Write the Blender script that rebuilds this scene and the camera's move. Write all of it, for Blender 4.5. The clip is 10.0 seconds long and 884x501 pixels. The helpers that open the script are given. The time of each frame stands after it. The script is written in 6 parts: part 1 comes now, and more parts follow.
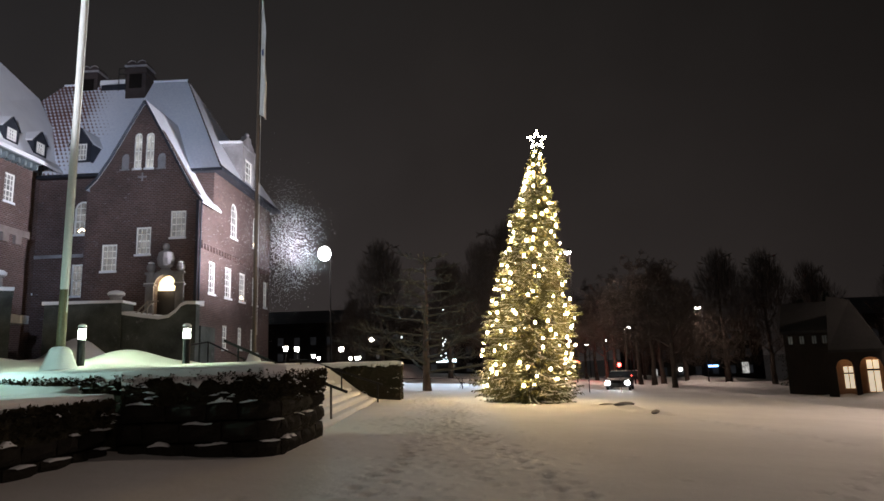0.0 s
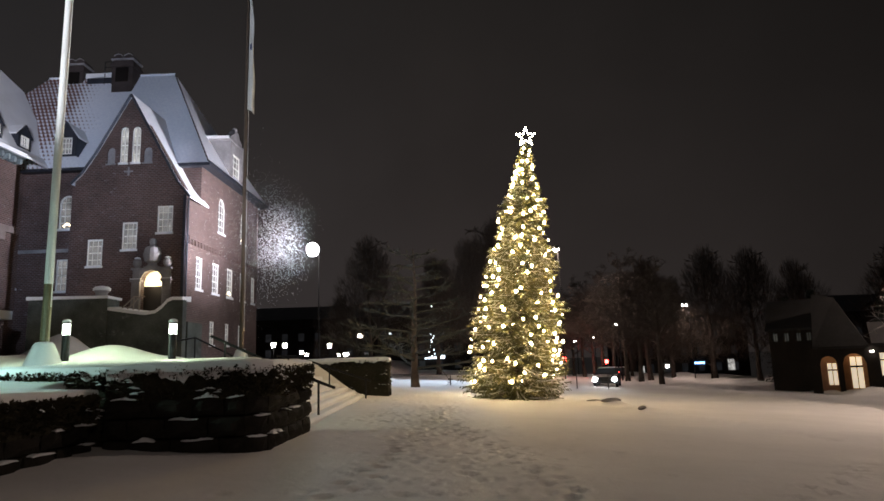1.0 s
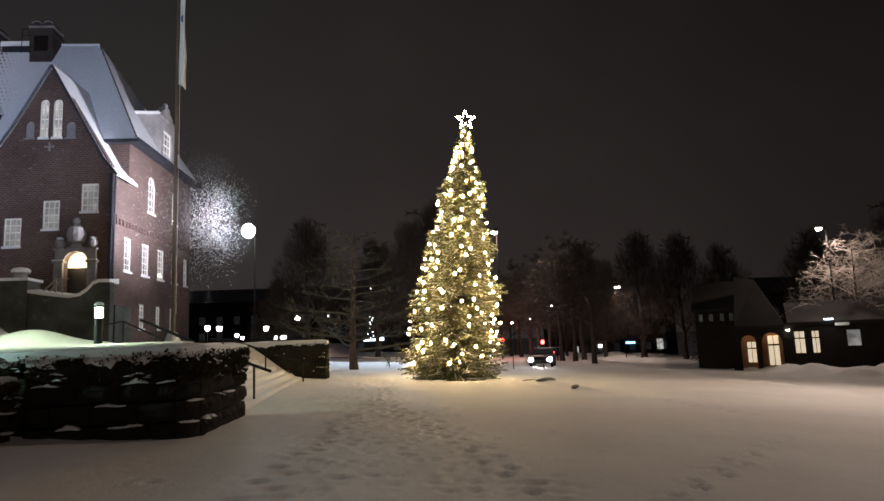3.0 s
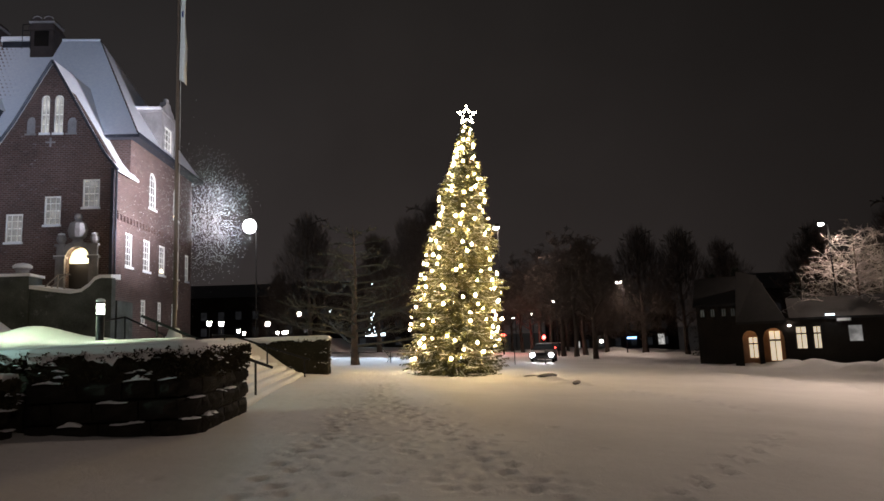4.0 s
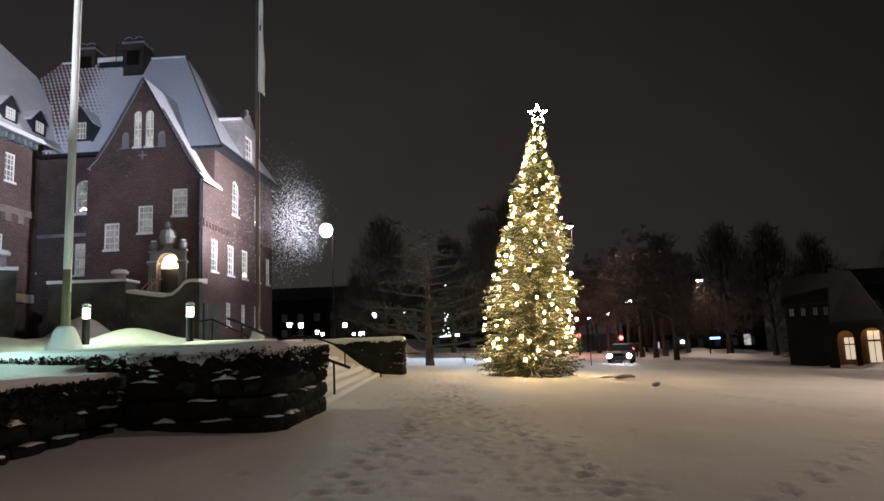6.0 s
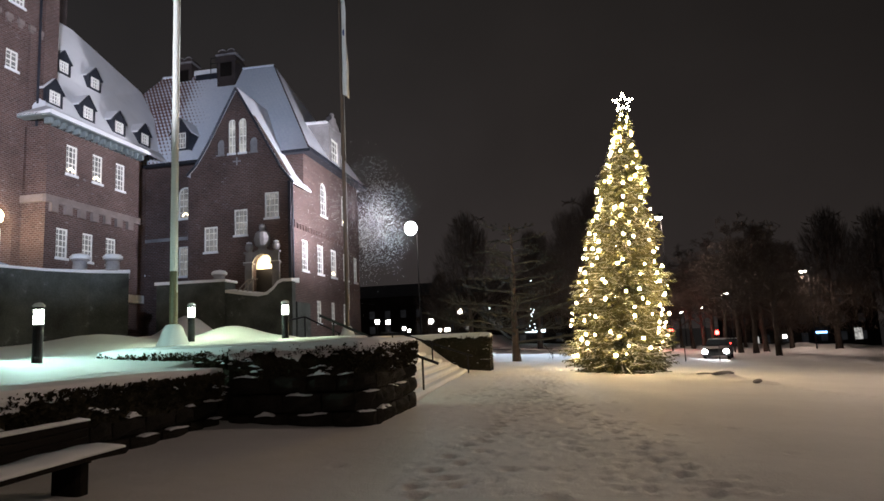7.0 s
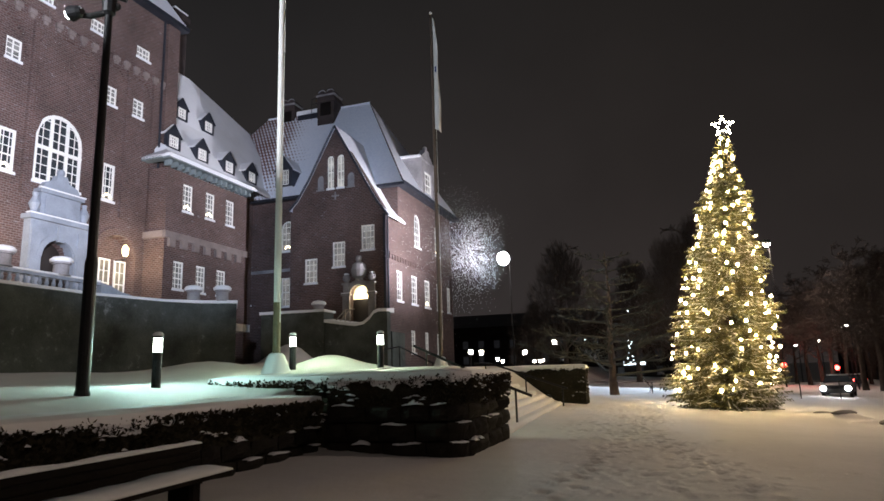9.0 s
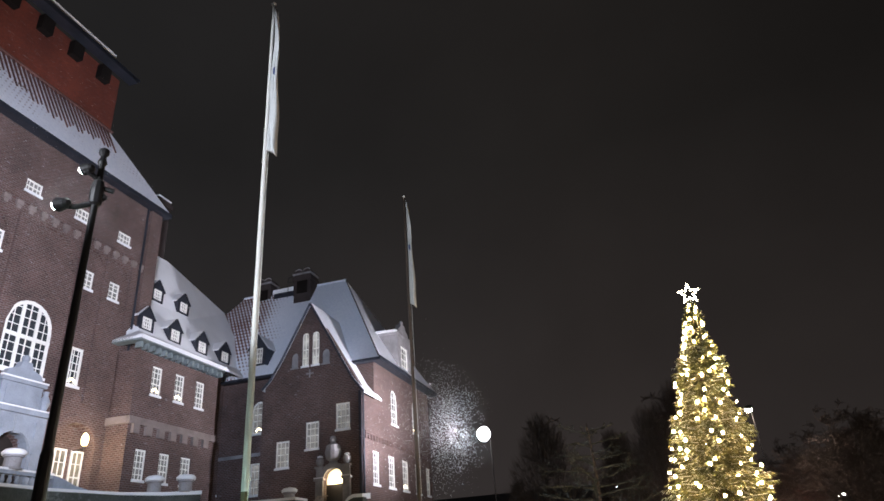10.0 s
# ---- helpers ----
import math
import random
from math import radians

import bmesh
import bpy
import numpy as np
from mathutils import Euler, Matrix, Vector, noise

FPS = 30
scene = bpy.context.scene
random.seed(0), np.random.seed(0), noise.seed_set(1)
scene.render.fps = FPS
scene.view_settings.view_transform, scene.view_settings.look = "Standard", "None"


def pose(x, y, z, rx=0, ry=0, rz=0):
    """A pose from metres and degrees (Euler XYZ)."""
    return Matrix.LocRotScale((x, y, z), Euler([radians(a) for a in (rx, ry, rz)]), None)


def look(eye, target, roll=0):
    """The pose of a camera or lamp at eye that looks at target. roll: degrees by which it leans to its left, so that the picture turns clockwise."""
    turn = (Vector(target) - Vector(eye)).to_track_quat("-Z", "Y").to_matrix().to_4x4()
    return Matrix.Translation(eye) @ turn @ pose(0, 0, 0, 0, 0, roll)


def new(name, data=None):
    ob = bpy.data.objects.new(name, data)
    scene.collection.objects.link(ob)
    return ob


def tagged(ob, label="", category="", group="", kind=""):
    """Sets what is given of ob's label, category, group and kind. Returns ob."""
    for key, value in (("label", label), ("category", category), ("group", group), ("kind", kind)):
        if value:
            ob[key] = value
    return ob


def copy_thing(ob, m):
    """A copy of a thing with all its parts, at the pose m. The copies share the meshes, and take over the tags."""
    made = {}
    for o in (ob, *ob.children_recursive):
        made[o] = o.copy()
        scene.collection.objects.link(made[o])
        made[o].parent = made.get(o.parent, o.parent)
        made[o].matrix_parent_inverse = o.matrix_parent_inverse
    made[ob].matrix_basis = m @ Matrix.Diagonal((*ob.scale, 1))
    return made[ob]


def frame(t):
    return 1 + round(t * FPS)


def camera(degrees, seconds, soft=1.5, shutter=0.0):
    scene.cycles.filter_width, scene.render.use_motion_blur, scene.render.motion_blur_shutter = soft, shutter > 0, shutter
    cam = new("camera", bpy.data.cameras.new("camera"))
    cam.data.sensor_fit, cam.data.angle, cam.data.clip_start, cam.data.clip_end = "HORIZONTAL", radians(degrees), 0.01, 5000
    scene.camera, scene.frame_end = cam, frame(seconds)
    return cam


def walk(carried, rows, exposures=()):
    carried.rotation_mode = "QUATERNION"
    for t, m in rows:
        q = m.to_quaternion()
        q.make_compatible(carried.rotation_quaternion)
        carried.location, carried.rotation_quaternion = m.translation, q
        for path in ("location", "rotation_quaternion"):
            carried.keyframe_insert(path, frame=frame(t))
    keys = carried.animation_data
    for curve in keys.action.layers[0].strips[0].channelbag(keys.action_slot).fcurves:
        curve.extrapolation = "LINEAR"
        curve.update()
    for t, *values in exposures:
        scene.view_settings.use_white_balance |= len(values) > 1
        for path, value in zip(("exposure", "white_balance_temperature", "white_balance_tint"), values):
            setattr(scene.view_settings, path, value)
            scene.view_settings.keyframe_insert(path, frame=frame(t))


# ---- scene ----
cam = camera(68.82, 10.0, soft=1.6)
# seconds, x, y, z, yaw, pitch, roll
PATH = [
    (0.0, 0.000, 0.000, 1.596, -0.00, 10.02, 1.89),
    (0.5, 0.016, 0.006, 1.597, -0.37, 9.53, 2.17),
    (1.0, 0.014, 0.009, 1.576, -1.01, 9.70, 1.82),
    (1.5, 0.023, -0.030, 1.563, -2.56, 9.09, 1.93),
    (2.0, 0.024, -0.025, 1.586, -4.41, 8.65, 2.09),
    (2.5, 0.043, 0.004, 1.579, -5.50, 8.11, 2.21),
    (3.0, 0.042, -0.013, 1.586, -6.34, 7.92, 2.31),
    (4.5, 0.051, 0.016, 1.622, -5.91, 7.36, 2.38),
    (5.0, 0.065, -0.010, 1.623, -3.94, 7.46, 2.25),
    (6.5, 0.027, -0.059, 1.618, 3.55, 7.96, 2.57),
    (7.0, -0.002, -0.036, 1.618, 7.80, 7.80, 2.68),
    (7.5, 0.013, -0.064, 1.606, 10.20, 7.83, 2.85),
    (8.0, 0.018, -0.091, 1.613, 13.52, 8.15, 2.72),
    (8.5, 0.029, -0.126, 1.612, 15.88, 8.34, 1.84),
    (9.0, 0.051, -0.140, 1.633, 16.01, 10.76, 1.82),
    (9.5, 0.045, -0.131, 1.670, 14.89, 19.86, 3.40),
    (10.0, 0.071, -0.179, 1.649, 14.52, 25.97, 4.03),
]
walk(cam, [(t, pose(x, y, z, 90 + p, r, w)) for t, x, y, z, w, p, r in PATH])

# ---- night sky and lamps ----
world = bpy.data.worlds.new("night_sky")
scene.world = world
world.use_nodes = True
wn, wl = world.node_tree.nodes, world.node_tree.links
wn.clear()
w_out, w_bg = wn.new("ShaderNodeOutputWorld"), wn.new("ShaderNodeBackground")
w_geo, w_sep = wn.new("ShaderNodeTexCoord"), wn.new("ShaderNodeSeparateXYZ")
w_ramp, w_noise, w_mix = wn.new("ShaderNodeValToRGB"), wn.new("ShaderNodeTexNoise"), wn.new("ShaderNodeMixRGB")
w_ramp.color_ramp.elements[0].position, w_ramp.color_ramp.elements[0].color = 0.0, (0.0265, 0.0228, 0.0222, 1)
w_ramp.color_ramp.elements[1].position, w_ramp.color_ramp.elements[1].color = 0.55, (0.0105, 0.0098, 0.0095, 1)
w_noise.inputs["Scale"].default_value, w_noise.inputs["Detail"].default_value = 2.5, 4
w_grad, w_side = wn.new("ShaderNodeValToRGB"), wn.new("ShaderNodeMixRGB")
w_grad.color_ramp.elements[0].position, w_grad.color_ramp.elements[0].color = 0.0, (1.5, 1.56, 1.68, 1)
w_grad.color_ramp.elements[1].position, w_grad.color_ramp.elements[1].color = 0.95, (0.42, 0.40, 0.38, 1)
w_grad.color_ramp.elements.new(0.45).color = (1.40, 1.32, 1.28, 1)
w_map = wn.new("ShaderNodeMapRange")
w_map.inputs["From Min"].default_value, w_map.inputs["From Max"].default_value = -0.7, 0.9
wl.new(w_sep.outputs[0], w_map.inputs["Value"])
wl.new(w_map.outputs[0], w_grad.inputs[0])
w_side.blend_type, w_side.inputs[0].default_value = "MULTIPLY", 1.0
w_mix.blend_type, w_mix.inputs[0].default_value = "OVERLAY", 0.35
wl.new(w_geo.outputs["Generated"], w_sep.inputs[0])
wl.new(w_geo.outputs["Generated"], w_noise.inputs["Vector"])
wl.new(w_sep.outputs[2], w_ramp.inputs[0])
wl.new(w_ramp.outputs[0], w_mix.inputs[1])
wl.new(w_noise.outputs[0], w_mix.inputs[2])
wl.new(w_mix.outputs[0], w_side.inputs[1])
wl.new(w_grad.outputs[0], w_side.inputs[2])
wl.new(w_side.outputs[0], w_bg.inputs[0])
w_bg.inputs[1].default_value = 1.0
wl.new(w_bg.outputs[0], w_out.inputs[0])


def lamp(name, kind, place, power, colour, size=0.15, aim=None, cone=120, blend=0.6):
    data = bpy.data.lights.new(name, kind)
    data.energy, data.color = power, colour
    if kind == "AREA":
        data.size = size
    else:
        data.shadow_soft_size = size
    ob = new(name, data)
    if kind == "SPOT":
        data.spot_size, data.spot_blend = radians(cone), blend
    ob.matrix_world = look(place, aim) if aim else Matrix.Translation(place)
    return ob


COOL, WARM, SODIUM = (0.86, 0.90, 1.0), (1.0, 0.78, 0.5), (1.0, 0.77, 0.64)
lamp("flood_lamp_light", "SPOT", (-8.2, 42.9, 9.3), 14500, (0.92, 0.88, 0.98), 0.25, (-18.5, 46.5, 14.5), 104, 0.9)
lamp("flood_spill_light", "POINT", (-7.5, 42.4, 9.2), 700, (0.74, 0.84, 1.0), 0.3)
lamp("facade_flood_light", "SPOT", (-8.45, 8.55, 8.75), 28000, (0.61, 0.74, 1.0), 0.2, (-27.5, 33.0, 20.0), 64, 0.6)
lamp("tower_flood_light", "SPOT", (-8.75, 8.15, 8.0), 30000, (0.98, 0.90, 0.98), 0.2, (-31.0, 25.0, 21.5), 66, 0.5)
# Unseen spot without a mast, added to light the flagpole from the front.
lamp("unseen_pole_fill_light", "SPOT", (-11.0, -1.0, 9.0), 13000, (0.90, 0.94, 1.0), 0.2, (-6.3, 16.0, 12.6), 44, 0.4)
# Two unseen lamps, right of and behind the camera, added to light the square.
lamp("unseen_square_light", "SPOT", (21.0, 20.0, 9.6), 4300, SODIUM, 0.25, (14.0, 18.0, 0.0), 165, 0.5)
lamp("unseen_rear_fill_light", "SPOT", (7.0, -8.0, 9.0), 1000, SODIUM, 0.25, (6.0, -2.0, 0.0), 165, 0.5)
lamp("street_lamp_light", "SPOT", (14.6, 69.9, 13.4), 5500, SODIUM, 0.3, (14.6, 69.0, 0.0), 165, 0.6)
lamp("right_lamp_light", "SPOT", (36.9, 47.9, 9.2), 2600, SODIUM, 0.25, (36.5, 46.0, -2.0), 170, 0.6)
lamp("far_lamp_light", "SPOT", (33.9, 84.8, 7.6), 2500, SODIUM, 0.25, (33.5, 84.0, -2.0), 170, 0.6)
# Added fill without a lamp body, brightens the snow by the fence in blue.
lamp("fence_snow_fill_light", "SPOT", (2.0, 56.0, 8.0), 5200, (0.62, 0.80, 1.0), 0.3, (0.5, 49.0, 0.0), 100, 0.6)

# ---- materials ----
def mat_base(name):
    m = bpy.data.materials.new(name)
    m.use_nodes = True
    n, l = m.node_tree.nodes, m.node_tree.links
    return m, n, l, n["Principled BSDF"]


def noise_node(n, l, coord, scale, detail=5.0, rough=0.6):
    x = n.new("ShaderNodeTexNoise")
    x.inputs["Scale"].default_value, x.inputs["Detail"].default_value, x.inputs["Roughness"].default_value = scale, detail, rough
    l.new(coord, x.inputs["Vector"])
    return x


def ramp_node(n, l, value, stops):
    r = n.new("ShaderNodeValToRGB")
    e = r.color_ramp.elements
    while len(e) < len(stops):
        e.new(0.5)
    for k, (p, c) in zip(e, stops):
        k.position, k.color = p, (*c, 1)
    l.new(value, r.inputs[0])
    return r


def mix_node(n, l, factor, a, b, mode="MIX"):
    x = n.new("ShaderNodeMixRGB")
    x.blend_type = mode
    for sock, v in zip(x.inputs, (factor, a, b)):
        if isinstance(v, (int, float)):
            sock.default_value = v
        elif isinstance(v, tuple):
            sock.default_value = (*v, 1)
        else:
            l.new(v, sock)
    return x


def bump_node(n, l, height, bsdf, strength, distance):
    b = n.new("ShaderNodeBump")
    b.inputs["Strength"].default_value, b.inputs["Distance"].default_value = strength, distance
    l.new(height, b.inputs["Height"])
    l.new(b.outputs[0], bsdf.inputs["Normal"])
    return b


def plain(name, colour, rough=0.6, metal=0.0, vary=0.25, scale=6.0, bump=0.15, dist=0.01):
    """Paint, stone or metal with grain at two scales."""
    m, n, l, p = mat_base(name)
    co = n.new("ShaderNodeTexCoord").outputs["Object"]
    big, small = noise_node(n, l, co, scale * 0.15), noise_node(n, l, co, scale * 3)
    dark = tuple(c * (1 - vary) for c in colour)
    light = tuple(min(1.0, c * (1 + vary)) for c in colour)
    c1 = ramp_node(n, l, big.outputs[0], [(0.3, dark), (0.7, light)])
    c2 = mix_node(n, l, 0.35, c1.outputs[0], small.outputs[0], "OVERLAY")
    l.new(c2.outputs[0], p.inputs["Base Color"])
    p.inputs["Roughness"].default_value, p.inputs["Metallic"].default_value = rough, metal
    if rough >= 0.8:
        p.inputs["Specular IOR Level"].default_value = 0.12
    bump_node(n, l, small.outputs[0], p, bump, dist)
    return m


def glow(name, colour, strength):
    m, n, l, p = mat_base(name)
    p.inputs["Base Color"].default_value = (*colour, 1)
    p.inputs["Emission Color"].default_value = (*colour, 1)
    p.inputs["Emission Strength"].default_value = strength
    return m


def along_wall(n, l):
    """A coordinate that runs along walls of either direction (x) and up (y)."""
    co = n.new("ShaderNodeTexCoord")
    s, a, c = n.new("ShaderNodeSeparateXYZ"), n.new("ShaderNodeMath"), n.new("ShaderNodeCombineXYZ")
    l.new(co.outputs["Object"], s.inputs[0])
    l.new(s.outputs[0], a.inputs[0])
    l.new(s.outputs[1], a.inputs[1])
    l.new(a.outputs[0], c.inputs[0])
    l.new(s.outputs[2], c.inputs[1])
    return co.outputs["Object"], c.outputs[0], a.outputs[0], s.outputs[2]


def brick_material(name, c1, c2, mortar):
    m, n, l, p = mat_base(name)
    co, wall_co, _, _ = along_wall(n, l)
    b = n.new("ShaderNodeTexBrick")
    l.new(wall_co, b.inputs["Vector"])
    for key, v in (("Scale", 1.0), ("Mortar Size", 0.026), ("Mortar Smooth", 0.4), ("Brick Width", 0.30), ("Row Height", 0.125), ("Bias", -0.1)):
        b.inputs[key].default_value = v
    b.inputs["Color1"].default_value, b.inputs["Color2"].default_value, b.inputs["Mortar"].default_value = (*c1, 1), (*c2, 1), (*mortar, 1)
    stain = noise_node(n, l, co, 0.35, 6)
    grime = ramp_node(n, l, stain.outputs[0], [(0.3, (0.45, 0.43, 0.43)), (0.62, (1.0, 1.0, 1.0))])
    fine = noise_node(n, l, co, 7.0)
    k = mix_node(n, l, 0.8, b.outputs[0], grime.outputs[0], "MULTIPLY")
    k2 = mix_node(n, l, 0.45, k.outputs[0], fine.outputs[0], "OVERLAY")
    # wind-blown snow caught on single bricks
    flat = n.new("ShaderNodeMapping")
    flat.inputs["Scale"].default_value = (1.0, 4.5, 1.0)
    l.new(wall_co, flat.inputs["Vector"])
    snow_n = noise_node(n, l, flat.outputs[0], 1.5, 4, 0.8)
    spots = ramp_node(n, l, snow_n.outputs[0], [(0.60, (0, 0, 0)), (0.72, (1, 1, 1))])
    k3 = mix_node(n, l, spots.outputs[0], k2.outputs[0], (0.6, 0.62, 0.68))
    k4 = mix_node(n, l, 0.35, k2.outputs[0], k3.outputs[0])
    l.new(k4.outputs[0], p.inputs["Base Color"])
    p.inputs["Roughness"].default_value = 0.85
    bump_node(n, l, b.outputs["Fac"], p, 0.6, -0.02)
    return m


def snow_material(name, tint=(0.80, 0.82, 0.86), coarse=0.5, dist=0.05):
    m, n, l, p = mat_base(name)
    co = n.new("ShaderNodeTexCoord").outputs["Object"]
    big, mid, fine = noise_node(n, l, co, 0.25, 4), noise_node(n, l, co, 2.2, 6, 0.7), noise_node(n, l, co, 40.0, 3)
    c = ramp_node(n, l, big.outputs[0], [(0.3, tuple(v * 0.86 for v in tint)), (0.7, tint)])
    c2 = mix_node(n, l, 0.16, c.outputs[0], mid.outputs[0], "OVERLAY")
    l.new(c2.outputs[0], p.inputs["Base Color"])
    p.inputs["Roughness"].default_value = 0.75
    p.inputs["Subsurface Weight"].default_value = 0.0
    add = mix_node(n, l, 0.18, mid.outputs[0], fine.outputs[0])
    bump_node(n, l, add.outputs[0], p, coarse, dist)
    return m


def roof_material(name, snow_from, snow_to, show=0.35, thin=None):
    """Red pantiles under wind-packed snow; the tile crests show where it is thin."""
    m, n, l, p = mat_base(name)
    co, wall_co, across, up = along_wall(n, l)
    w1, w2 = n.new("ShaderNodeTexWave"), n.new("ShaderNodeTexWave")
    sx, sz = n.new("ShaderNodeCombineXYZ"), n.new("ShaderNodeCombineXYZ")
    l.new(across, sx.inputs[0])
    l.new(up, sz.inputs[0])
    l.new(sx.outputs[0], w1.inputs["Vector"])
    l.new(sz.outputs[0], w2.inputs["Vector"])
    w1.inputs["Scale"].default_value, w2.inputs["Scale"].default_value = 0.95, 0.80
    w2.wave_profile = "SAW"
    pat = mix_node(n, l, 0.5, w1.outputs[0], w2.outputs[0])
    patch = noise_node(n, l, co, 0.16, 5, 0.6)
    fine = noise_node(n, l, co, 5.0, 4)
    f1 = mix_node(n, l, show, patch.outputs[0], pat.outputs[0])
    f2 = mix_node(n, l, 0.10, f1.outputs[0], fine.outputs[0])
    if thin:
        s, g = n.new("ShaderNodeSeparateXYZ"), n.new("ShaderNodeMapRange")
        l.new(co, s.inputs[0])
        l.new(s.outputs[0], g.inputs["Value"])
        for key, v in (("From Min", thin[0]), ("From Max", thin[1]), ("To Min", 0.0), ("To Max", 0.42)):
            g.inputs[key].default_value = v
        f3 = n.new("ShaderNodeMath")
        l.new(f2.outputs[0], f3.inputs[0])
        l.new(g.outputs[0], f3.inputs[1])
        f2 = f3
    fac = ramp_node(n, l, f2.outputs[0], [(snow_from, (0, 0, 0)), (snow_to, (1, 1, 1))])
    tile = ramp_node(n, l, fine.outputs[0], [(0.3, (0.10, 0.045, 0.035)), (0.7, (0.20, 0.08, 0.055))])
    white = ramp_node(n, l, fine.outputs[0], [(0.3, (0.70, 0.74, 0.84)), (0.7, (0.82, 0.85, 0.92))])
    c = mix_node(n, l, fac.outputs[0], tile.outputs[0], white.outputs[0])
    l.new(c.outputs[0], p.inputs["Base Color"])
    p.inputs["Roughness"].default_value = 0.7
    bump_node(n, l, pat.outputs[0], p, 0.25, 0.05)
    return m


BRICK = brick_material("brick_dark_red", (0.070, 0.036, 0.032), (0.118, 0.060, 0.052), (0.165, 0.128, 0.118))
RED_WALL = brick_material("red_rendered_wall", (0.15, 0.030, 0.014), (0.18, 0.036, 0.016), (0.13, 0.028, 0.016))
STONE = plain("grey_stone", (0.26, 0.25, 0.26), 0.8, vary=0.3, bump=0.4, dist=0.02)
# Blue tint carries the cold light on the portal; the balustrade shares it.
PORTAL = plain("blue_grey_stone", (0.25, 0.28, 0.33), 0.75, vary=0.2, bump=0.4, dist=0.02)
# The slight green in this dark stone stands for bollard light on it.
PARAPET = plain("dark_rough_stone", (0.072, 0.080, 0.074), 0.85, vary=0.5, scale=4, bump=0.8, dist=0.03)


def dust_with_snow(m, low, high, scale):
    """Ragged flecks of wind-blown snow clinging to a rough face."""
    n, l = m.node_tree.nodes, m.node_tree.links
    p = next(q for q in n if q.type == "BSDF_PRINCIPLED")
    base = p.inputs["Base Color"].links[0].from_socket
    co = n.new("ShaderNodeTexCoord").outputs["Object"]
    fleck, patch = noise_node(n, l, co, scale, 6, 0.7), noise_node(n, l, co, scale * 0.12, 3)
    f = mix_node(n, l, 0.4, fleck.outputs[0], patch.outputs[0])
    r = ramp_node(n, l, f.outputs[0], [(low, (0, 0, 0)), (high, (1, 1, 1))])
    c = mix_node(n, l, r.outputs[0], base, (0.36, 0.38, 0.40))
    l.new(c.outputs[0], p.inputs["Base Color"])


dust_with_snow(PARAPET, 0.58, 0.76, 2.4)
SNOW = snow_material("snow")
SNOW_CAP = snow_material("snow_cap", (0.80, 0.81, 0.84), 0.35, 0.03)
GROUND_SNOW = snow_material("trodden_snow", (0.76, 0.74, 0.73), 0.6, 0.05)
ROOF = roof_material("snowy_pantiles", 0.24, 0.36, 0.30)
ROOF_THIN = roof_material("thinly_snowed_pantiles", 0.44, 0.56, 0.42, (-31.0, -26.5))
TILE = plain("bare_red_pantile", (0.10, 0.045, 0.038), 0.7, vary=0.4, scale=5)
LEAD = plain("dark_sheet_metal", (0.045, 0.05, 0.065), 0.5, 0.6, bump=0.1)
COPPER = plain("verdigris_cornice", (0.15, 0.185, 0.195), 0.7, vary=0.3)
WHITE = plain("white_paint", (0.78, 0.77, 0.74), 0.5, vary=0.06, bump=0.05)
BLACK = plain("black_iron", (0.02, 0.02, 0.022), 0.45, 0.7, bump=0.1)
POLE = plain("white_pole_paint", (0.72, 0.72, 0.72), 0.35, vary=0.05, bump=0.03)
DARK_POLE = plain("dark_pole_paint", (0.10, 0.075, 0.06), 0.5, 0.2)
BARK = plain("dark_bark", (0.075, 0.058, 0.048), 0.9, vary=0.35, scale=10, bump=0.8, dist=0.03)
# Darker copy of the bark; the colour keeps avenue and park trees looking unlit.
DARK_BARK = plain("unlit_bark", (0.058, 0.046, 0.039), 0.9, vary=0.35, scale=10, bump=0.8, dist=0.03)
TWIG = plain("grey_twigs", (0.055, 0.055, 0.046), 0.9, vary=0.3)
FROST_TWIG = plain("snowy_twigs", (0.30, 0.27, 0.25), 0.85, vary=0.4, scale=3)
# Near-black matte colour shared by bench, brackets, glazing bars, mast and tyres.
DARK_WOOD = plain("near_black_matte", (0.009, 0.007, 0.006), 0.9, vary=0.3)
DOOR_WOOD = plain("dark_door_wood", (0.022, 0.017, 0.015), 0.5)
CONCRETE = plain("grey_concrete", (0.22, 0.21, 0.20), 0.9)
# Near-black colour carries the lack of light on arcade and far walls.
UNLIT_FACADE = plain("unlit_facade", (0.017, 0.014, 0.012), 0.9, vary=0.3, scale=2)
ORANGE_RENDER = plain("ochre_arch", (0.26, 0.14, 0.075), 0.8)
CLOTH = plain("flag_cloth", (0.55, 0.57, 0.6), 0.8, vary=0.1)
BLUE_CLOTH = plain("blue_cloth", (0.03, 0.05, 0.16), 0.8, vary=0.1)
G_BULB = glow("warm_bulb", (1.0, 0.72, 0.36), 195.0)
G_STAR = glow("star_bulb", (1.0, 0.86, 0.62), 26.0)
G_WHITE = glow("white_lamp_glass", (0.93, 0.95, 1.0), 60.0)
G_STREET = glow("street_lamp_glass", (1.0, 0.90, 0.80), 30.0)
G_BOLLARD = glow("bollard_glass", (0.90, 1.0, 0.86), 14.0)
G_LANTERN = glow("lantern_glass", (1.0, 0.80, 0.48), 6.0)
G_RED = glow("red_signal", (1.0, 0.05, 0.04), 22.0)
# Roof colour lowered to near-black so the lamps leave it looking unlit.
UNLIT_ROOF = plain("unlit_roof", (0.020, 0.019, 0.019), 0.8, vary=0.4, scale=1.5)
# Olive puts the green bollard light into the colour of the white pole's foot.
BOLLARD_LIT_POLE = plain("bollard_lit_pole", (0.115, 0.10, 0.055), 0.55, vary=0.25)
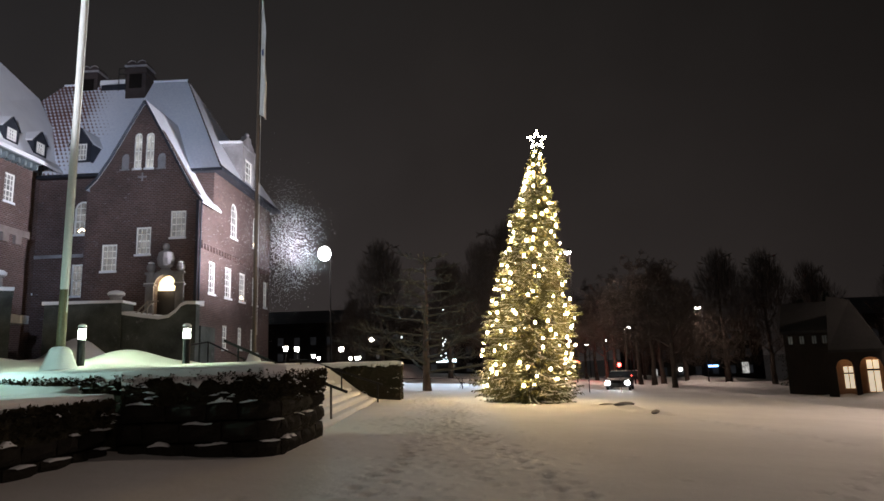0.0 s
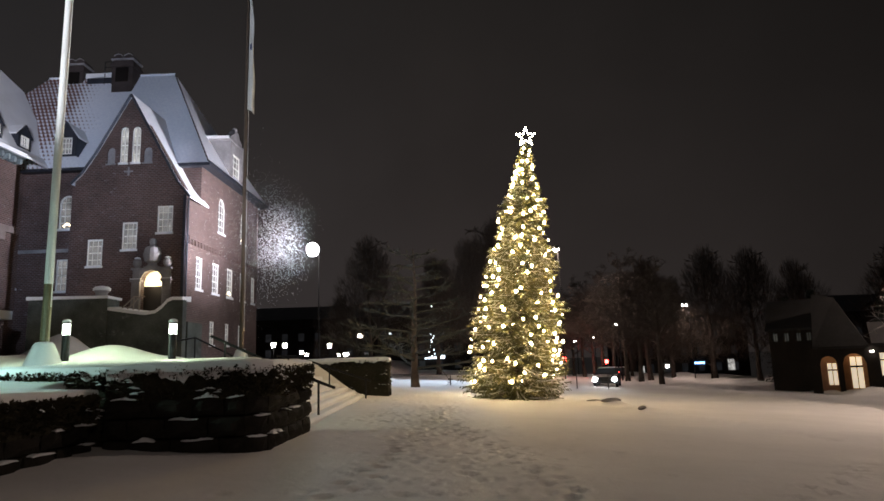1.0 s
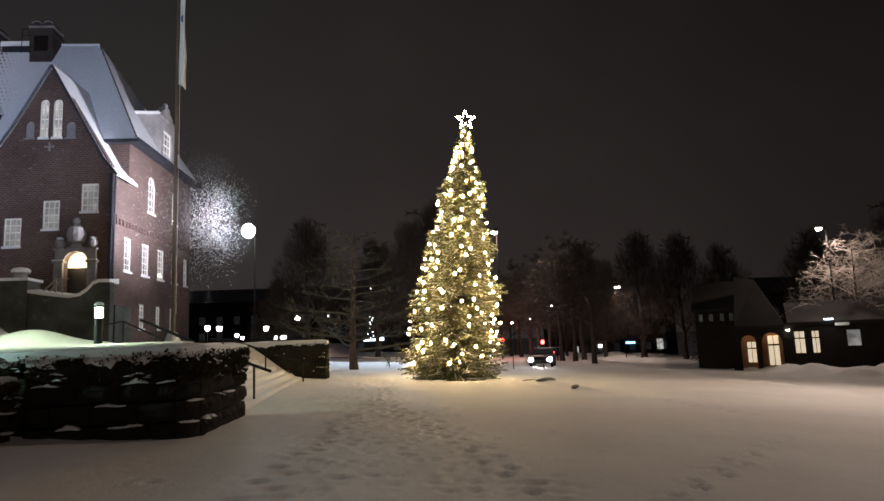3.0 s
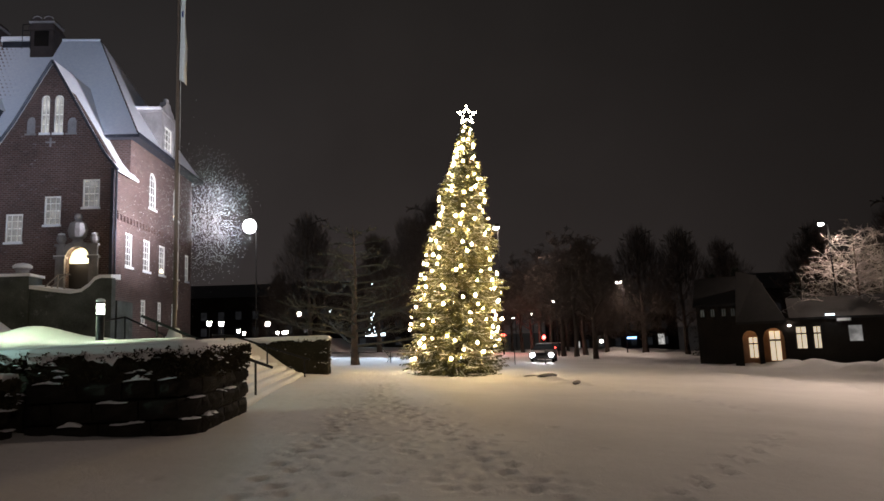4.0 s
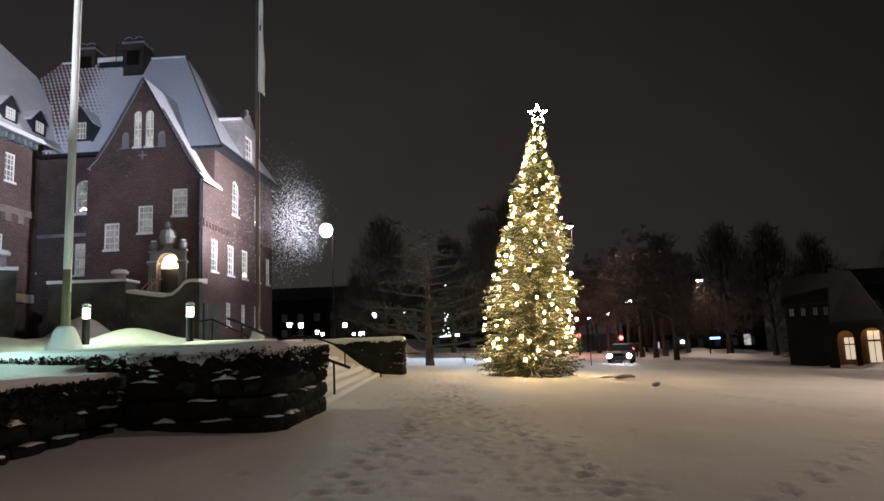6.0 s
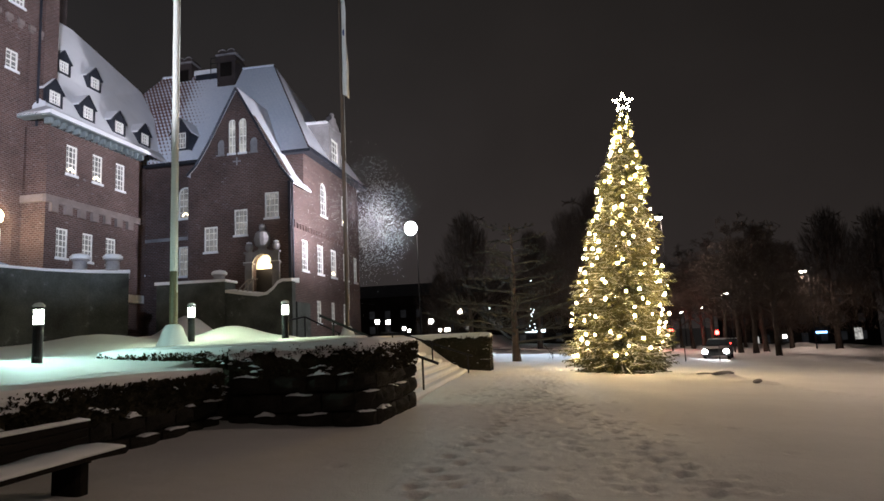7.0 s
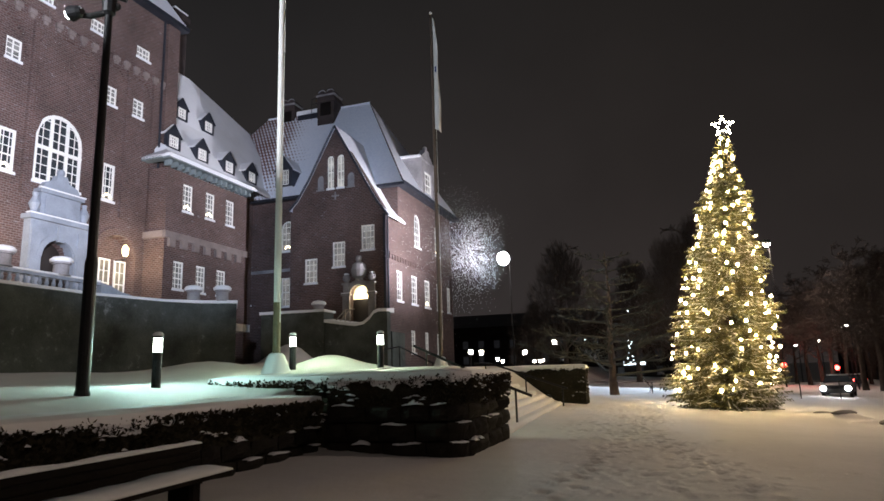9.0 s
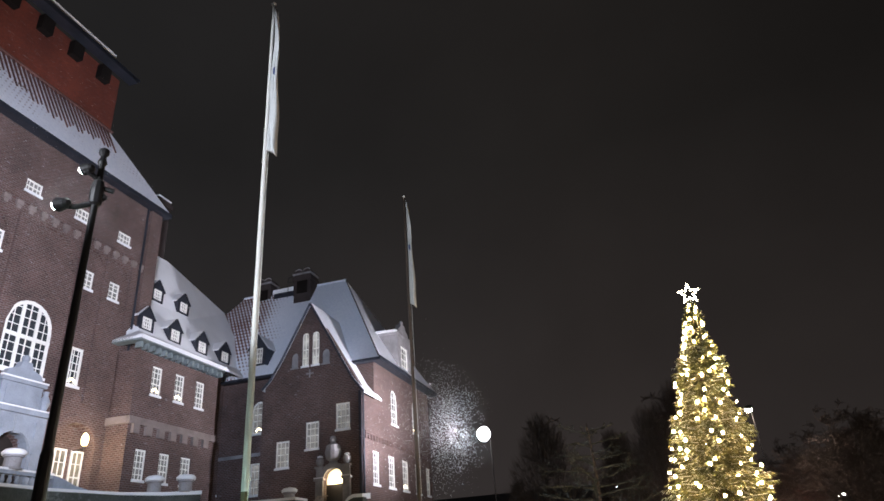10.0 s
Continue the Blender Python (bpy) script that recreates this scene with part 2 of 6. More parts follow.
CHIMNEY = plain("dark_masonry", (0.050, 0.040, 0.038), 0.85, vary=0.3, scale=5, bump=0.3)
G_ARCADE = glow("arcade_room", (1.0, 0.84, 0.62), 0.6)
BAND = plain("pinkish_sandstone", (0.20, 0.165, 0.155), 0.8)
G_BLUE = glow("blue_sign", (0.25, 0.5, 1.0), 5.0)
G_CANDLE = glow("candle_bulb", (1.0, 0.82, 0.55), 6.0)
G_ROOM = glow("lit_room", (1.0, 0.86, 0.60), 1.05)
G_PALE = glow("pale_sign_light", (0.75, 0.88, 1.0), 5.0)


def pane_material(name, colour, strength):
    """Window glass with the room's faint light and curtains behind it."""
    m, n, l, p = mat_base(name)
    co = n.new("ShaderNodeTexCoord").outputs["Object"]
    x = noise_node(n, l, co, 1.1, 3)
    c = ramp_node(n, l, x.outputs[0], [(0.35, tuple(v * 0.35 for v in colour)), (0.65, colour)])
    p.inputs["Base Color"].default_value = (0.03, 0.035, 0.04, 1)
    p.inputs["Roughness"].default_value = 0.12
    l.new(c.outputs[0], p.inputs["Emission Color"])
    p.inputs["Emission Strength"].default_value = strength
    return m


PANE_DARK = pane_material("dark_window_glass", (0.035, 0.036, 0.040), 0.3)
PANE_DIM = pane_material("curtained_window_glass", (0.62, 0.60, 0.58), 0.42)
PANE_FAINT = pane_material("faint_window_glass", (0.30, 0.29, 0.25), 0.14)
PANE_CURTAIN = pane_material("white_curtained_glass", (0.80, 0.78, 0.74), 0.8)
PANE_LIT = pane_material("lit_window_glass", (1.0, 0.84, 0.58), 0.34)

# ---- mesh helpers ----
def part(name, bm, material, parent=None, label="", smooth=False):
    me = bpy.data.meshes.new(name)
    bmesh.ops.recalc_face_normals(bm, faces=bm.faces[:])
    bm.to_mesh(me)
    bm.free()
    for m in material if isinstance(material, (list, tuple)) else (material,):
        me.materials.append(m)
    if smooth:
        me.shade_smooth()
    ob = new(name, me)
    if parent:
        ob.parent = parent
    if label:
        ob["label"] = label
    return ob


def raw(name, verts, faces, material, parent=None, label="", smooth=False):
    me = bpy.data.meshes.new(name)
    me.from_pydata([tuple(v) for v in verts], [], faces)
    me.materials.append(material)
    me.update()
    if smooth:
        me.shade_smooth()
    ob = new(name, me)
    if parent:
        ob.parent = parent
    if label:
        ob["label"] = label
    return ob


def thing(name, place=(0, 0, 0), turn=0.0, label="", category="", group="", kind=""):
    e = new(name)
    e.matrix_world = pose(*place, 0, 0, turn)
    return tagged(e, label, category, group, kind)


def box(bm, x0, x1, y0, y1, z0, z1, bevel=0.0):
    vs = [bm.verts.new((x, y, z)) for z in (z0, z1) for y in (y0, y1) for x in (x0, x1)]
    fs = [bm.faces.new([vs[i] for i in q]) for q in ((0, 1, 3, 2), (4, 5, 7, 6), (0, 1, 5, 4), (2, 3, 7, 6), (0, 2, 6, 4), (1, 3, 7, 5))]
    if bevel:
        bmesh.ops.bevel(bm, geom=list({e for f in fs for e in f.edges}), offset=bevel, segments=1, affect="EDGES")
    return bm


def solid(bm, loop_a, loop_b):
    """A closed prism between two loops of points."""
    a, b = [bm.verts.new(p) for p in loop_a], [bm.verts.new(p) for p in loop_b]
    n = len(a)
    bm.faces.new(a)
    bm.faces.new(b)
    for i in range(n):
        bm.faces.new((a[i], a[(i + 1) % n], b[(i + 1) % n], b[i]))
    return bm


def slab(bm, pts, thick=0.25):
    return solid(bm, pts, [(x, y, z - thick) for x, y, z in pts])


def tube(bm, path, radii, sides=8, cap=True):
    path = [Vector(p) for p in path]
    rings = []
    for i, p in enumerate(path):
        d = (path[min(i + 1, len(path) - 1)] - path[max(i - 1, 0)]).normalized()
        a = d.orthogonal().normalized()
        if abs(d.z) < 0.9:
            a = d.cross(Vector((0, 0, 1))).normalized()
        b = d.cross(a)
        r = radii[i] if isinstance(radii, (list, tuple)) else radii
        rings.append([bm.verts.new(p + (a * math.cos(2 * math.pi * k / sides) + b * math.sin(2 * math.pi * k / sides)) * r) for k in range(sides)])
    for s, t in zip(rings, rings[1:]):
        for k in range(sides):
            bm.faces.new((s[k], s[(k + 1) % sides], t[(k + 1) % sides], t[k]))
    if cap:
        bm.faces.new(rings[0][::-1])
        bm.faces.new(rings[-1])
    return bm


def lathe(bm, centre, profile, sides=16):
    """A turned body: profile of (radius, height) upwards from centre."""
    c = Vector(centre)
    return tube(bm, [c + Vector((0, 0, h)) for _, h in profile], [max(r, 0.001) for r, _ in profile], sides)


def ball(bm, centre, r, squash=1.0, seg=12):
    m = Matrix.Translation(centre) @ Matrix.Diagonal((1, 1, squash, 1))
    bmesh.ops.create_uvsphere(bm, u_segments=seg, v_segments=max(6, seg // 2), radius=r, matrix=m)
    return bm


def smooth_step(a, b, x):
    t = np.clip((x - a) / (b - a), 0, 1)
    return t * t * (3 - 2 * t)


# ---- the ground: one snow sheet, falling gently towards the street ----
def lawn_height(x, y):
    far = np.interp(y, [3.0, 12.0, 15.0, 30.0], [1.55, 1.62, 1.82, 1.84])
    near = 1.31 + 0.105 * np.clip(-x - 6.7, 0, 2.4)
    w = smooth_step(10.5, 13.5, y)
    return near * (1 - w) + far * w + 0.022 * np.clip(-x - 9, 0, 16)


def wobble(x, y):
    return (0.05 * np.sin(0.55 * x + 0.8 * np.sin(0.4 * y)) + 0.04 * np.sin(0.75 * y + 1.3 * np.sin(0.3 * x)) + 0.02 * np.sin(1.9 * x + 1.1 * y))


MOUNDS = [(-8.15, 17.0, 0.42, 1.05, 0.9), (-12.6, 17.5, 0.30, 1.6, 1.6), (-14.2, 23.6, 0.35, 2.2, 2.2), (-17.9, 32.0, 0.9, 1.3, 2.2), (-19.5, 35.0, 1.5, 1.4, 2.2), (-5.6, 17.3, 0.10, 1.2, 0.9),
          (-4.7, 22.5, 0.15, 1.5, 1.2), (7.3, 26.6, 0.24, 0.55, 0.4), (7.7, 24.3, 0.12, 0.7, 0.35), (6.9, 27.6, 0.2, 0.8, 0.5),
          (29.6, 41.0, 0.28, 2.2, 1.0), (33.0, 40.5, 0.55, 1.8, 0.9), (35.4, 41.2, 0.5, 1.0, 0.8), (37.5, 41.5, 0.8, 2.5, 1.3), (42, 43, 0.9, 3, 1.5),
          (30, 95, 0.7, 5, 3), (40, 92, 0.8, 6, 3), (49, 88, 0.7, 5, 3), (26, 97, 0.4, 4, 3)]


def ground_height(x, y):
    plane = -0.055 * np.clip(x, -8, 62)
    edge = np.where(y < 11.6, -6.1, np.where(y < 15.4, -3.7, np.where(y < 29.6, -6.3, -4.4)))
    soft = np.where(y < 29.6, 0.5, 3.2)
    t = smooth_step(0, 1, (edge - x) / soft + 0.5)
    stairs = (y > 15.4) & (y < 29.6) & (x > -6.4) & (x < -2.9)
    z = plane * (1 - t) + lawn_height(x, y) * t
    z = np.where(stairs, plane - 0.06, z) + 0.45 * wobble(x, y) * np.where(x < 30, 1, 0.3)
    for mx, my, h, sx, sy in MOUNDS:
        z = z + h * np.exp(-(((x - mx) / sx) ** 2 + ((y - my) / sy) ** 2))
    # street in front of the square, ploughed a little lower
    road = smooth_step(17.0, 19.5, x - 0.10 * (y - 30)) * (1 - smooth_step(27.0, 29.5, x - 0.10 * (y - 30)))
    side = x - 0.10 * (y - 30)
    ridge = np.exp(-(((side - 18.0) / 0.7) ** 2)) + 0.8 * np.exp(-(((side - 28.4) / 0.8) ** 2)) + 0.35 * np.exp(-(((side - 21.0) / 0.35) ** 2)) + 0.35 * np.exp(-(((side - 23.0) / 0.35) ** 2))
    bank = np.exp(-(((side - 29.2) / 1.1) ** 2)) * (0.22 + 0.20 * np.sin(0.9 * y + 1.4 * np.sin(0.5 * y)) + 0.12 * np.sin(2.3 * y + x)) * ((y > 24) & (y < 110))
    return z + bank + (0.13 * ridge * (1 + 0.5 * np.sin(1.7 * y + np.sin(3.1 * y))) - 0.10 * road) * (y > 10)


def steps_of(stops):
    out = []
    for (a, d), (b, _) in zip(stops, stops[1:]):
        out += list(np.arange(a, b, d))
    return np.array(out + [stops[-1][0]])


gx = steps_of([(-1500, 250), (-250, 50), (-60, 3), (-26, 0.5), (-10, 0.14), (-4, 0.08), (6, 0.14), (12, 0.25), (32, 1.0), (60, 5), (120, 40), (400, 200), (1600, 1)])
gy = steps_of([(-400, 80), (-40, 4), (2, 0.09), (24, 0.14), (34, 0.5), (60, 1.5), (110, 8), (300, 60), (900, 200), (2500, 1)])
GX, GY = np.meshgrid(gx, gy)
GZ = ground_height(GX, GY)
# footprints of many walkers, along the trodden way and across the square
prints = []
for _ in range(900):
    k = random.random() ** 0.8
    y = 6 + 27 * k
    x = -0.2 + 0.9 * math.sin(y * 0.17) + 1.05 * random.gauss(0, 1) - 0.02 * y + (0.9 if y > 20 else 0)
    prints.append((x, y, random.uniform(0.012, 0.030), random.uniform(0.07, 0.10)))
for a, b, count in (((8.0, 25.5), (9.5, 15.0), 30), ((3.0, 6.5), (8.0, 12.0), 16), ((-1.5, 5.0), (1.0, 26.0), 50), ((2.2, 5.0), (-0.5, 24.0), 45)):
    for i in range(count):
        k = i / count
        prints.append((a[0] + (b[0] - a[0]) * k + 0.12 * (-1) ** i + random.gauss(0, 0.05), a[1] + (b[1] - a[1]) * k, 0.05, 0.095))
for px, py, dz, r in prints:
    i0, i1 = np.searchsorted(gx, (px - 0.5, px + 0.5))
    j0, j1 = np.searchsorted(gy, (py - 0.6, py + 0.6))
    q = ((GX[j0:j1, i0:i1] - px) / r) ** 2 + ((GY[j0:j1, i0:i1] - py) / (r * 1.5)) ** 2
    GZ[j0:j1, i0:i1] += dz * (0.5 * np.exp(-((q - 2.2) ** 2)) - np.exp(-q * q))
nx, ny = len(gx), len(gy)
idx = np.arange(nx * ny).reshape(ny, nx)
quads = np.stack([idx[:-1, :-1], idx[:-1, 1:], idx[1:, 1:], idx[1:, :-1]], -1).reshape(-1, 4)
ground = raw("ground", np.stack([GX, GY, GZ], -1).reshape(-1, 3).tolist(), quads.tolist(), GROUND_SNOW, smooth=True)
tagged(ground, "snow-covered square with trodden footprints and raised lawn", "ground", kind="structure")


def gz(x, y):
    return float(ground_height(np.array(float(x)), np.array(float(y))))

def ball2(c, r, flat):
    b = bmesh.new()
    ball(b, c, r, flat, 8)
    return b


# ---- the town hall; its own x runs across the front towards the square, y along it ----
hall = thing("town_hall", (0, 0, 0), -3.0, "dark red brick town hall with steep snow-covered tiled roofs", "building")


def face_y(a):
    return lambda u, z, d: (u, a + d, z)


def face_x(b):
    return lambda u, z, d: (b - d, u, z)


def pbox(bm, P, u0, u1, z0, z1, d0, d1):
    solid(bm, [P(u0, z0, d0), P(u1, z0, d0), P(u1, z1, d0), P(u0, z1, d0)], [P(u0, z0, d1), P(u1, z0, d1), P(u1, z1, d1), P(u0, z1, d1)])


def arch_top(op, u):
    u0, u1, z0, z1, arched = op
    if not arched:
        return z1
    r = (u1 - u0) / 2
    rise = min(r, z1 - z0)
    k = max(0.0, 1 - ((u - (u0 + u1) / 2) / r) ** 2)
    return z1 - rise + rise * math.sqrt(k)


def wall(name, P, u0, u1, zb, top, ops=(), thick=0.5, material=None, label="", more=()):
    """A wall in upright strips, with openings (u0, u1, z0, z1, arched) cut through it."""
    tf = top if callable(top) else (lambda u: top)
    cuts = {u0, u1, *more}
    for o in ops:
        n = 10 if o[4] else 1
        cuts |= {o[0] + (o[1] - o[0]) * i / n for i in range(n + 1)}
    if callable(top) and not more:
        cuts |= {u0 + (u1 - u0) * i / 16 for i in range(17)}
    cuts = sorted(c for c in cuts if u0 - 1e-6 <= c <= u1 + 1e-6)
    bm = bmesh.new()
    for a, b in zip(cuts, cuts[1:]):
        if b - a < 1e-4:
            continue
        mid = (a + b) / 2
        low = (zb, zb)
        for o in sorted((o for o in ops if o[0] < mid < o[1]), key=lambda o: o[2]):
            if o[2] > low[0] + 0.01:
                q = [(a, low[0]), (b, low[1]), (b, o[2]), (a, o[2])]
                solid(bm, [P(u, z, 0) for u, z in q], [P(u, z, thick) for u, z in q])
            low = (arch_top(o, a), arch_top(o, b))
        q = [(a, low[0]), (b, low[1]), (b, tf(b)), (a, tf(a))]
        if tf(a) - low[0] > 0.01 or tf(b) - low[1] > 0.01:
            solid(bm, [P(u, z, 0) for u, z in q], [P(u, z, thick) for u, z in q])
    bmesh.ops.remove_doubles(bm, verts=bm.verts[:], dist=0.0005)
    return part(name, bm, material or BRICK, hall, label)


def window(P, u0, u1, z0, z1, cols=2, rows=4, arched=False, pane=None, candle=False, casing=0.09, recess=0.12, sill=True, label=""):
    """White-framed window set into an opening: casing, glazing bars, glass and a snowy sill."""
    w = bmesh.new()
    op = (u0, u1, z0, z1, arched)
    d0, d1 = recess - 0.05, recess + 0.06
    spring = z1 - min((u1 - u0) / 2, z1 - z0) if arched else z1
    pbox(w, P, u0, u0 + casing, z0, spring, d0, d1)
    pbox(w, P, u1 - casing, u1, z0, spring, d0, d1)
    pbox(w, P, u0 + casing, u1 - casing, z0, z0 + casing, d0, d1)
    if arched:
        n = 10
        c, r = (u0 + u1) / 2, (u1 - u0) / 2
        ry = z1 - spring
        for i in range(n):
            t0, t1 = math.pi * i / n, math.pi * (i + 1) / n
            q = [(c + k * math.cos(t), spring + k * ry / r * math.sin(t)) for t, k in ((t0, r), (t1, r), (t1, r - casing), (t0, r - casing))]
            solid(w, [P(u, z, d0) for u, z in q], [P(u, z, d1) for u, z in q])
    else:
        pbox(w, P, u0 + casing, u1 - casing, z1 - casing, z1, d0, d1)
    frame_ob = part("window", w, WHITE, hall, label)
    bars = bmesh.new()
    bar = 0.022
    for i in range(1, cols):
        u = u0 + (u1 - u0) * i / cols
        h = bar * (1.8 if i * 2 == cols else 1)
        pbox(bars, P, u - h, u + h, z0 + casing, arch_top(op, u) - casing, recess - 0.025, recess + 0.035)
    for i in range(1, rows):
        z = z0 + (z1 - z0) * i / rows
        h = bar * (1.8 if i == rows // 2 else 1)
        half = (u1 - u0) / 2 - casing
        if z > spring:
            half = max(0.02, (u1 - u0) / 2 * math.sqrt(max(0, 1 - ((z - spring) / max(0.01, z1 - spring)) ** 2)) - casing)
        c = (u0 + u1) / 2
        pbox(bars, P, c - half, c + half, z - h, z + h, recess - 0.022, recess + 0.032)
    part("sash", bars, WHITE, frame_ob)
    g = bmesh.new()
    n = 12 if arched else 1
    us = [u0 + 0.03 + (u1 - u0 - 0.06) * i / n for i in range(n + 1)]
    loop = [(us[0], z0 + 0.03), (us[-1], z0 + 0.03)] + [(u, arch_top(op, u) - 0.03) for u in reversed(us)]
    solid(g, [P(u, z, recess) for u, z in loop], [P(u, z, recess + 0.02) for u, z in loop])
    part("pane", g, pane or PANE_DIM, frame_ob)
    if sill:
        s = bmesh.new()
        pbox(s, P, u0 - 0.06, u1 + 0.06, z0 - 0.10, z0, -0.07, recess)
        pbox(s, P, u0 - 0.05, u1 + 0.05, z0, z0 + 0.05, -0.06, recess - 0.06)
        part("sill", s, SNOW_CAP, frame_ob)
    if candle:
        c = bmesh.new()
        for k in range(7):
            t = (k - 3) / 3
            ball(c, P((u0 + u1) / 2 + 0.24 * t, z0 + 0.28 + 0.16 * (1 - abs(t)), recess - 0.06), 0.045, 1.3, 6)
        part("candle_arch", c, G_CANDLE, frame_ob, "lit electric advent candle arch")
    return frame_ob


# gabled wing front with the portal
A0, BR, BL = 41.8, -18.37, -26.1
gf = face_y(A0)


def verge(u):
    pts = [(-26.3, 14.35), (-25.6, 15.05), (-24.7, 16.45), (-22.43, 20.6), (-18.2, 13.3), (-17.0, 12.6)]
    return float(np.interp(u, [p[0] for p in pts], [p[1] for p in pts])) - 0.12


G_OPS = [(-23.12, -22.56, 15.6, 18.2, True), (-22.3, -21.7, 15.6, 18.2, True), (-24.01, -23.43, 15.6, 16.75, True), (-21.46, -20.85, 15.6, 16.7, True),
         (-20.33, -19.25, 10.63, 12.5, False), (-22.68, -21.64, 9.55, 11.45, False), (-25.02, -23.95, 8.5, 10.35, False), (-21.2, -19.75, 4.4, 8.1, True)]
wall("gable_wall", gf, BL, BR, 1.0, verge, G_OPS)
for u0, u1, z0, z1, _ in G_OPS[:2]:
    window(gf, u0, u1, z0, z1, 2, 4, True, PANE_CURTAIN, casing=0.07)
for u0, u1, z0, z1, _ in G_OPS[2:4]:
    b = bmesh.new()
    n = 10
    loop = [(u0, z0), (u1, z0)] + [(u0 + (u1 - u0) * (1 - i / n), arch_top((u0, u1, z0, z1, True), u0 + (u1 - u0) * (1 - i / n))) for i in range(n + 1)]
    solid(b, [gf(u, z, 0.12) for u, z in loop], [gf(u, z, 0.2) for u, z in loop])
    pbox(b, gf, u0 - 0.05, u1 + 0.05, z0 - 0.1, z0, -0.06, 0.1)
    part("blind_niche", b, STONE, hall, "plastered blind niche in the gable")
for u0, u1, z0, z1, _ in G_OPS[4:7]:
    window(gf, u0, u1, z0, z1, 3, 4, False, PANE_DIM, casing=0.11)
b = bmesh.new()
pbox(b, gf, -22.48, -22.38, 14.7, 15.3, -0.06, 0.02)
pbox(b, gf, -22.73, -22.5, 14.95, 15.05, -0.06, 0.02)
pbox(b, gf, -22.36, -22.13, 14.95, 15.05, -0.06, 0.02)
part("wall_anchor_cross", b, STONE, hall)
wall("gable_side_wall", face_x(BL), A0 + 0.5, 44.2, 1.0, 14.3)
# recessed portal: door, stone surround with cap stones, cartouche and fanlight
door = part("door", solid(bmesh.new(), [gf(u, z, 0.40) for u, z in ((-21.2, 4.4), (-19.75, 4.4), (-19.75, 7.1), (-21.2, 7.1))], [gf(u, z, 0.48) for u, z in ((-21.2, 4.4), (-19.75, 4.4), (-19.75, 7.1), (-21.2, 7.1))]), DOOR_WOOD, hall, "dark wooden double door")
n = 12
loop = [(-21.2, 7.1), (-19.75, 7.1)] + [(-19.75 - 1.45 * i / n, arch_top(G_OPS[7], -19.75 - 1.45 * i / n)) for i in range(n + 1)]
part("fanlight", solid(bmesh.new(), [gf(u, z, 0.42) for u, z in loop], [gf(u, z, 0.46) for u, z in loop]), G_ROOM, door, "glowing fanlight over the door")
lamp("portal_light", "POINT", hall.matrix_world @ Vector((-20.47, 41.95, 7.35)), 45, (1.0, 0.85, 0.55), 0.08)
b = bmesh.new()
for t0, t1 in [(math.pi * i / 14, math.pi * (i + 1) / 14) for i in range(14)]:
    q = [(-20.47 + r * math.cos(t), 7.37 + r * math.sin(t)) for t, r in ((t0, 0.74), (t1, 0.74), (t1, 1.1), (t0, 1.1))]
    solid(b, [gf(u, z, -0.16) for u, z in q], [gf(u, z, 0.25) for u, z in q])
part("portal_arch", b, STONE, hall, "grey carved stone arch round the door")
for s in (-1, 1):
    c = -20.47 + s * 1.02
    b = bmesh.new()
    pbox(b, gf, c - 0.27, c + 0.27, 4.4, 7.35, -0.22, 0.1)
    pbox(b, gf, c - 0.36, c + 0.36, 7.35, 7.5, -0.32, 0.1)
    pbox(b, gf, c - 0.22, c + 0.22, 7.5, 8.15, -0.2, 0.1)
    pbox(b, gf, c - 0.32, c + 0.32, 8.15, 8.28, -0.3, 0.1)
    ball(b, gf(c, 8.62, -0.05), 0.3, 1.1, 10)
    part("portal_pier", b, STONE, hall, "grey stone pier topped by a ball")
b = bmesh.new()
lathe(b, gf(-20.5, 8.4, 0), [(0.35, 0), (0.28, 0.15), (0.5, 0.3), (0.62, 0.75), (0.5, 1.2), (0.25, 1.35), (0.18, 1.45)], 14)
ball(b, gf(-20.5, 10.02, -0.05), 0.24, 1.1, 10)
part("cartouche", b, STONE, hall, "carved stone cartouche with a ball finial")
for c in (-21.49, -19.45):
    part("ball_snow", ball2(gf(c, 8.92, -0.05), 0.22, 0.45), SNOW_CAP, hall)
    b = bmesh.new()
    pbox(b, gf, c - 0.34, c + 0.34, 7.5, 7.56, -0.32, -0.2)
    part("ledge_snow", b, SNOW_CAP, hall)

# main block behind it
AM, AE, EAVE = 44.2, 57.0, 16.1
rf = face_x(BR)
R_OPS = [(47.5, 48.95, 11.75, 14.5, True), (52.5, 53.75, 11.8, 14.5, True), (43.7, 44.9, 7.0, 9.3, False), (46.65, 48.0, 7.0, 9.3, False), (49.6, 50.95, 7.0, 9.3, False), (52.6, 53.95, 7.0, 9.3, False),
         (46.4, 47.35, 3.2, 4.95, False), (49.5, 50.35, 3.25, 4.95, False), (52.4, 53.35, 3.25, 4.95, False), (42.75, 44.05, 1.6, 4.65, True), (55.4, 56.4, 7.0, 9.3, False)]
wall("side_wall", rf, A0 + 0.5, AE, 1.0, lambda u: 13.0 if u < 44.195 else EAVE, R_OPS, more=(44.19, 44.2))
for i, (u0, u1, z0, z1, arched) in enumerate(R_OPS):
    if i != 9:
        window(rf, u0, u1, z0, z1, 3 if i < 6 else 2, 5 if i < 6 else 4, arched, PANE_DIM, candle=i in (1, 4), casing=0.14)
part("side_door", solid(bmesh.new(), [rf(u, z, 0.3) for u, z in ((42.75, 1.6), (44.05, 1.6), (44.05, 4.6), (42.75, 4.6))], [rf(u, z, 0.38) for u, z in ((42.75, 1.6), (44.05, 1.6), (44.05, 4.6), (42.75, 4.6))]), DOOR_WOOD, hall)
b = bmesh.new()
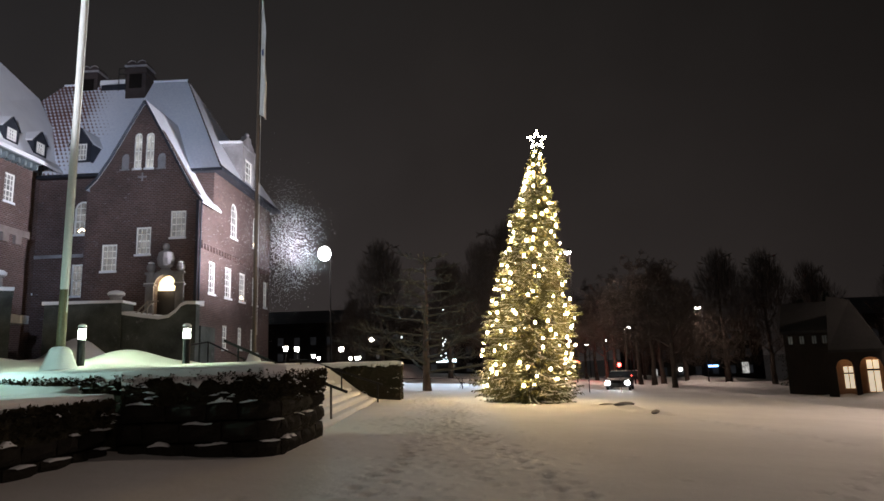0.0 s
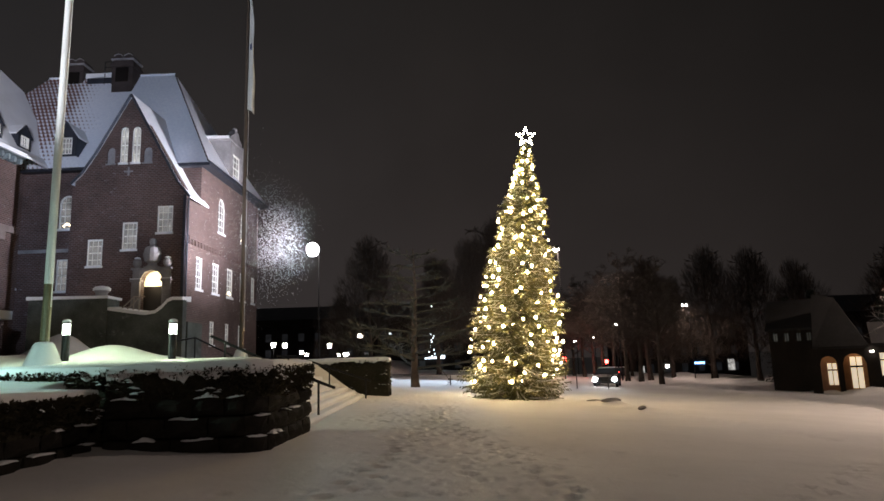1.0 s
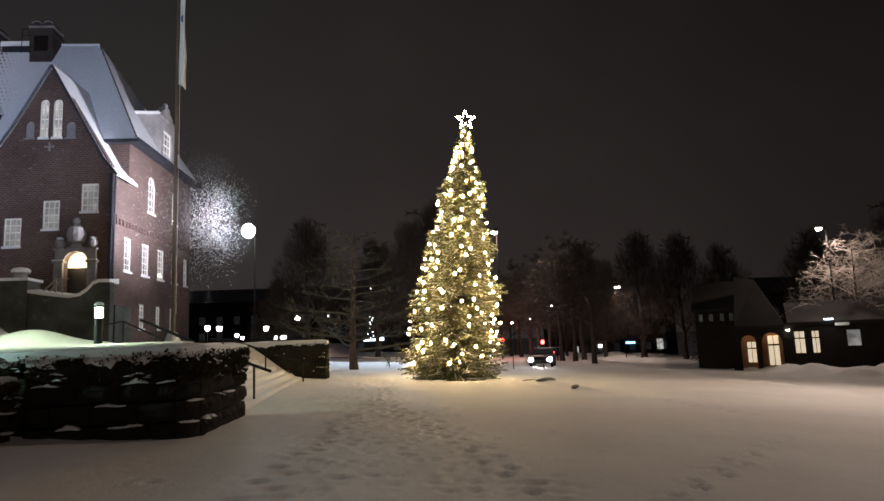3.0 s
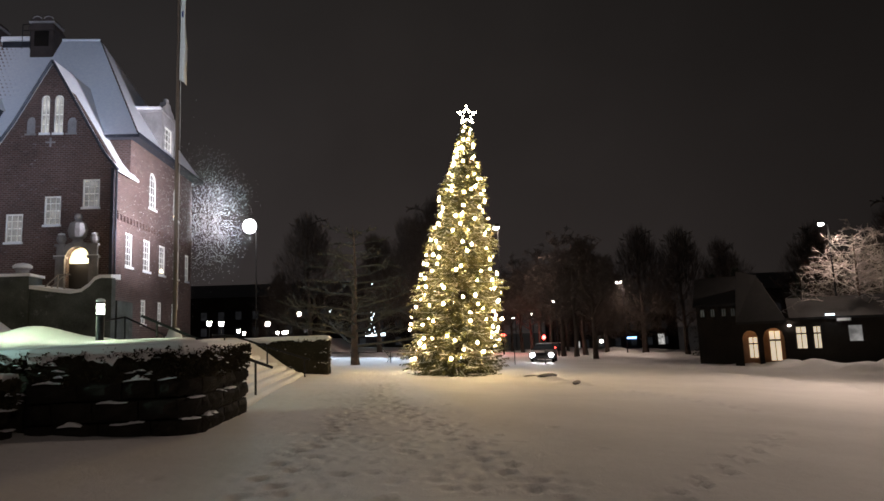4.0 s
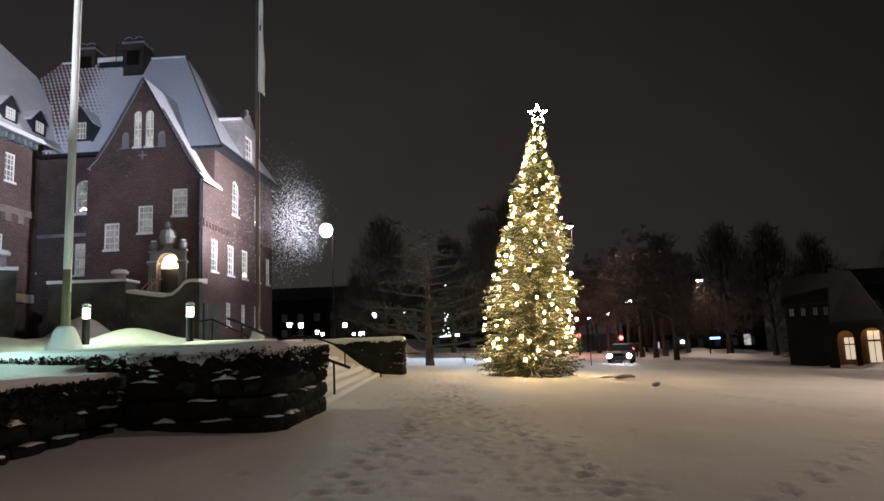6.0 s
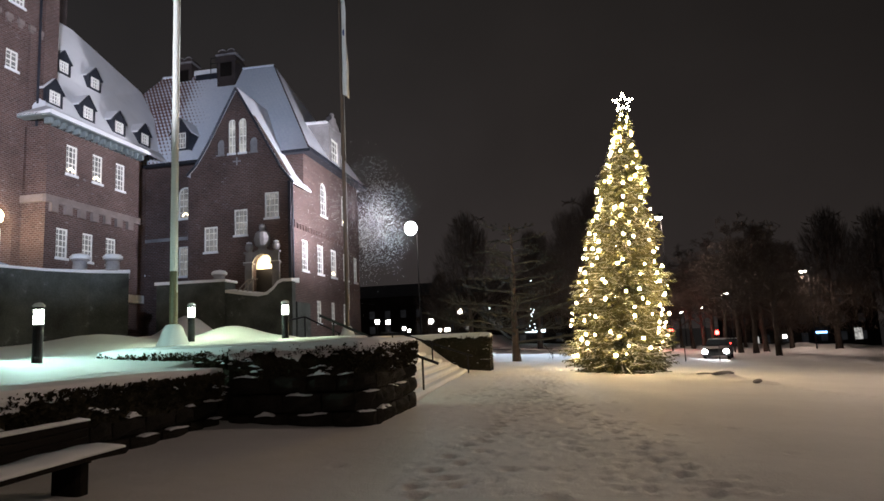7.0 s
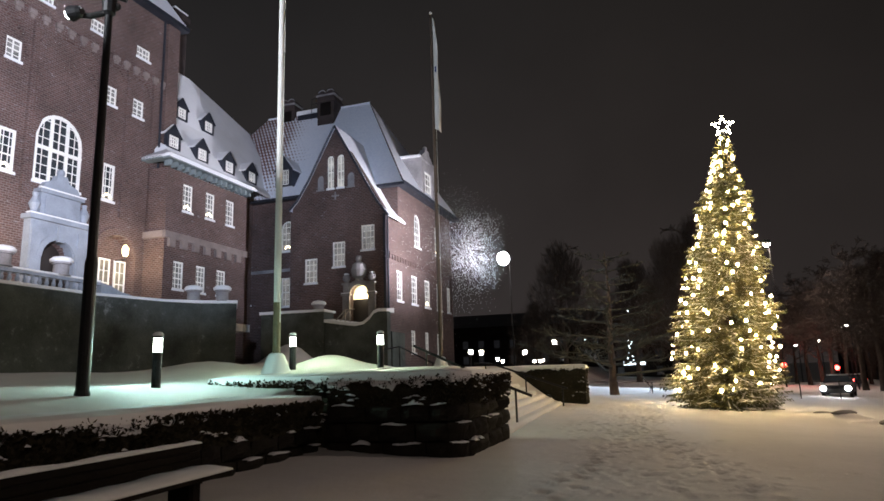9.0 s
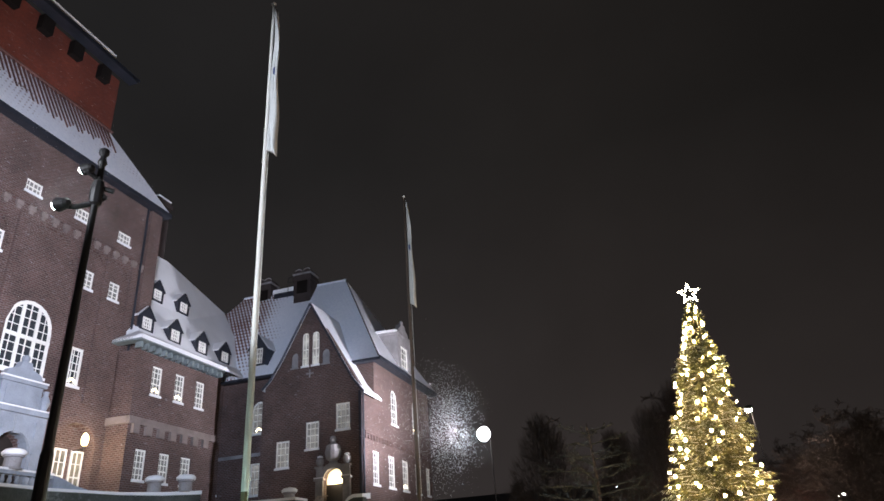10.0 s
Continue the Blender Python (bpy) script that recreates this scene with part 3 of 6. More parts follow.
pbox(b, rf, A0 + 0.4, AE, 10.3, 10.5, -0.14, 0.05)
u = A0 + 0.5
while u < AE - 0.3:
    pbox(b, rf, u, u + 0.22, 9.95, 10.3, -0.11, 0.05)
    u += 0.52
part("corbel_band", b, BRICK, hall, "projecting brick corbel band")
b = bmesh.new()
pbox(b, gf, BR - 0.16, BR + 0.02, 1.0, 13.2, -0.1, 0.05)
tube(b, [(BR + 0.12, A0 + 0.1, 2), (BR + 0.12, A0 + 0.1, 13.0)], 0.07)
part("downpipe", b, LEAD, hall)
RW = face_y(AM)
RO = [(-28.65, -27.45, 11.65, 14.15, True), (-28.6, -27.5, 7.2, 9.5, False), (-32.5, -31.4, 7.5, 9.8, False)]
wall("recess_wall", RW, -42.0, BL, 1.0, EAVE, RO)
window(RW, -28.65, -27.45, 11.65, 14.15, 3, 5, True, PANE_DIM, True, 0.12)
window(RW, -28.6, -27.5, 7.2, 9.5, 3, 4, False, PANE_DIM, False, 0.1, label="window with closed pale shutters")
window(RW, -32.5, -31.4, 7.5, 9.8, 4, 4, False, PANE_DIM, True, 0.1)
wall("upper_front_wall", RW, BL, BR - 0.5, 12.0, EAVE)
wall("back_wall", face_y(AE), -42.0, BR - 0.5, 1.0, EAVE)
b = bmesh.new()
pbox(b, RW, -42, BL, 10.0, 10.25, -0.08, 0.02)
part("string_course", b, STONE, hall)

# roofs: hipped main roof, gable roof
RA = 50.6
e0, e1, e2, e3 = (-17.7, AM - 0.5, EAVE), (-17.7, AE + 0.6, EAVE), (-40.5, AE + 0.6, EAVE), (-40.5, AM - 0.5, EAVE)
r0, r1 = (-23.6, RA, 26.2), (-34.4, RA, 26.3)
b = bmesh.new()
slab(b, [e0, r0, r1, e3])
part("main_roof_front", b, ROOF_THIN, hall, "red pantiles showing through thin snow")
b = bmesh.new()
slab(b, [e0, e1, r0])
slab(b, [e1, e2, r1, r0])
slab(b, [e2, e3, r1])
part("main_roof", b, ROOF, hall, "steep tiled roof under snow")
b = bmesh.new()
tube(b, [Vector(r0), Vector(r1)], 0.11, 6)
part("ridge_tiles", b, ROOF, hall)
for i in range(26):
    b = bmesh.new()
    a_, c_ = Vector(r0).lerp(Vector(e0), i / 26), Vector(r0).lerp(Vector(e0), (i + 0.8) / 26)
    tube(b, [a_, c_], [0.04, 0.07], 6)
    part("hip_tile", b, CHIMNEY, hall)
b = bmesh.new()
box(b, -18.3, -17.6, AM - 0.55, AE + 0.6, EAVE - 0.26, EAVE - 0.03)
box(b, -40, -18.3, AM - 0.55, AM, EAVE - 0.26, EAVE - 0.03)
tube(b, [(-17.6, AM - 0.6, EAVE - 0.02), (-17.6, AE + 0.6, EAVE - 0.04)], 0.07, 6)
part("gutter", b, LEAD, hall)
vp = [(-26.3, 14.35), (-25.6, 15.05), (-24.7, 16.45), (-22.43, 20.6)]
vr = [(-22.43, 20.6), (-18.95, 14.25), (-18.05, 13.1)]
b = bmesh.new()
for (xa, za), (xb, zb) in zip(vp, vp[1:]):
    slab(b, [(xa, A0 - 0.12, za), (xb, A0 - 0.12, zb), (xb, 48.0, zb), (xa, 48.0, za)], 0.16)
part("gable_roof_left", b, ROOF, hall)
b = bmesh.new()
for (xa, za), (xb, zb) in zip(vr, vr[1:]):
    slab(b, [(xa, A0 - 0.2, za), (xb, A0 - 0.2, zb), (xb, 44.9, zb), (xa, 47.6 if za > 15 else 44.9, za)], 0.16)
part("gable_roof_right", b, ROOF, hall, "smooth snow-covered gable slope")
b = bmesh.new()
for q in (vp, vr):
    tube(b, [(x, A0 - 0.18, z - 0.1) for x, z in q], 0.09, 5)
part("verge_board", b, LEAD, hall)
# chimneys with arched snow-capped hoods
for cx, cy, w, zt in ((-27.4, 49.9, 0.86, 27.0), (-32.0, 50.8, 0.74, 27.2)):
    b = bmesh.new()
    box(b, cx - w, cx + w, cy - 0.7, cy + 0.7, 21.0, zt, 0.05)
    box(b, cx - w - 0.12, cx + w + 0.12, cy - 0.82, cy + 0.82, zt - 0.6, zt - 0.35)
    chim = part("chimney", b, CHIMNEY, hall, "square brick chimney")
    # No hole is cut: a near-black panel stands for the shaded flue.
    b = bmesh.new()
    box(b, cx - w * 0.62, cx + w * 0.62, cy - 0.74, cy - 0.66, zt - 1.9, zt - 0.65)
    part("flue_shade", b, DARK_WOOD, chim, "near-black panel for the shade in the flue")
    for s in (-1, 1):
        c = cx + s * w * 0.5
        arc = [(c + 0.44 * math.cos(t), zt + 0.10 + 0.46 * math.sin(t)) for t in [math.pi * i / 10 for i in range(11)]]
        b = bmesh.new()
        solid(b, [(x, cy - 0.62, z) for x, z in arc], [(x, cy + 0.62, z) for x, z in arc])
        hood = part("hood", b, CHIMNEY, chim, "arched masonry hood")
        # Rim snow takes the stone's grey so that it looks dimly lit.
        b = bmesh.new()
        tube(b, [(x, cy - 0.64, z + 0.03) for x, z in arc[2:9]], 0.035, 6)
        part("hood_snow", b, STONE, hood, "thin hood rim snow, dimmed to stone grey")
    b = bmesh.new()
    box(b, cx - w - 0.1, cx + w + 0.1, cy - 0.8, cy + 0.8, zt + 0.0, zt + 0.14, 0.02)
    part("cap_slab", b, STONE, chim)
b = bmesh.new()
box(b, -30.8, -28.4, 50.0, 51.2, 24.6, 25.9)
part("roof_platform", b, LEAD, hall)
b = bmesh.new()
box(b, -30.9, -28.4, 49.9, 51.3, 25.9, 26.3, 0.05)
part("platform_snow", b, SNOW_CAP, hall)
b = bmesh.new()
for x in (-28.6, -29.2):
    tube(b, [(x, 49.8, 25.2), (x, 49.8, 27.2)], 0.03, 5)
tube(b, [(-28.6, 49.8, 27.2), (-29.2, 49.8, 27.2)], 0.03, 5)
tube(b, [(-28.6, 49.8, 26.7), (-29.2, 49.8, 26.7)], 0.03, 5)
part("roof_ladder", b, BLACK, hall)


def dormer(x, y, z, w, h, facing, depth=2.2, pane=None):
    """Small gabled dormer of dark sheet metal with a white window; x, y, z: middle of the front's foot."""
    f = (lambda u, zz, d: (x + u, y + d, z + zz)) if facing == "y" else (lambda u, zz, d: (x - d, y + u, z + zz))
    b = bmesh.new()
    hw = w / 2
    o = (-hw * 0.62, hw * 0.62, 0.12, h * 0.68)
    for q in ([(-hw, 0), (o[0], 0), (o[0], h * 0.72), (-hw, h * 0.72)], [(o[1], 0), (hw, 0), (hw, h * 0.72), (o[1], h * 0.72)], [(o[0], 0), (o[1], 0), (o[1], o[2]), (o[0], o[2])],
              [(-hw, h * 0.72), (hw, h * 0.72), (0, h * 1.25)]):
        solid(b, [f(u, zz, 0) for u, zz in q], [f(u, zz, 0.1) for u, zz in q])
    for s in (-1, 1):
        q = [(0, h * 0.0), (depth, h * 0.0), (depth, h * 0.72), (0, h * 0.72)]
        solid(b, [f(s * hw, zz, d + 0.1) for d, zz in q], [f(s * (hw - 0.06), zz, d + 0.1) for d, zz in q])
    body = part("dormer", b, LEAD, hall, "gabled dormer clad in dark sheet metal")
    b = bmesh.new()
    for s in (-1, 1):
        q = [(s * (hw + 0.12), h * 0.66), (0, h * 1.27)]
        solid(b, [f(q[0][0], q[0][1], 0.06), f(q[1][0], q[1][1], 0.06), f(q[1][0], q[1][1], depth + 0.6), f(q[0][0], q[0][1], depth)],
              [f(q[0][0], q[0][1] + 0.11, 0.06), f(q[1][0], q[1][1] + 0.11, 0.06), f(q[1][0], q[1][1] + 0.12, depth + 0.6), f(q[0][0], q[0][1] + 0.12, depth)])
    part("dormer_roof", b, SNOW_CAP, body, "snow on the dormer roof")
    for s in (-1, 1):
        b = bmesh.new()
        q = [(s * (hw + 0.10), h * 0.66), (0, h * 1.29), (0, h * 1.29 + 0.05), (s * (hw + 0.10), h * 0.66 + 0.05)]
        solid(b, [f(u, zz, -0.08) for u, zz in q], [f(u, zz, 0.10) for u, zz in q])
        part("barge_board", b, LEAD, body)
    b = bmesh.new()
    u0, u1, z0, z1 = o
    for q in ((u0, u0 + 0.07, z0, z1), (u1 - 0.07, u1, z0, z1), (u0, u1, z0, z0 + 0.07), (u0, u1, z1 - 0.07, z1)):
        pbox(b, f, *q, -0.03, 0.06)
    for i in (1, 2, 3):
        pbox(b, f, u0 + (u1 - u0) * i / 4 - 0.02, u0 + (u1 - u0) * i / 4 + 0.02, z0, z1, -0.02, 0.05)
    for i in (1, 2):
        pbox(b, f, u0, u1, z0 + (z1 - z0) * i / 3 - 0.02, z0 + (z1 - z0) * i / 3 + 0.02, -0.02, 0.05)
    bmesh.ops.remove_doubles(b, verts=b.verts[:], dist=0.03)
    part("dormer_window", b, WHITE, body, "white glazing bars")
    b = bmesh.new()
    pbox(b, f, u0, u1, z0, z1, 0.06, 0.09)
    part("dormer_pane", b, pane or PANE_DIM, body)


dormer(-28.35, 43.95, 17.05, 1.55, 2.0, "y", 2.4)
# stone dormer over the side eave, with a curved pediment
b = bmesh.new()
sf = face_x(-18.0)
for q in ((48.6, 49.2), (51.0, 51.6)):
    pbox(b, sf, q[0], q[1], EAVE, 19.4, -0.05, 2.2)
pbox(b, sf, 49.2, 51.0, 18.6, 19.4, -0.05, 0.4)
pbox(b, sf, 48.5, 51.7, 19.4, 19.6, -0.15, 2.6)
pts = [(48.7, 19.6), (51.5, 19.6), (51.2, 20.0), (50.7, 20.25), (50.5, 20.6), (49.7, 20.6), (49.5, 20.25), (49.0, 20.0)]
solid(b, [sf(u, z, 0) for u, z in pts], [sf(u, z, 0.5) for u, z in pts])
ball(b, sf(50.1, 20.8, 0.2), 0.22)
sd = part("stone_dormer", b, STONE, hall, "stone dormer with a curved pediment")
window(sf, 49.2, 51.0, EAVE + 0.3, 18.6, 3, 4, False, PANE_DIM, casing=0.15)
b = bmesh.new()
slab(b, [(-18.0, 48.4, 19.75), (-18.0, 51.8, 19.75), (-21.0, 51.8, 19.85), (-21.0, 48.4, 19.85)], 0.2)
part("stone_dormer_snow", b, SNOW_CAP, hall)

# wing along the square, with corbelled upper storey and dormers
BW, W0, W1 = -29.3, 32.0, 40.4
wf = face_x(BW)
W_UP = [(33.5, 34.45, 12.7, 14.57), (35.75, 36.7, 12.7, 14.57), (37.95, 38.9, 12.7, 14.57)]
W_LO = [(32.9, 33.85, 7.45, 9.27), (35.05, 36.0, 7.45, 9.27), (37.15, 38.15, 7.45, 9.27)]
wall("wing_wall", wf, W0, W1, 1.0, 15.3, [(*o, False) for o in W_UP + W_LO])
for i, o in enumerate(W_UP + W_LO):
    window(wf, *o, 3, 5, False, PANE_DIM, i in (1, 0), 0.1)
wall("wing_side_wall", face_y(W0), -31.4, BW - 0.5, 1.0, 15.3)
wall("wing_end_wall", face_y(W1 - 0.5), -34, BW - 0.5, 1.0, 15.3)
b = bmesh.new()
pbox(b, wf, W0 - 0.12, W1 + 0.02, 10.65, 11.1, -0.16, 0.02)
pbox(b, face_y(W0), -31.0, BW, 10.65, 11.1, -0.16, 0.02)
part("stone_band", b, BAND, hall, "pale stone band over the corbels")
u = W0 + 0.25
for i in range(7):
    b = bmesh.new()
    pbox(b, wf, u, u + 0.55, 10.1, 10.64, -0.2, 0.02)
    part("corbel", b, BAND, hall)
    u += 1.14
b = bmesh.new()
pbox(b, wf, W0 - 0.5, W1 + 0.1, 15.72, 15.93, -0.60, 0.02)
pbox(b, face_y(W0), -31.0, BW, 15.72, 15.93, -0.60, 0.02)
part("cornice", b, COPPER, hall, "verdigris-green moulded cornice")
b = bmesh.new()
pbox(b, wf, W0 - 0.55, W1 + 0.15, 15.935, 16.04, -0.68, -0.25)
part("eave_snow", b, SNOW_CAP, hall, "lip of snow along the eave")
u = W0 - 0.3
while u < W1:
    b = bmesh.new()
    pbox(b, wf, u, u + 0.2, 15.3, 15.65, -0.45, 0.02)
    part("bracket", b, COPPER, hall)
    u += 0.56
# bell-cast wing roof: eave, kick, middle and ridge lines from the tower to the main roof
W_ROOF = [[(-28.6, 31.4, 15.95), (-28.6, 40.6, 15.95), (-29.6, 44.6, 16.3)], [(-30.3, 32.9, 16.95), (-30.3, 40.6, 16.95), (-30.6, 45.2, 17.3)],
          [(-32.5, 34.0, 20.6), (-32.5, 40.6, 20.6), (-32.5, 47.0, 20.6)], [(-34.5, 34.0, 25.6), (-34.5, 39.6, 25.7), (-34.4, 47.6, 23.8)], [(-40.5, 34.0, 16.0), (-40.5, 40, 16.0), (-40.5, 47, 16.0)]]
b = bmesh.new()
for lo, hi in zip(W_ROOF, W_ROOF[1:]):
    for i in range(2):
        slab(b, [lo[i], lo[i + 1], hi[i + 1], hi[i]], 0.2)
slab(b, [(-28.6, 31.4, 15.95), (-30.3, 32.9, 16.95), (-31.2, 33.4, 18.2), (-31.4, 31.4, 15.95)], 0.15)
bmesh.ops.remove_doubles(b, verts=b.verts[:], dist=0.002)
part("wing_roof", b, SNOW, hall, "steep wing roof under deep snow")
for y in (33.7, 36.6, 39.7, 42.6):
    dormer(-30.45, y, 17.2, 1.35, 1.35, "x", 1.5)
for y in (36.6, 39.6):
    dormer(-32.45, y, 20.75, 1.3, 1.3, "x", 1.2)
RC_W = face_x(-31.4)
wall("recess_side_wall", RC_W, W1, AM, 1.0, 16.3, [(41.4, 42.6, 11.7, 14.3, True), (41.4, 42.6, 7.3, 9.6, False)])
window(RC_W, 41.4, 42.6, 11.7, 14.3, 2, 5, True, PANE_DIM)
window(RC_W, 41.4, 42.6, 7.3, 9.6, 2, 4, False, PANE_DIM)

# tower block with the great arched window
BT, T0, T1, TE = -30.9, 6.0, 34.1, 26.6
tf_ = face_x(BT)
T_SMALL = [(28.35, 29.15), (30.45, 31.35), (21.9, 22.8), (19.9, 20.7)]
T_TOP = [(26.9, 28.0), (30.5, 31.65), (23.3, 24.4), (19.7, 20.8)]
T_OPS = ([(24.0, 26.98, 12.4, 16.5, True), (28.5, 29.4, 12.45, 14.75, False), (22.0, 22.95, 12.45, 14.75, False), (24.5, 26.5, 6.4, 9.3, True), (28.55, 31.35, 6.4, 10.5, True), (19.2, 22.2, 6.4, 10.5, True)]
         + [(*o, 18.5, 19.7, False) for o in T_SMALL] + [(*o, 22.65, 23.45, False) for o in T_TOP])
wall("tower_wall", tf_, T0, T1, 1.0, TE, T_OPS, 0.7)
window(tf_, *T_OPS[0][:4], 6, 8, True, PANE_DARK, casing=0.2, label="great arched window with white glazing bars")
b = bmesh.new()
pbox(b, tf_, 24.9, 25.08, 12.4, 16.2, 0.04, 0.2)
pbox(b, tf_, 25.9, 26.08, 12.4, 16.2, 0.04, 0.2)
pbox(b, tf_, 24.0, 26.98, 14.3, 14.5, 0.045, 0.2)
part("great_window_mullion", b, WHITE, hall)
for o in T_OPS[1:3]:
    window(tf_, *o[:4], 3, 5, False, PANE_DARK, casing=0.16, candle=True)
for o in T_SMALL:
    window(tf_, *o, 18.5, 19.7, 2, 4, False, PANE_DIM, casing=0.1)
for o in T_TOP:
    window(tf_, *o, 22.65, 23.45, 4, 2, False, PANE_DIM, casing=0.1)
u = 18.0
while u < 33.6:
    b = bmesh.new()
    pbox(b, tf_, u, u + 0.42, 21.5, 21.78, -0.16, 0.02)
    pbox(b, tf_, u + 0.08, u + 0.34, 21.3, 21.5, -0.10, 0.02)
    part("corbel", b, BAND, hall)
    u += 0.82
b = bmesh.new()
pbox(b, tf_, T0, T1, 21.85, 22.0, -0.07, 0.02)
part("string_course", b, BRICK, hall)
# corner pier, downpipes and the chimney behind the tower's corner
b = bmesh.new()
pbox(b, tf_, 33.0, 34.1, 11.0, 26.2, -0.22, 0.02)
part("corner_pier", b, BRICK, hall, "projecting brick corner pier")
for u, d in ((32.75, -0.1),):
    b = bmesh.new()
    tube(b, [tf_(u, 11.5 if u > 30 else 16.9, d), tf_(u, 26.2, d)], 0.07, 8)
    part("downpipe", b, LEAD, hall)
b = bmesh.new()
box(b, -36.3, -35.2, 38.4, 39.9, 20.5, 31.6, 0.05)
box(b, -36.45, -35.05, 38.25, 40.05, 30.9, 31.3)
chim = part("chimney", b, CHIMNEY, hall, "tall brick chimney behind the tower corner")
b = bmesh.new()
box(b, -36.35, -35.15, 38.35, 39.95, 31.6, 31.72, 0.04)
part("chimney_snow", b, SNOW_CAP, chim)
for c, r in ((25.5, 2.1), (30.9, 1.0), (28.85, 0.85), (20.9, 2.2)):
    b = bmesh.new()
    for t0, t1 in [(math.pi * i / 14, math.pi * (i + 1) / 14) for i in range(14)]:
        q = [(c + k * math.cos(t), 21.25 - r + k * math.sin(t)) for t, k in ((t0, r - 0.18), (t1, r - 0.18), (t1, r), (t0, r))]
        solid(b, [tf_(u, z, -0.12) for u, z in q], [tf_(u, z, 0.02) for u, z in q])
    bmesh.ops.remove_doubles(b, verts=b.verts[:], dist=0.0005)
    part("blind_arch", b, BRICK, hall, "shallow brick blind arch")
for u in (18.6, 23.3, 27.7, 29.8, 32.0):
    b = bmesh.new()
    pbox(b, tf_, u, u + 0.3, 11.6, 21.3, -0.16, 0.02)
    part("pilaster_strip", b, BRICK, hall, "thin brick pilaster strip")
wall("tower_end_wall", face_y(T1 - 0.7), -42, BT - 0.7, 14.0, TE)
# stone portal; the blue light on it is put into the stone colour
b = bmesh.new()
pbox(b, tf_, 23.75, 24.5, 6.0, 10.2, -0.5, 0.1)
pbox(b, tf_, 26.5, 27.3, 6.0, 10.2, -0.5, 0.1)
n = 12
op = (24.5, 26.5, 6.0, 9.3, True)
for i in range(n):
    ua, ub = 24.5 + 2.0 * i / n, 24.5 + 2.0 * (i + 1) / n
    q = [(ua, arch_top(op, ua)), (ub, arch_top(op, ub)), (ub, 10.2), (ua, 10.2)]
    solid(b, [tf_(u, z, -0.5) for u, z in q], [tf_(u, z, 0.1) for u, z in q])
pbox(b, tf_, 23.55, 27.5, 10.2, 10.45, -0.72, 0.05)
pbox(b, tf_, 24.3, 26.75, 10.45, 11.75, -0.4, 0.05)
pbox(b, tf_, 24.15, 26.9, 11.75, 11.95, -0.55, 0.05)
pts = [(24.3, 11.95), (26.75, 11.95), (26.5, 12.4), (25.95, 12.6), (25.8, 12.95), (25.25, 12.95), (25.1, 12.6), (24.55, 12.4)]
solid(b, [tf_(u, z, -0.4) for u, z in pts], [tf_(u, z, 0.02) for u, z in pts])
for u in (24.0, 27.05):
    lathe(b, tf_(u, 10.45, -0.35), [(0.3, 0), (0.16, 0.2), (0.3, 0.6), (0.12, 1.0), (0.16, 1.2)], 10)
ball(b, tf_(25.52, 13.15, -0.2), 0.22)
part("portal", b, PORTAL, hall, "stone portal tinted blue as lit, with carved pediment")
b = bmesh.new()
pbox(b, tf_, 23.5, 27.55, 10.45, 10.52, -0.75, -0.42)
pbox(b, tf_, 24.1, 26.95, 11.95, 12.03, -0.58, -0.42)
part("portal_ledge_snow", b, SNOW_CAP, hall)
b = bmesh.new()
for t0, t1 in [(math.pi * i / 14, math.pi * (i + 1) / 14) for i in range(14)]:
    q = [(25.5 + r * math.cos(t), 8.3 + r * math.sin(t)) for t, r in ((t0, 1.02), (t1, 1.02), (t1, 1.32), (t0, 1.32))]
    solid(b, [tf_(u, z, -0.58) for u, z in q], [tf_(u, z, -0.48) for u, z in q])
pbox(b, tf_, 25.32, 25.68, 9.2, 10.1, -0.64, -0.48)
pbox(b, tf_, 24.55, 26.5, 10.65, 11.6, -0.46, -0.38)
pbox(b, tf_, 23.8, 24.35, 6.3, 9.9, -0.56, -0.48)
pbox(b, tf_, 26.65, 27.2, 6.3, 9.9, -0.56, -0.48)
part("portal_moulding", b, PORTAL, hall, "raised stone mouldings round the portal arch")
part("portal_door", solid(bmesh.new(), [tf_(u, z, 0.45) for u, z in ((24.5, 6.0), (26.5, 6.0), (26.5, 9.3), (24.5, 9.3))], [tf_(u, z, 0.55) for u, z in ((24.5, 6.0), (26.5, 6.0), (26.5, 9.3), (24.5, 9.3))]), DOOR_WOOD, hall)
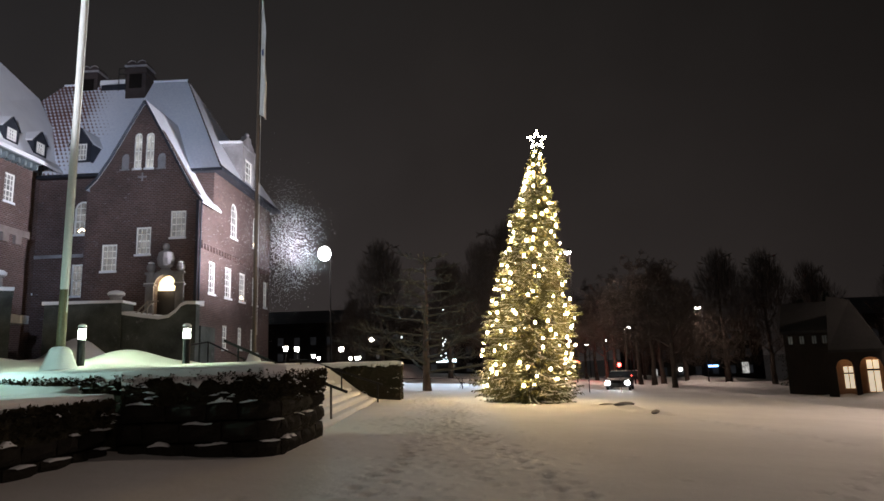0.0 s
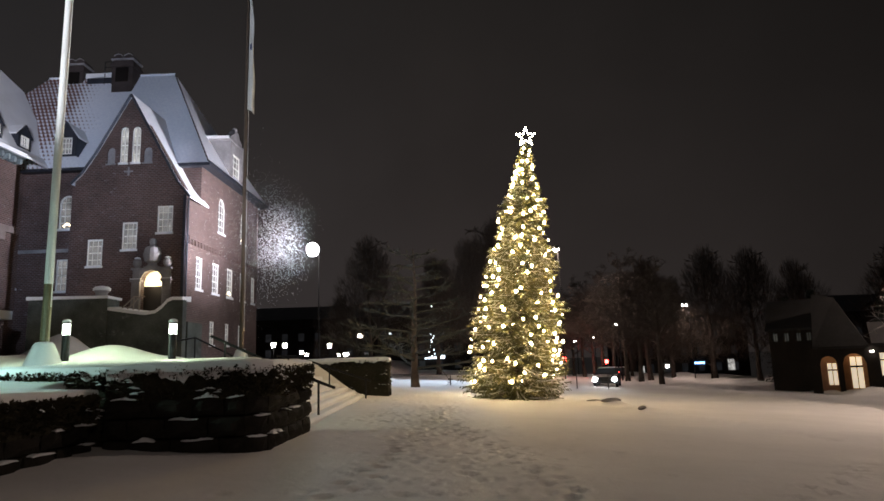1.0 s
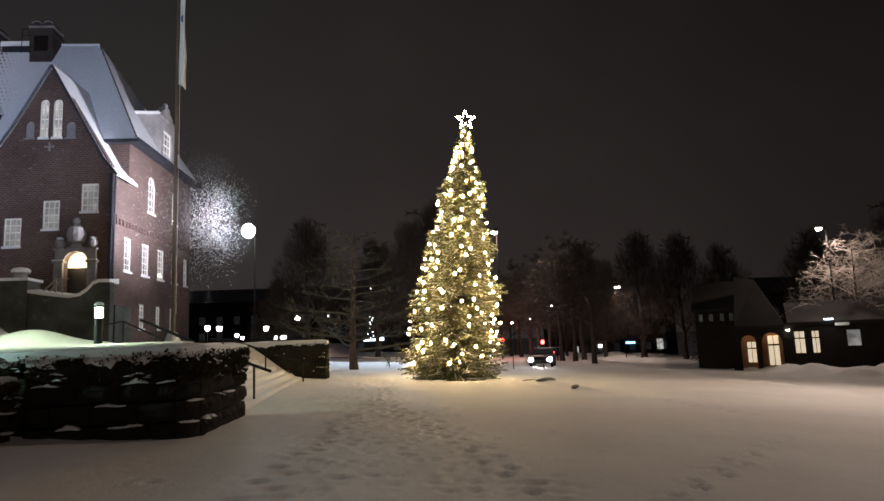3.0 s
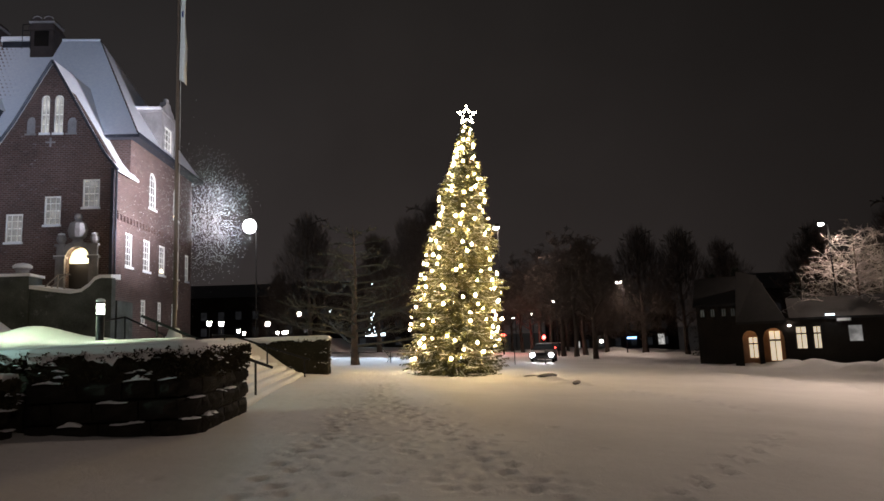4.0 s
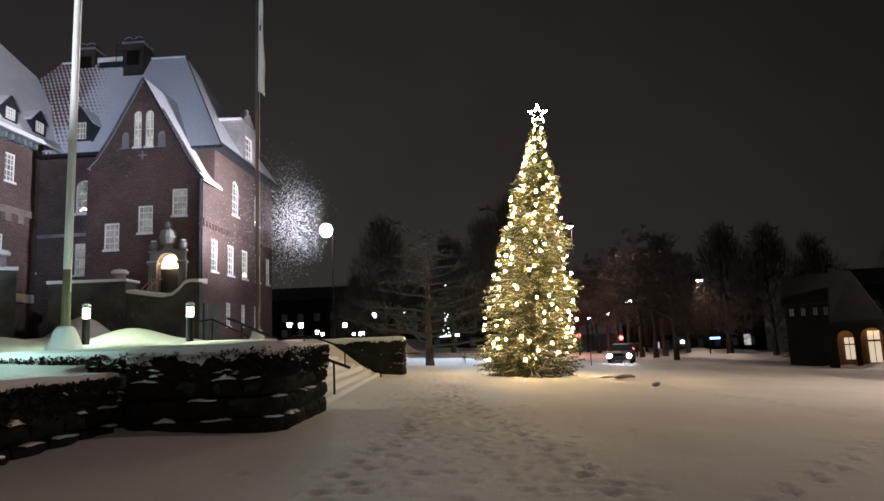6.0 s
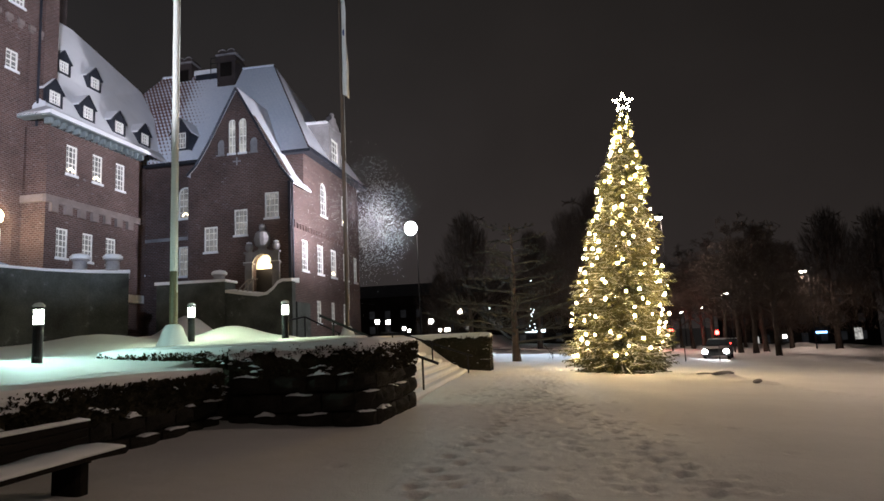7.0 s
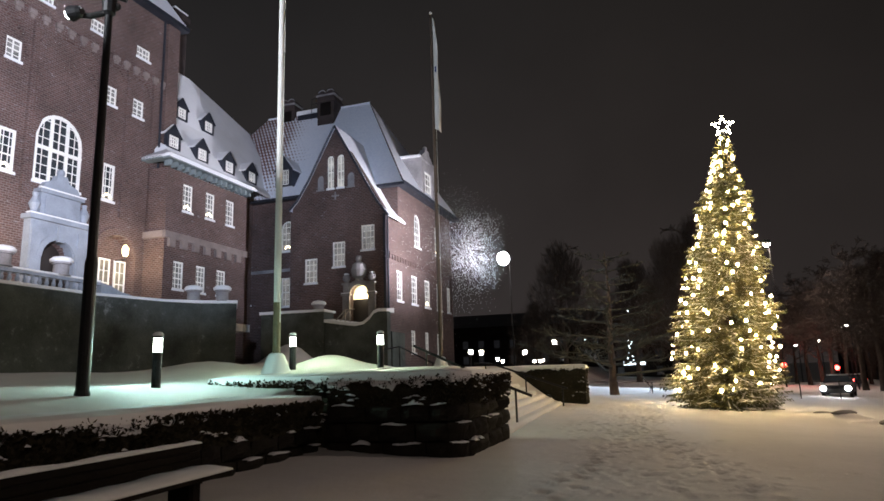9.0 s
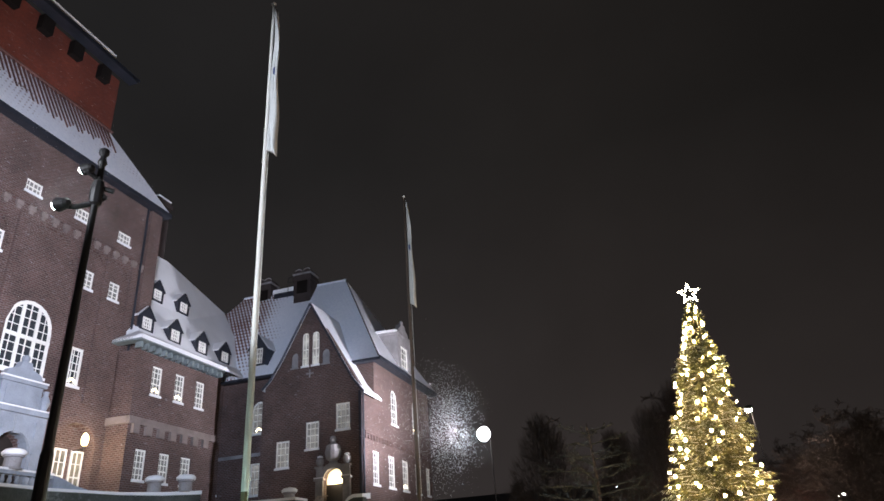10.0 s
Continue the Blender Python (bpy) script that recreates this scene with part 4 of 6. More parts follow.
# arched side bays with paired windows and a wall lantern
for c in (29.95, 20.7):
    back = bmesh.new()
    pbox(back, tf_, c - 1.6, c + 1.6, 6.0, 10.8, 0.75, 0.85)
    part("bay_back", back, BRICK, hall)
    bay = lambda u, z, d: tf_(u, z, d + 0.55)
    for s in (-0.75, 0.45):
        window(bay, c + s, c + s + 0.85, 6.9, 9.1, 2, 3, False, PANE_LIT, False, 0.1)
    b = bmesh.new()
    for t0, t1 in [(math.pi * i / 14, math.pi * (i + 1) / 14) for i in range(14)]:
        q = [(c + r * math.cos(t), 9.1 + r * math.sin(t)) for t, r in ((t0, 1.42), (t1, 1.42), (t1, 1.85), (t0, 1.85))]
        solid(b, [tf_(u, z, -0.05) for u, z in q], [tf_(u, z, 0.1) for u, z in q])
    part("brick_arch", b, BRICK, hall, "brick arch over the window bay")
    b = bmesh.new()
    lathe(b, tf_(c + 0.15, 9.2, -0.45), [(0.1, 0), (0.17, 0.12), (0.2, 0.42), (0.14, 0.6), (0.04, 0.72)], 10)
    lan = part("wall_lantern", b, G_LANTERN, hall, "glowing glass wall lantern")
    lan.visible_shadow = False
    b = bmesh.new()
    tube(b, [tf_(c + 0.15, 9.0, 0.3), tf_(c + 0.15, 9.0, -0.45)], 0.03, 6)
    tube(b, [tf_(c + 0.15, 9.0, -0.45), tf_(c + 0.15, 9.25, -0.45)], 0.05, 6)
    part("lantern_bracket", b, BLACK, lan)
    for k in range(6):
        a = k * math.pi / 3
        b = bmesh.new()
        base_ = Vector(tf_(c + 0.15, 9.2, -0.45))
        tube(b, [base_ + Vector((r * math.cos(a), r * math.sin(a), z)) for r, z in ((0.11, 0), (0.19, 0.12), (0.22, 0.42), (0.15, 0.6), (0.05, 0.74))], 0.018, 4)
        part("lantern_rib", b, BLACK, lan)
    lamp("lantern_light", "POINT", hall.matrix_world @ Vector(tf_(c + 0.15, 9.1, -0.9)), 260, WARM, 0.15)
# mansard and red attic storey above the tower
b = bmesh.new()
slab(b, [(BT + 0.5, T0, TE), (BT + 0.5, T1 + 0.4, TE), (-33.4, 30.6, 32.3), (-33.4, T0, 32.3)], 0.2)
slab(b, [(BT + 0.5, T1 + 0.4, TE), (-42, T1 + 0.4, TE), (-39, 30.6, 32.3), (-33.4, 30.6, 32.3)], 0.2)
part("tower_roof", b, ROOF, hall, "steep snowy tower roof with tile ribs showing")
b = bmesh.new()
pbox(b, tf_, T0, T1 + 0.5, TE - 0.35, TE - 0.03, -0.6, 0.1)
box(b, -42, BT, T1 - 0.1, T1 + 0.5, TE - 0.35, TE - 0.03)
part("tower_cornice", b, LEAD, hall)
u = 12.2
while u < 30.4:
    b = bmesh.new()
    lo = 0.50 + 0.10 * math.sin(u * 0.7) + 0.05 * math.sin(u * 5.1)
    a_, c_ = Vector((BT + 0.5, u, TE)), Vector((-33.4, u, 32.3))
    tube(b, [a_.lerp(c_, lo) + Vector((0.03, 0, 0.03)), a_.lerp(c_, 0.995) + Vector((0.03, 0, 0.03))], [0.05, 0.09], 6)
    part("tile_crest", b, TILE, hall)
    u += 0.36
b = bmesh.new()
tube(b, [(-33.35, T0, 32.36), (-33.35, 30.7, 32.36)], 0.14, 6)
part("ridge_tiles", b, TILE, hall)
wall("attic_wall", face_x(-33.4), T0, 30.6, 32.0, 37.2, [], 0.6, RED_WALL, "red attic storey over the tower roof")
wall("attic_end_wall", face_y(30.0), -40, -34.0, 32.0, 37.2, [], 0.6, RED_WALL)
for u in (20.6, 23.2, 25.8, 28.4):
    b = bmesh.new()
    pbox(b, face_x(-33.4), u, u + 0.9, 35.8, 37.0, -0.5, 0.05)
    part("attic_bracket", b, DARK_WOOD, hall)
b = bmesh.new()
slab(b, [(-32.2, T0, 37.5), (-32.2, 31.4, 37.5), (-34.5, 30.0, 39.8), (-34.5, T0, 39.8)], 0.25)
box(b, -33.0, -32.2, T0, 31.2, 37.1, 37.4)
part("attic_eave", b, LEAD, hall, "overhanging attic eave")
b = bmesh.new()
u = 12.0
while u < 29.5:
    box(b, -33.35, -33.15, u, u + 0.5, 38.2, 38.6)
    u += 0.9
box(b, -33.4, -33.1, 12, 29.6, 38.6, 38.85)
part("attic_balustrade", b, WHITE, hall)

# ---- terrace walls before the town hall ----
def strip_wall(bm, pts, base, tops, thick):
    """A wall along a line in plan, with its top height at each point."""
    ps = [Vector((x, y, 0)) for x, y in pts]
    off = []
    for i in range(len(ps)):
        d = (ps[min(i + 1, len(ps) - 1)] - ps[max(i - 1, 0)]).normalized()
        off.append(Vector((-d.y, d.x, 0)) * thick)
    for i in range(len(ps) - 1):
        a, b_, oa, ob = ps[i], ps[i + 1], off[i], off[i + 1]
        lo = [(a.x, a.y, base), (b_.x, b_.y, base), (b_.x + ob.x, b_.y + ob.y, base), (a.x + oa.x, a.y + oa.y, base)]
        hi = [(a.x, a.y, tops[i]), (b_.x, b_.y, tops[i + 1]), (b_.x + ob.x, b_.y + ob.y, tops[i + 1]), (a.x + oa.x, a.y + oa.y, tops[i])]
        solid(bm, lo, hi)


terrace = thing("terrace_wall", (0, 0, 0), 0, "dark rough stone retaining wall with snow on its coping", "wall")
line = [(-24.9, 2.0), (-24.5, 25.3), (-23.6, 28.8), (-22.5, 30.6), (-20.97, 31.6), (-22.6, 34.0)]
b = bmesh.new()
strip_wall(b, line, 0.8, [5.92, 5.86, 5.86, 5.9, 5.92, 5.92], 0.6)
part("wall_face", b, PARAPET, terrace)
b = bmesh.new()
strip_wall(b, [(x + 0.1, y - 0.05) for x, y in line], 5.85, [6.03, 5.98, 5.98, 6.02, 6.03, 6.03], 0.85)
part("coping_snow", b, SNOW_CAP, terrace, "snow on the coping")
b = bmesh.new()
box(b, -30.5, -24.8, 2, 39, 4.8, 5.3)
part("terrace_floor", b, SNOW, terrace)
# pale balustrade along the terrace
balustrade = thing("balustrade", (0, 0, 0), 0, "pale stone balustrade with snow along the rail", "balustrade")
b = bmesh.new()
box(b, -25.05, -24.7, 5.0, 25.6, 6.42, 6.56)
part("rail", b, PORTAL, balustrade)
b = bmesh.new()
box(b, -25.1, -24.65, 5.0, 25.6, 6.56, 6.66, 0.02)
part("rail_snow", b, SNOW_CAP, balustrade)
master = bmesh.new()
lathe(master, (0, 0, 0), [(0.09, 0), (0.06, 0.06), (0.10, 0.18), (0.06, 0.33), (0.09, 0.44)], 8)
bal = part("baluster", master, PORTAL, balustrade)
bal.location = (-24.88, 5.3, 5.99)
for i in range(1, 55):
    o = bal.copy()
    scene.collection.objects.link(o)
    o.location = (-24.88, 5.3 + i * 0.37, 5.99)
b = bmesh.new()
strip_wall(b, [(-24.65, 25.6), (-24.55, 26.1), (-24.4, 26.6), (-24.2, 27.2)], 5.9, [6.56, 6.45, 6.2, 6.05], 0.35)
part("end_scroll", b, PORTAL, balustrade)


def pier(x, y, z, r=0.42, h=0.62):
    t = thing("stone_urn", (x, y, z), 0, "squat round stone pedestal urn capped with snow", "urn", "terrace urns")
    b = bmesh.new()
    lathe(b, (0, 0, 0), [(r, 0), (r, h * 0.1), (r * 0.82, h * 0.16), (r * 0.8, h * 0.8), (r * 0.98, h * 0.86), (r, h)], 16)
    part("bowl", b, STONE, t)
    b = bmesh.new()
    lathe(b, (0, 0, h), [(r * 1.15, 0), (r * 1.2, 0.12), (r * 0.9, 0.24), (r * 0.2, 0.3)], 14)
    part("snow_cap", b, SNOW_CAP, t, smooth=True)


for x, y, z in ((-21.75, 31.35, 6.0), (-23.0, 30.5, 5.98), (-24.85, 20.4, 6.6), (-24.88, 23.4, 6.6), (-24.9, 17.0, 6.6), (-19.6, 39.0, 5.75)):
    pier(x, y, z)

stair_wall = thing("stair_wall", (0, 0, 0), 0, "grey stone stair wall with a swept snow-covered top", "wall")
b = bmesh.new()
strip_wall(b, [(-23.3, 38.0), (-18.75, 38.0)], 1.0, [5.85, 5.8], 1.5)
cx = [(-18.72, 38.1), (-17.6, 38.1), (-16.6, 38.1), (-16.0, 38.1), (-15.6, 38.1), (-15.3, 38.1), (-15.0, 38.1), (-14.4, 38.1)]
ct = [5.12, 4.92, 4.78, 4.86, 5.15, 5.5, 5.62, 5.6]
strip_wall(b, cx, 1.0, ct, 0.6)
part("wall_face", b, PARAPET, stair_wall)
b = bmesh.new()
strip_wall(b, [(-23.4, 37.9), (-18.65, 37.9)], 5.8, [6.0, 5.95], 1.7)
for i in range(len(cx) - 1):
    (xa, _), (xb, _), za, zb = cx[i], cx[i + 1], ct[i], ct[i + 1]
    solid(b, [(xa, 38.0, za - 0.02), (xb, 38.0, zb - 0.02), (xb, 38.0, zb + 0.16), (xa, 38.0, za + 0.16)], [(xa, 39.4, za - 0.02), (xb, 39.4, zb - 0.02), (xb, 39.4, zb + 0.3), (xa, 39.4, za + 0.3)])
part("coping_snow", b, SNOW_CAP, stair_wall, "thick snow on the wall top")
b = bmesh.new()
box(b, -23.5, -14.6, 39.5, 42.0, 1.0, 4.4)
part("landing", b, PARAPET, stair_wall)
b = bmesh.new()
for s, z in ((0, 0), (0.35, 0.0)):
    tube(b, [(-18.2 + s, 38.6, 5.2), (-17.5 + s, 38.6, 5.9), (-17.2 + s, 38.6, 5.9)], 0.04, 6)
    tube(b, [(-17.5 + s, 38.6, 4.9), (-17.5 + s, 38.6, 5.9)], 0.04, 6)
part("handrail", b, FROST_TWIG, stair_wall, "snowy iron handrail")

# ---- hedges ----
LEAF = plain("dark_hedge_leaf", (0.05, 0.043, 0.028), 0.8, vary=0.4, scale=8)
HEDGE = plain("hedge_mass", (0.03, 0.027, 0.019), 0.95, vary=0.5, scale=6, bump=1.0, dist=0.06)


def hedge(name, poly, z0, z1, label, density=900, cap=0.14, ledge=True):
    """Clipped hedge on a plan polygon: dark mass, twig clumps, snow pads and a drooping snow cap."""
    t = thing(name, (0, 0, 0), 0, label, "hedge", "clipped hedges")
    n = len(poly)
    dense = []
    for i in range(n):
        a, c = Vector(poly[i]), Vector(poly[(i + 1) % n])
        k = max(1, int((c - a).length / 0.07))
        dense += [a.lerp(c, j / k) for j in range(k)]
    cen = sum(dense, Vector((0, 0))) / len(dense)
    zs = [0.0, 0.12, 0.3, 0.5, 0.7, 0.88, 1.0]
    verts, faces = [], []
    for zi in zs:
        for p in dense:
            zz = z0 + (z1 - z0) * zi
            o = noise.noise(Vector((p.x * 2.3, p.y * 2.3, zz * 3.1))) * 0.10 - (0.10 if zi == 1.0 else 0)
            d = (p - cen).normalized()
            verts.append((p.x + d.x * o, p.y + d.y * o, zz))
    m = len(dense)
    for r in range(len(zs) - 1):
        for i in range(m):
            faces.append((r * m + i, r * m + (i + 1) % m, (r + 1) * m + (i + 1) % m, (r + 1) * m + i))
    faces.append(tuple((len(zs) - 1) * m + i for i in range(m)))
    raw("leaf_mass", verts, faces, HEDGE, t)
    # twig clumps on the visible sides
    tv, tf2 = [], []
    per = sum((Vector(poly[(i + 1) % n]) - Vector(poly[i])).length for i in range(n))
    rnd = random.Random(len(name) * 7 + n)
    def on_edge():
        s = rnd.random() * per
        for i in range(n):
            a, c = Vector(poly[i]), Vector(poly[(i + 1) % n])
            l = (c - a).length
            if s < l:
                d = (c - a) / l
                return a + d * s, Vector((d.y, -d.x))
            s -= l
        return Vector(poly[0]), Vector((1, 0))
    orient = 1 if sum((poly[i][0] * poly[(i + 1) % n][1] - poly[(i + 1) % n][0] * poly[i][1]) for i in range(n)) > 0 else -1
    for _ in range(int(per * density / 10)):
        p, nrm = on_edge()
        nrm = nrm * orient
        z = z0 + (z1 - z0) * (rnd.random() ** 0.8 if rnd.random() < 0.65 else rnd.uniform(0.82, 0.97))
        base = Vector((p.x, p.y, z))
        for _k in range(3):
            d = Vector((nrm.x + rnd.gauss(0, 0.7), nrm.y + rnd.gauss(0, 0.7), 0.5 + rnd.gauss(0, 0.6))).normalized() * rnd.uniform(0.05, 0.12)
            side = d.cross(Vector((rnd.random() - 0.5, rnd.random() - 0.5, rnd.random() - 0.5))).normalized() * 0.028
            i = len(tv)
            tv += [base - side, base + d * 0.6 + side, base + d, base + d * 0.5 - side]
            tf2.append((i, i + 1, i + 2, i + 3))
    raw("foliage", tv, tf2, LEAF, t)["kind"] = "stuff"
    # snow cap with a ragged lower rim
    cv, cf = [], []
    for zi in range(4):
        for p in dense:
            d = (p - cen).normalized()
            drop = 0.03 + 0.16 * max(0.0, noise.noise(Vector((p.x * 2.0, p.y * 2.0, 5.0))) + 0.2) + 0.16 * max(0, noise.noise(Vector((p.x * 11, p.y * 11, 2.0))))
            off = (0.04, 0.07, 0.02, -0.18)[zi]
            z = (z1 - drop, z1 - 0.02, z1 + cap * 0.7, z1 + cap + 0.04 * noise.noise(Vector((p.x, p.y, 1.0))))[zi]
            cv.append((p.x + d.x * off, p.y + d.y * off, z))
    for r in range(3):
        for i in range(m):
            cf.append((r * m + i, r * m + (i + 1) % m, (r + 1) * m + (i + 1) % m, (r + 1) * m + i))
    cf.append(tuple(3 * m + i for i in range(m)))
    raw("snow_cap", cv, cf, SNOW_CAP, t, "thick ragged snow cap", smooth=False)
    # small pads of snow caught on the sides
    sv = bmesh.new()
    for _ in range(int(per * 3.2)):
        p, nrm = on_edge()
        nrm = nrm * orient
        z = z0 + (z1 - z0) * rnd.choice((0.25, 0.33, 0.45, 0.62, 0.68, 0.72)) + rnd.gauss(0, 0.03)
        dirv = Vector((-nrm.y, nrm.x, 0))
        for k in range(rnd.choice((1, 1, 1, 2, 3, 6))):
            c = Vector((p.x + nrm.x * 0.07, p.y + nrm.y * 0.07, z)) + dirv * (k * 0.075 + rnd.gauss(0, 0.03)) + Vector((0, 0, rnd.gauss(0, 0.018)))
            L = rnd.uniform(0.03, 0.10)
            up = Vector((0, 0, rnd.uniform(0.010, 0.026)))
            out = Vector((nrm.x, nrm.y, 0)) * rnd.uniform(0.02, 0.045)
            vs = [sv.verts.new(q) for q in (c - dirv * L - up * rnd.random(), c + out * 0.9 - up * 0.4, c + dirv * L * rnd.uniform(0.5, 1) - up * rnd.random(), c + up - out * 0.6)]
            for f in ((0, 1, 3), (1, 2, 3), (0, 2, 1), (0, 3, 2)):
                sv.faces.new([vs[i] for i in f])
    part("clinging_snow", sv, SNOW_CAP, t)["kind"] = "stuff"
    return t


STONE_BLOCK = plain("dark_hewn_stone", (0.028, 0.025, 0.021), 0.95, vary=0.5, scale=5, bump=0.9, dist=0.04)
dust_with_snow(STONE_BLOCK, 0.66, 0.80, 5.0)


def hewn_block(seed):
    """A unit block with a pitched, knobbly face; scaled to size by its object."""
    r_ = random.Random(seed)
    b = bmesh.new()
    box(b, 0, 1, 0, 1, 0, 1)
    bmesh.ops.subdivide_edges(b, edges=b.edges[:], cuts=2, use_grid_fill=True)
    for v in b.verts:
        inner = 0.02 < v.co.x < 0.98 and 0.02 < v.co.z < 0.98
        if v.co.y < 0.01:
            v.co.y += (-0.10 - 0.28 * r_.random()) if inner else 0.04 + 0.14 * r_.random()
        v.co.x += r_.uniform(-0.02, 0.02)
        v.co.z += r_.uniform(-0.03, 0.03)
    me = bpy.data.meshes.new("stone_block")
    b.to_mesh(me)
    b.free()
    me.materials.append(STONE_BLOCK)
    return me


BLOCKS = [hewn_block(40 + i) for i in range(6)]


def stone_wall(core, face, z0, courses, high, label):
    """Coursed wall: a dark core on a plan polygon, with hewn blocks along its outer face."""
    t = thing("stone_wall", (0, 0, 0), 0, label, "wall", "low stone walls")
    b = bmesh.new()
    solid(b, [(x, y, z0 - 0.3) for x, y in core], [(x, y, z0 + courses * high + 0.1) for x, y in core])
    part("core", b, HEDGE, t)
    r_ = random.Random(len(core) * 13 + courses)
    snow_b = bmesh.new()
    for k in range(courses):
        for (xa, ya), (xb, yb) in zip(face, face[1:]):
            a, c = Vector((xa, ya, 0)), Vector((xb, yb, 0))
            L = (c - a).length
            d = (c - a) / L
            s0 = 0.0
            while s0 < L - 0.05:
                w = min(L - s0, r_.uniform(0.3, 0.8))
                if L - s0 - w < 0.25:
                    w = L - s0
                o = new("stone_block", r_.choice(BLOCKS))
                o.parent = t
                p = a + d * s0
                zz = z0 + k * high
                o.matrix_local = Matrix.Translation((p.x, p.y, zz)) @ Matrix.Rotation(math.atan2(d.y, d.x), 4, "Z") @ Matrix.Diagonal((w - 0.02, 0.24, high - 0.03, 1))
                if r_.random() < 0.55:
                    n_ = Vector((d.y, -d.x, 0))
                    m_ = 8 + int(w * 12)
                    s1, s2 = r_.uniform(0, 0.4) * w, r_.uniform(0.6, 1.0) * w
                    row_a, row_b, row_c = [], [], []
                    for j in range(m_ + 1):
                        f_ = j / m_
                        q = p + d * (s1 + (s2 - s1) * f_)
                        hgt = (0.03 + 0.11 * max(0.0, noise.noise(Vector((q.x * 1.3, q.y * 1.3, k * 3.0))))) * math.sin(math.pi * f_) * (0.35 + 1.1 * abs(noise.noise(Vector((q.x * 9, q.y * 9, k))))) + 0.003
                        top = zz + high - 0.035 + 0.03 * noise.noise(Vector((q.x * 3, q.y * 3, 7)))
                        row_a.append(snow_b.verts.new((q.x + n_.x * 0.075, q.y + n_.y * 0.075, top - 0.01)))
                        row_b.append(snow_b.verts.new((q.x + n_.x * 0.04, q.y + n_.y * 0.04, top + hgt)))
                        row_c.append(snow_b.verts.new((q.x - n_.x * 0.05, q.y - n_.y * 0.05, top + hgt * 1.1)))
                    for ra_, rb_ in ((row_a, row_b), (row_b, row_c)):
                        for j in range(m_):
                            snow_b.faces.new((ra_[j], ra_[j + 1], rb_[j + 1], rb_[j]))
                s0 += w
    part("ledge_snow", snow_b, SNOW_CAP, t, "snow caught on the stone ledges")["kind"] = "stuff"


stone_wall([(-5.3, 11.2), (-3.15, 11.3), (-2.9, 11.6), (-2.88, 15.05), (-3.7, 15.05), (-3.85, 12.5), (-8.3, 12.4), (-8.3, 11.7)],
           [(-5.4, 11.05), (-3.1, 11.15), (-2.78, 11.5), (-2.72, 15.1)], 0.12, 3, 0.34, "dark hewn stone wall with snow on its ledges under a hedge")
stone_wall([(-5.65, 10.9), (-6.5, 10.9), (-6.9, 1.6), (-6.15, 1.6)], [(-6.0, 1.5), (-5.5, 10.95)], 0.18, 2, 0.30, "low dark stone wall under a snowy hedge beside the bench")
hedge("tall_hedge", [(-5.35, 11.05), (-3.05, 11.15), (-2.75, 11.5), (-2.72, 15.1), (-3.8, 15.15), (-3.95, 12.6), (-8.3, 12.5), (-8.3, 11.6), (-5.4, 11.5)], 1.06, 1.56, "dark clipped hedge with ragged snow on a stone wall", 1900)
hedge("low_hedge", [(-5.5, 11.0), (-6.6, 11.0), (-7.0, 1.5), (-6.0, 1.5)], 0.70, 1.18, "low dark hedge capped with snow beside the bench", 1900)
hedge("back_hedge", [(-1.9, 29.6), (-1.9, 31.2), (-7.5, 31.4), (-7.5, 29.9)], 0.0, 1.7, "dark clipped hedge beside the stairs", 700)

# ---- broad stairs up to the lawn ----
stairs = thing("stairs", (0, 0, 0), 0, "broad stone stairs buried under smooth snow", "stairs")
for i in range(9):
    b = bmesh.new()
    x1 = -2.95 - i * 0.37
    box(b, -6.7, x1, 15.3, 29.5, -0.1, 0.24 + i * 0.165, 0.075)
    s = part("step", b, SNOW_CAP, stairs)
rail_n = thing("stair_rail", (0, 0, 0), 0, "thin dark iron stair handrail", "handrail", "stair rails")
b = bmesh.new()
tube(b, [(-3.05, 18.0, 0.1), (-3.05, 18.0, 1.12)], 0.03, 8)
part("post", b, BLACK, rail_n)
b = bmesh.new()
tube(b, [(-2.6, 18.0, 0.94), (-3.05, 18.0, 1.12), (-4.4, 18.0, 1.7), (-6.0, 18.0, 2.45)], 0.04, 8)
part("rail", b, BLACK, rail_n)
b = bmesh.new()
tube(b, [(-5.6, 18.0, 1.3), (-5.6, 18.0, 2.25)], 0.03, 8)
part("post", b, BLACK, rail_n)
rail_f = thing("stair_rail", (0, 0, 0), 0, "thin dark iron stair handrail", "handrail", "stair rails")
b = bmesh.new()
tube(b, [(-2.5, 27.4, 0.85), (-3.1, 27.4, 1.05), (-5.6, 27.4, 1.95), (-6.4, 27.4, 2.0)], 0.04, 8)
part("rail", b, BLACK, rail_f)
for x, z in ((-2.7, 0.95), (-4.2, 1.45), (-5.9, 1.95)):
    b = bmesh.new()
    tube(b, [(x, 27.4, 0.0), (x, 27.4, z)], 0.03, 8)
    part("post", b, BLACK, rail_f)
rail_u = thing("stair_rail", (0, 0, 0), 0, "dark handrail by the snow heap", "handrail", "stair rails")
b = bmesh.new()
tube(b, [(-12.6, 32.0, 2.9), (-10.9, 30.5, 3.0), (-8.6, 28.5, 2.1), (-7.0, 27.2, 1.85)], 0.04, 8)
part("rail", b, BLACK, rail_u)
for x, y, z in ((-10.9, 30.5, 3.0), (-8.6, 28.5, 2.1), (-12.5, 31.9, 2.9)):
    b = bmesh.new()
    tube(b, [(x, y, 1.2), (x, y, z)], 0.035, 8)
    part("post", b, BLACK, rail_u)

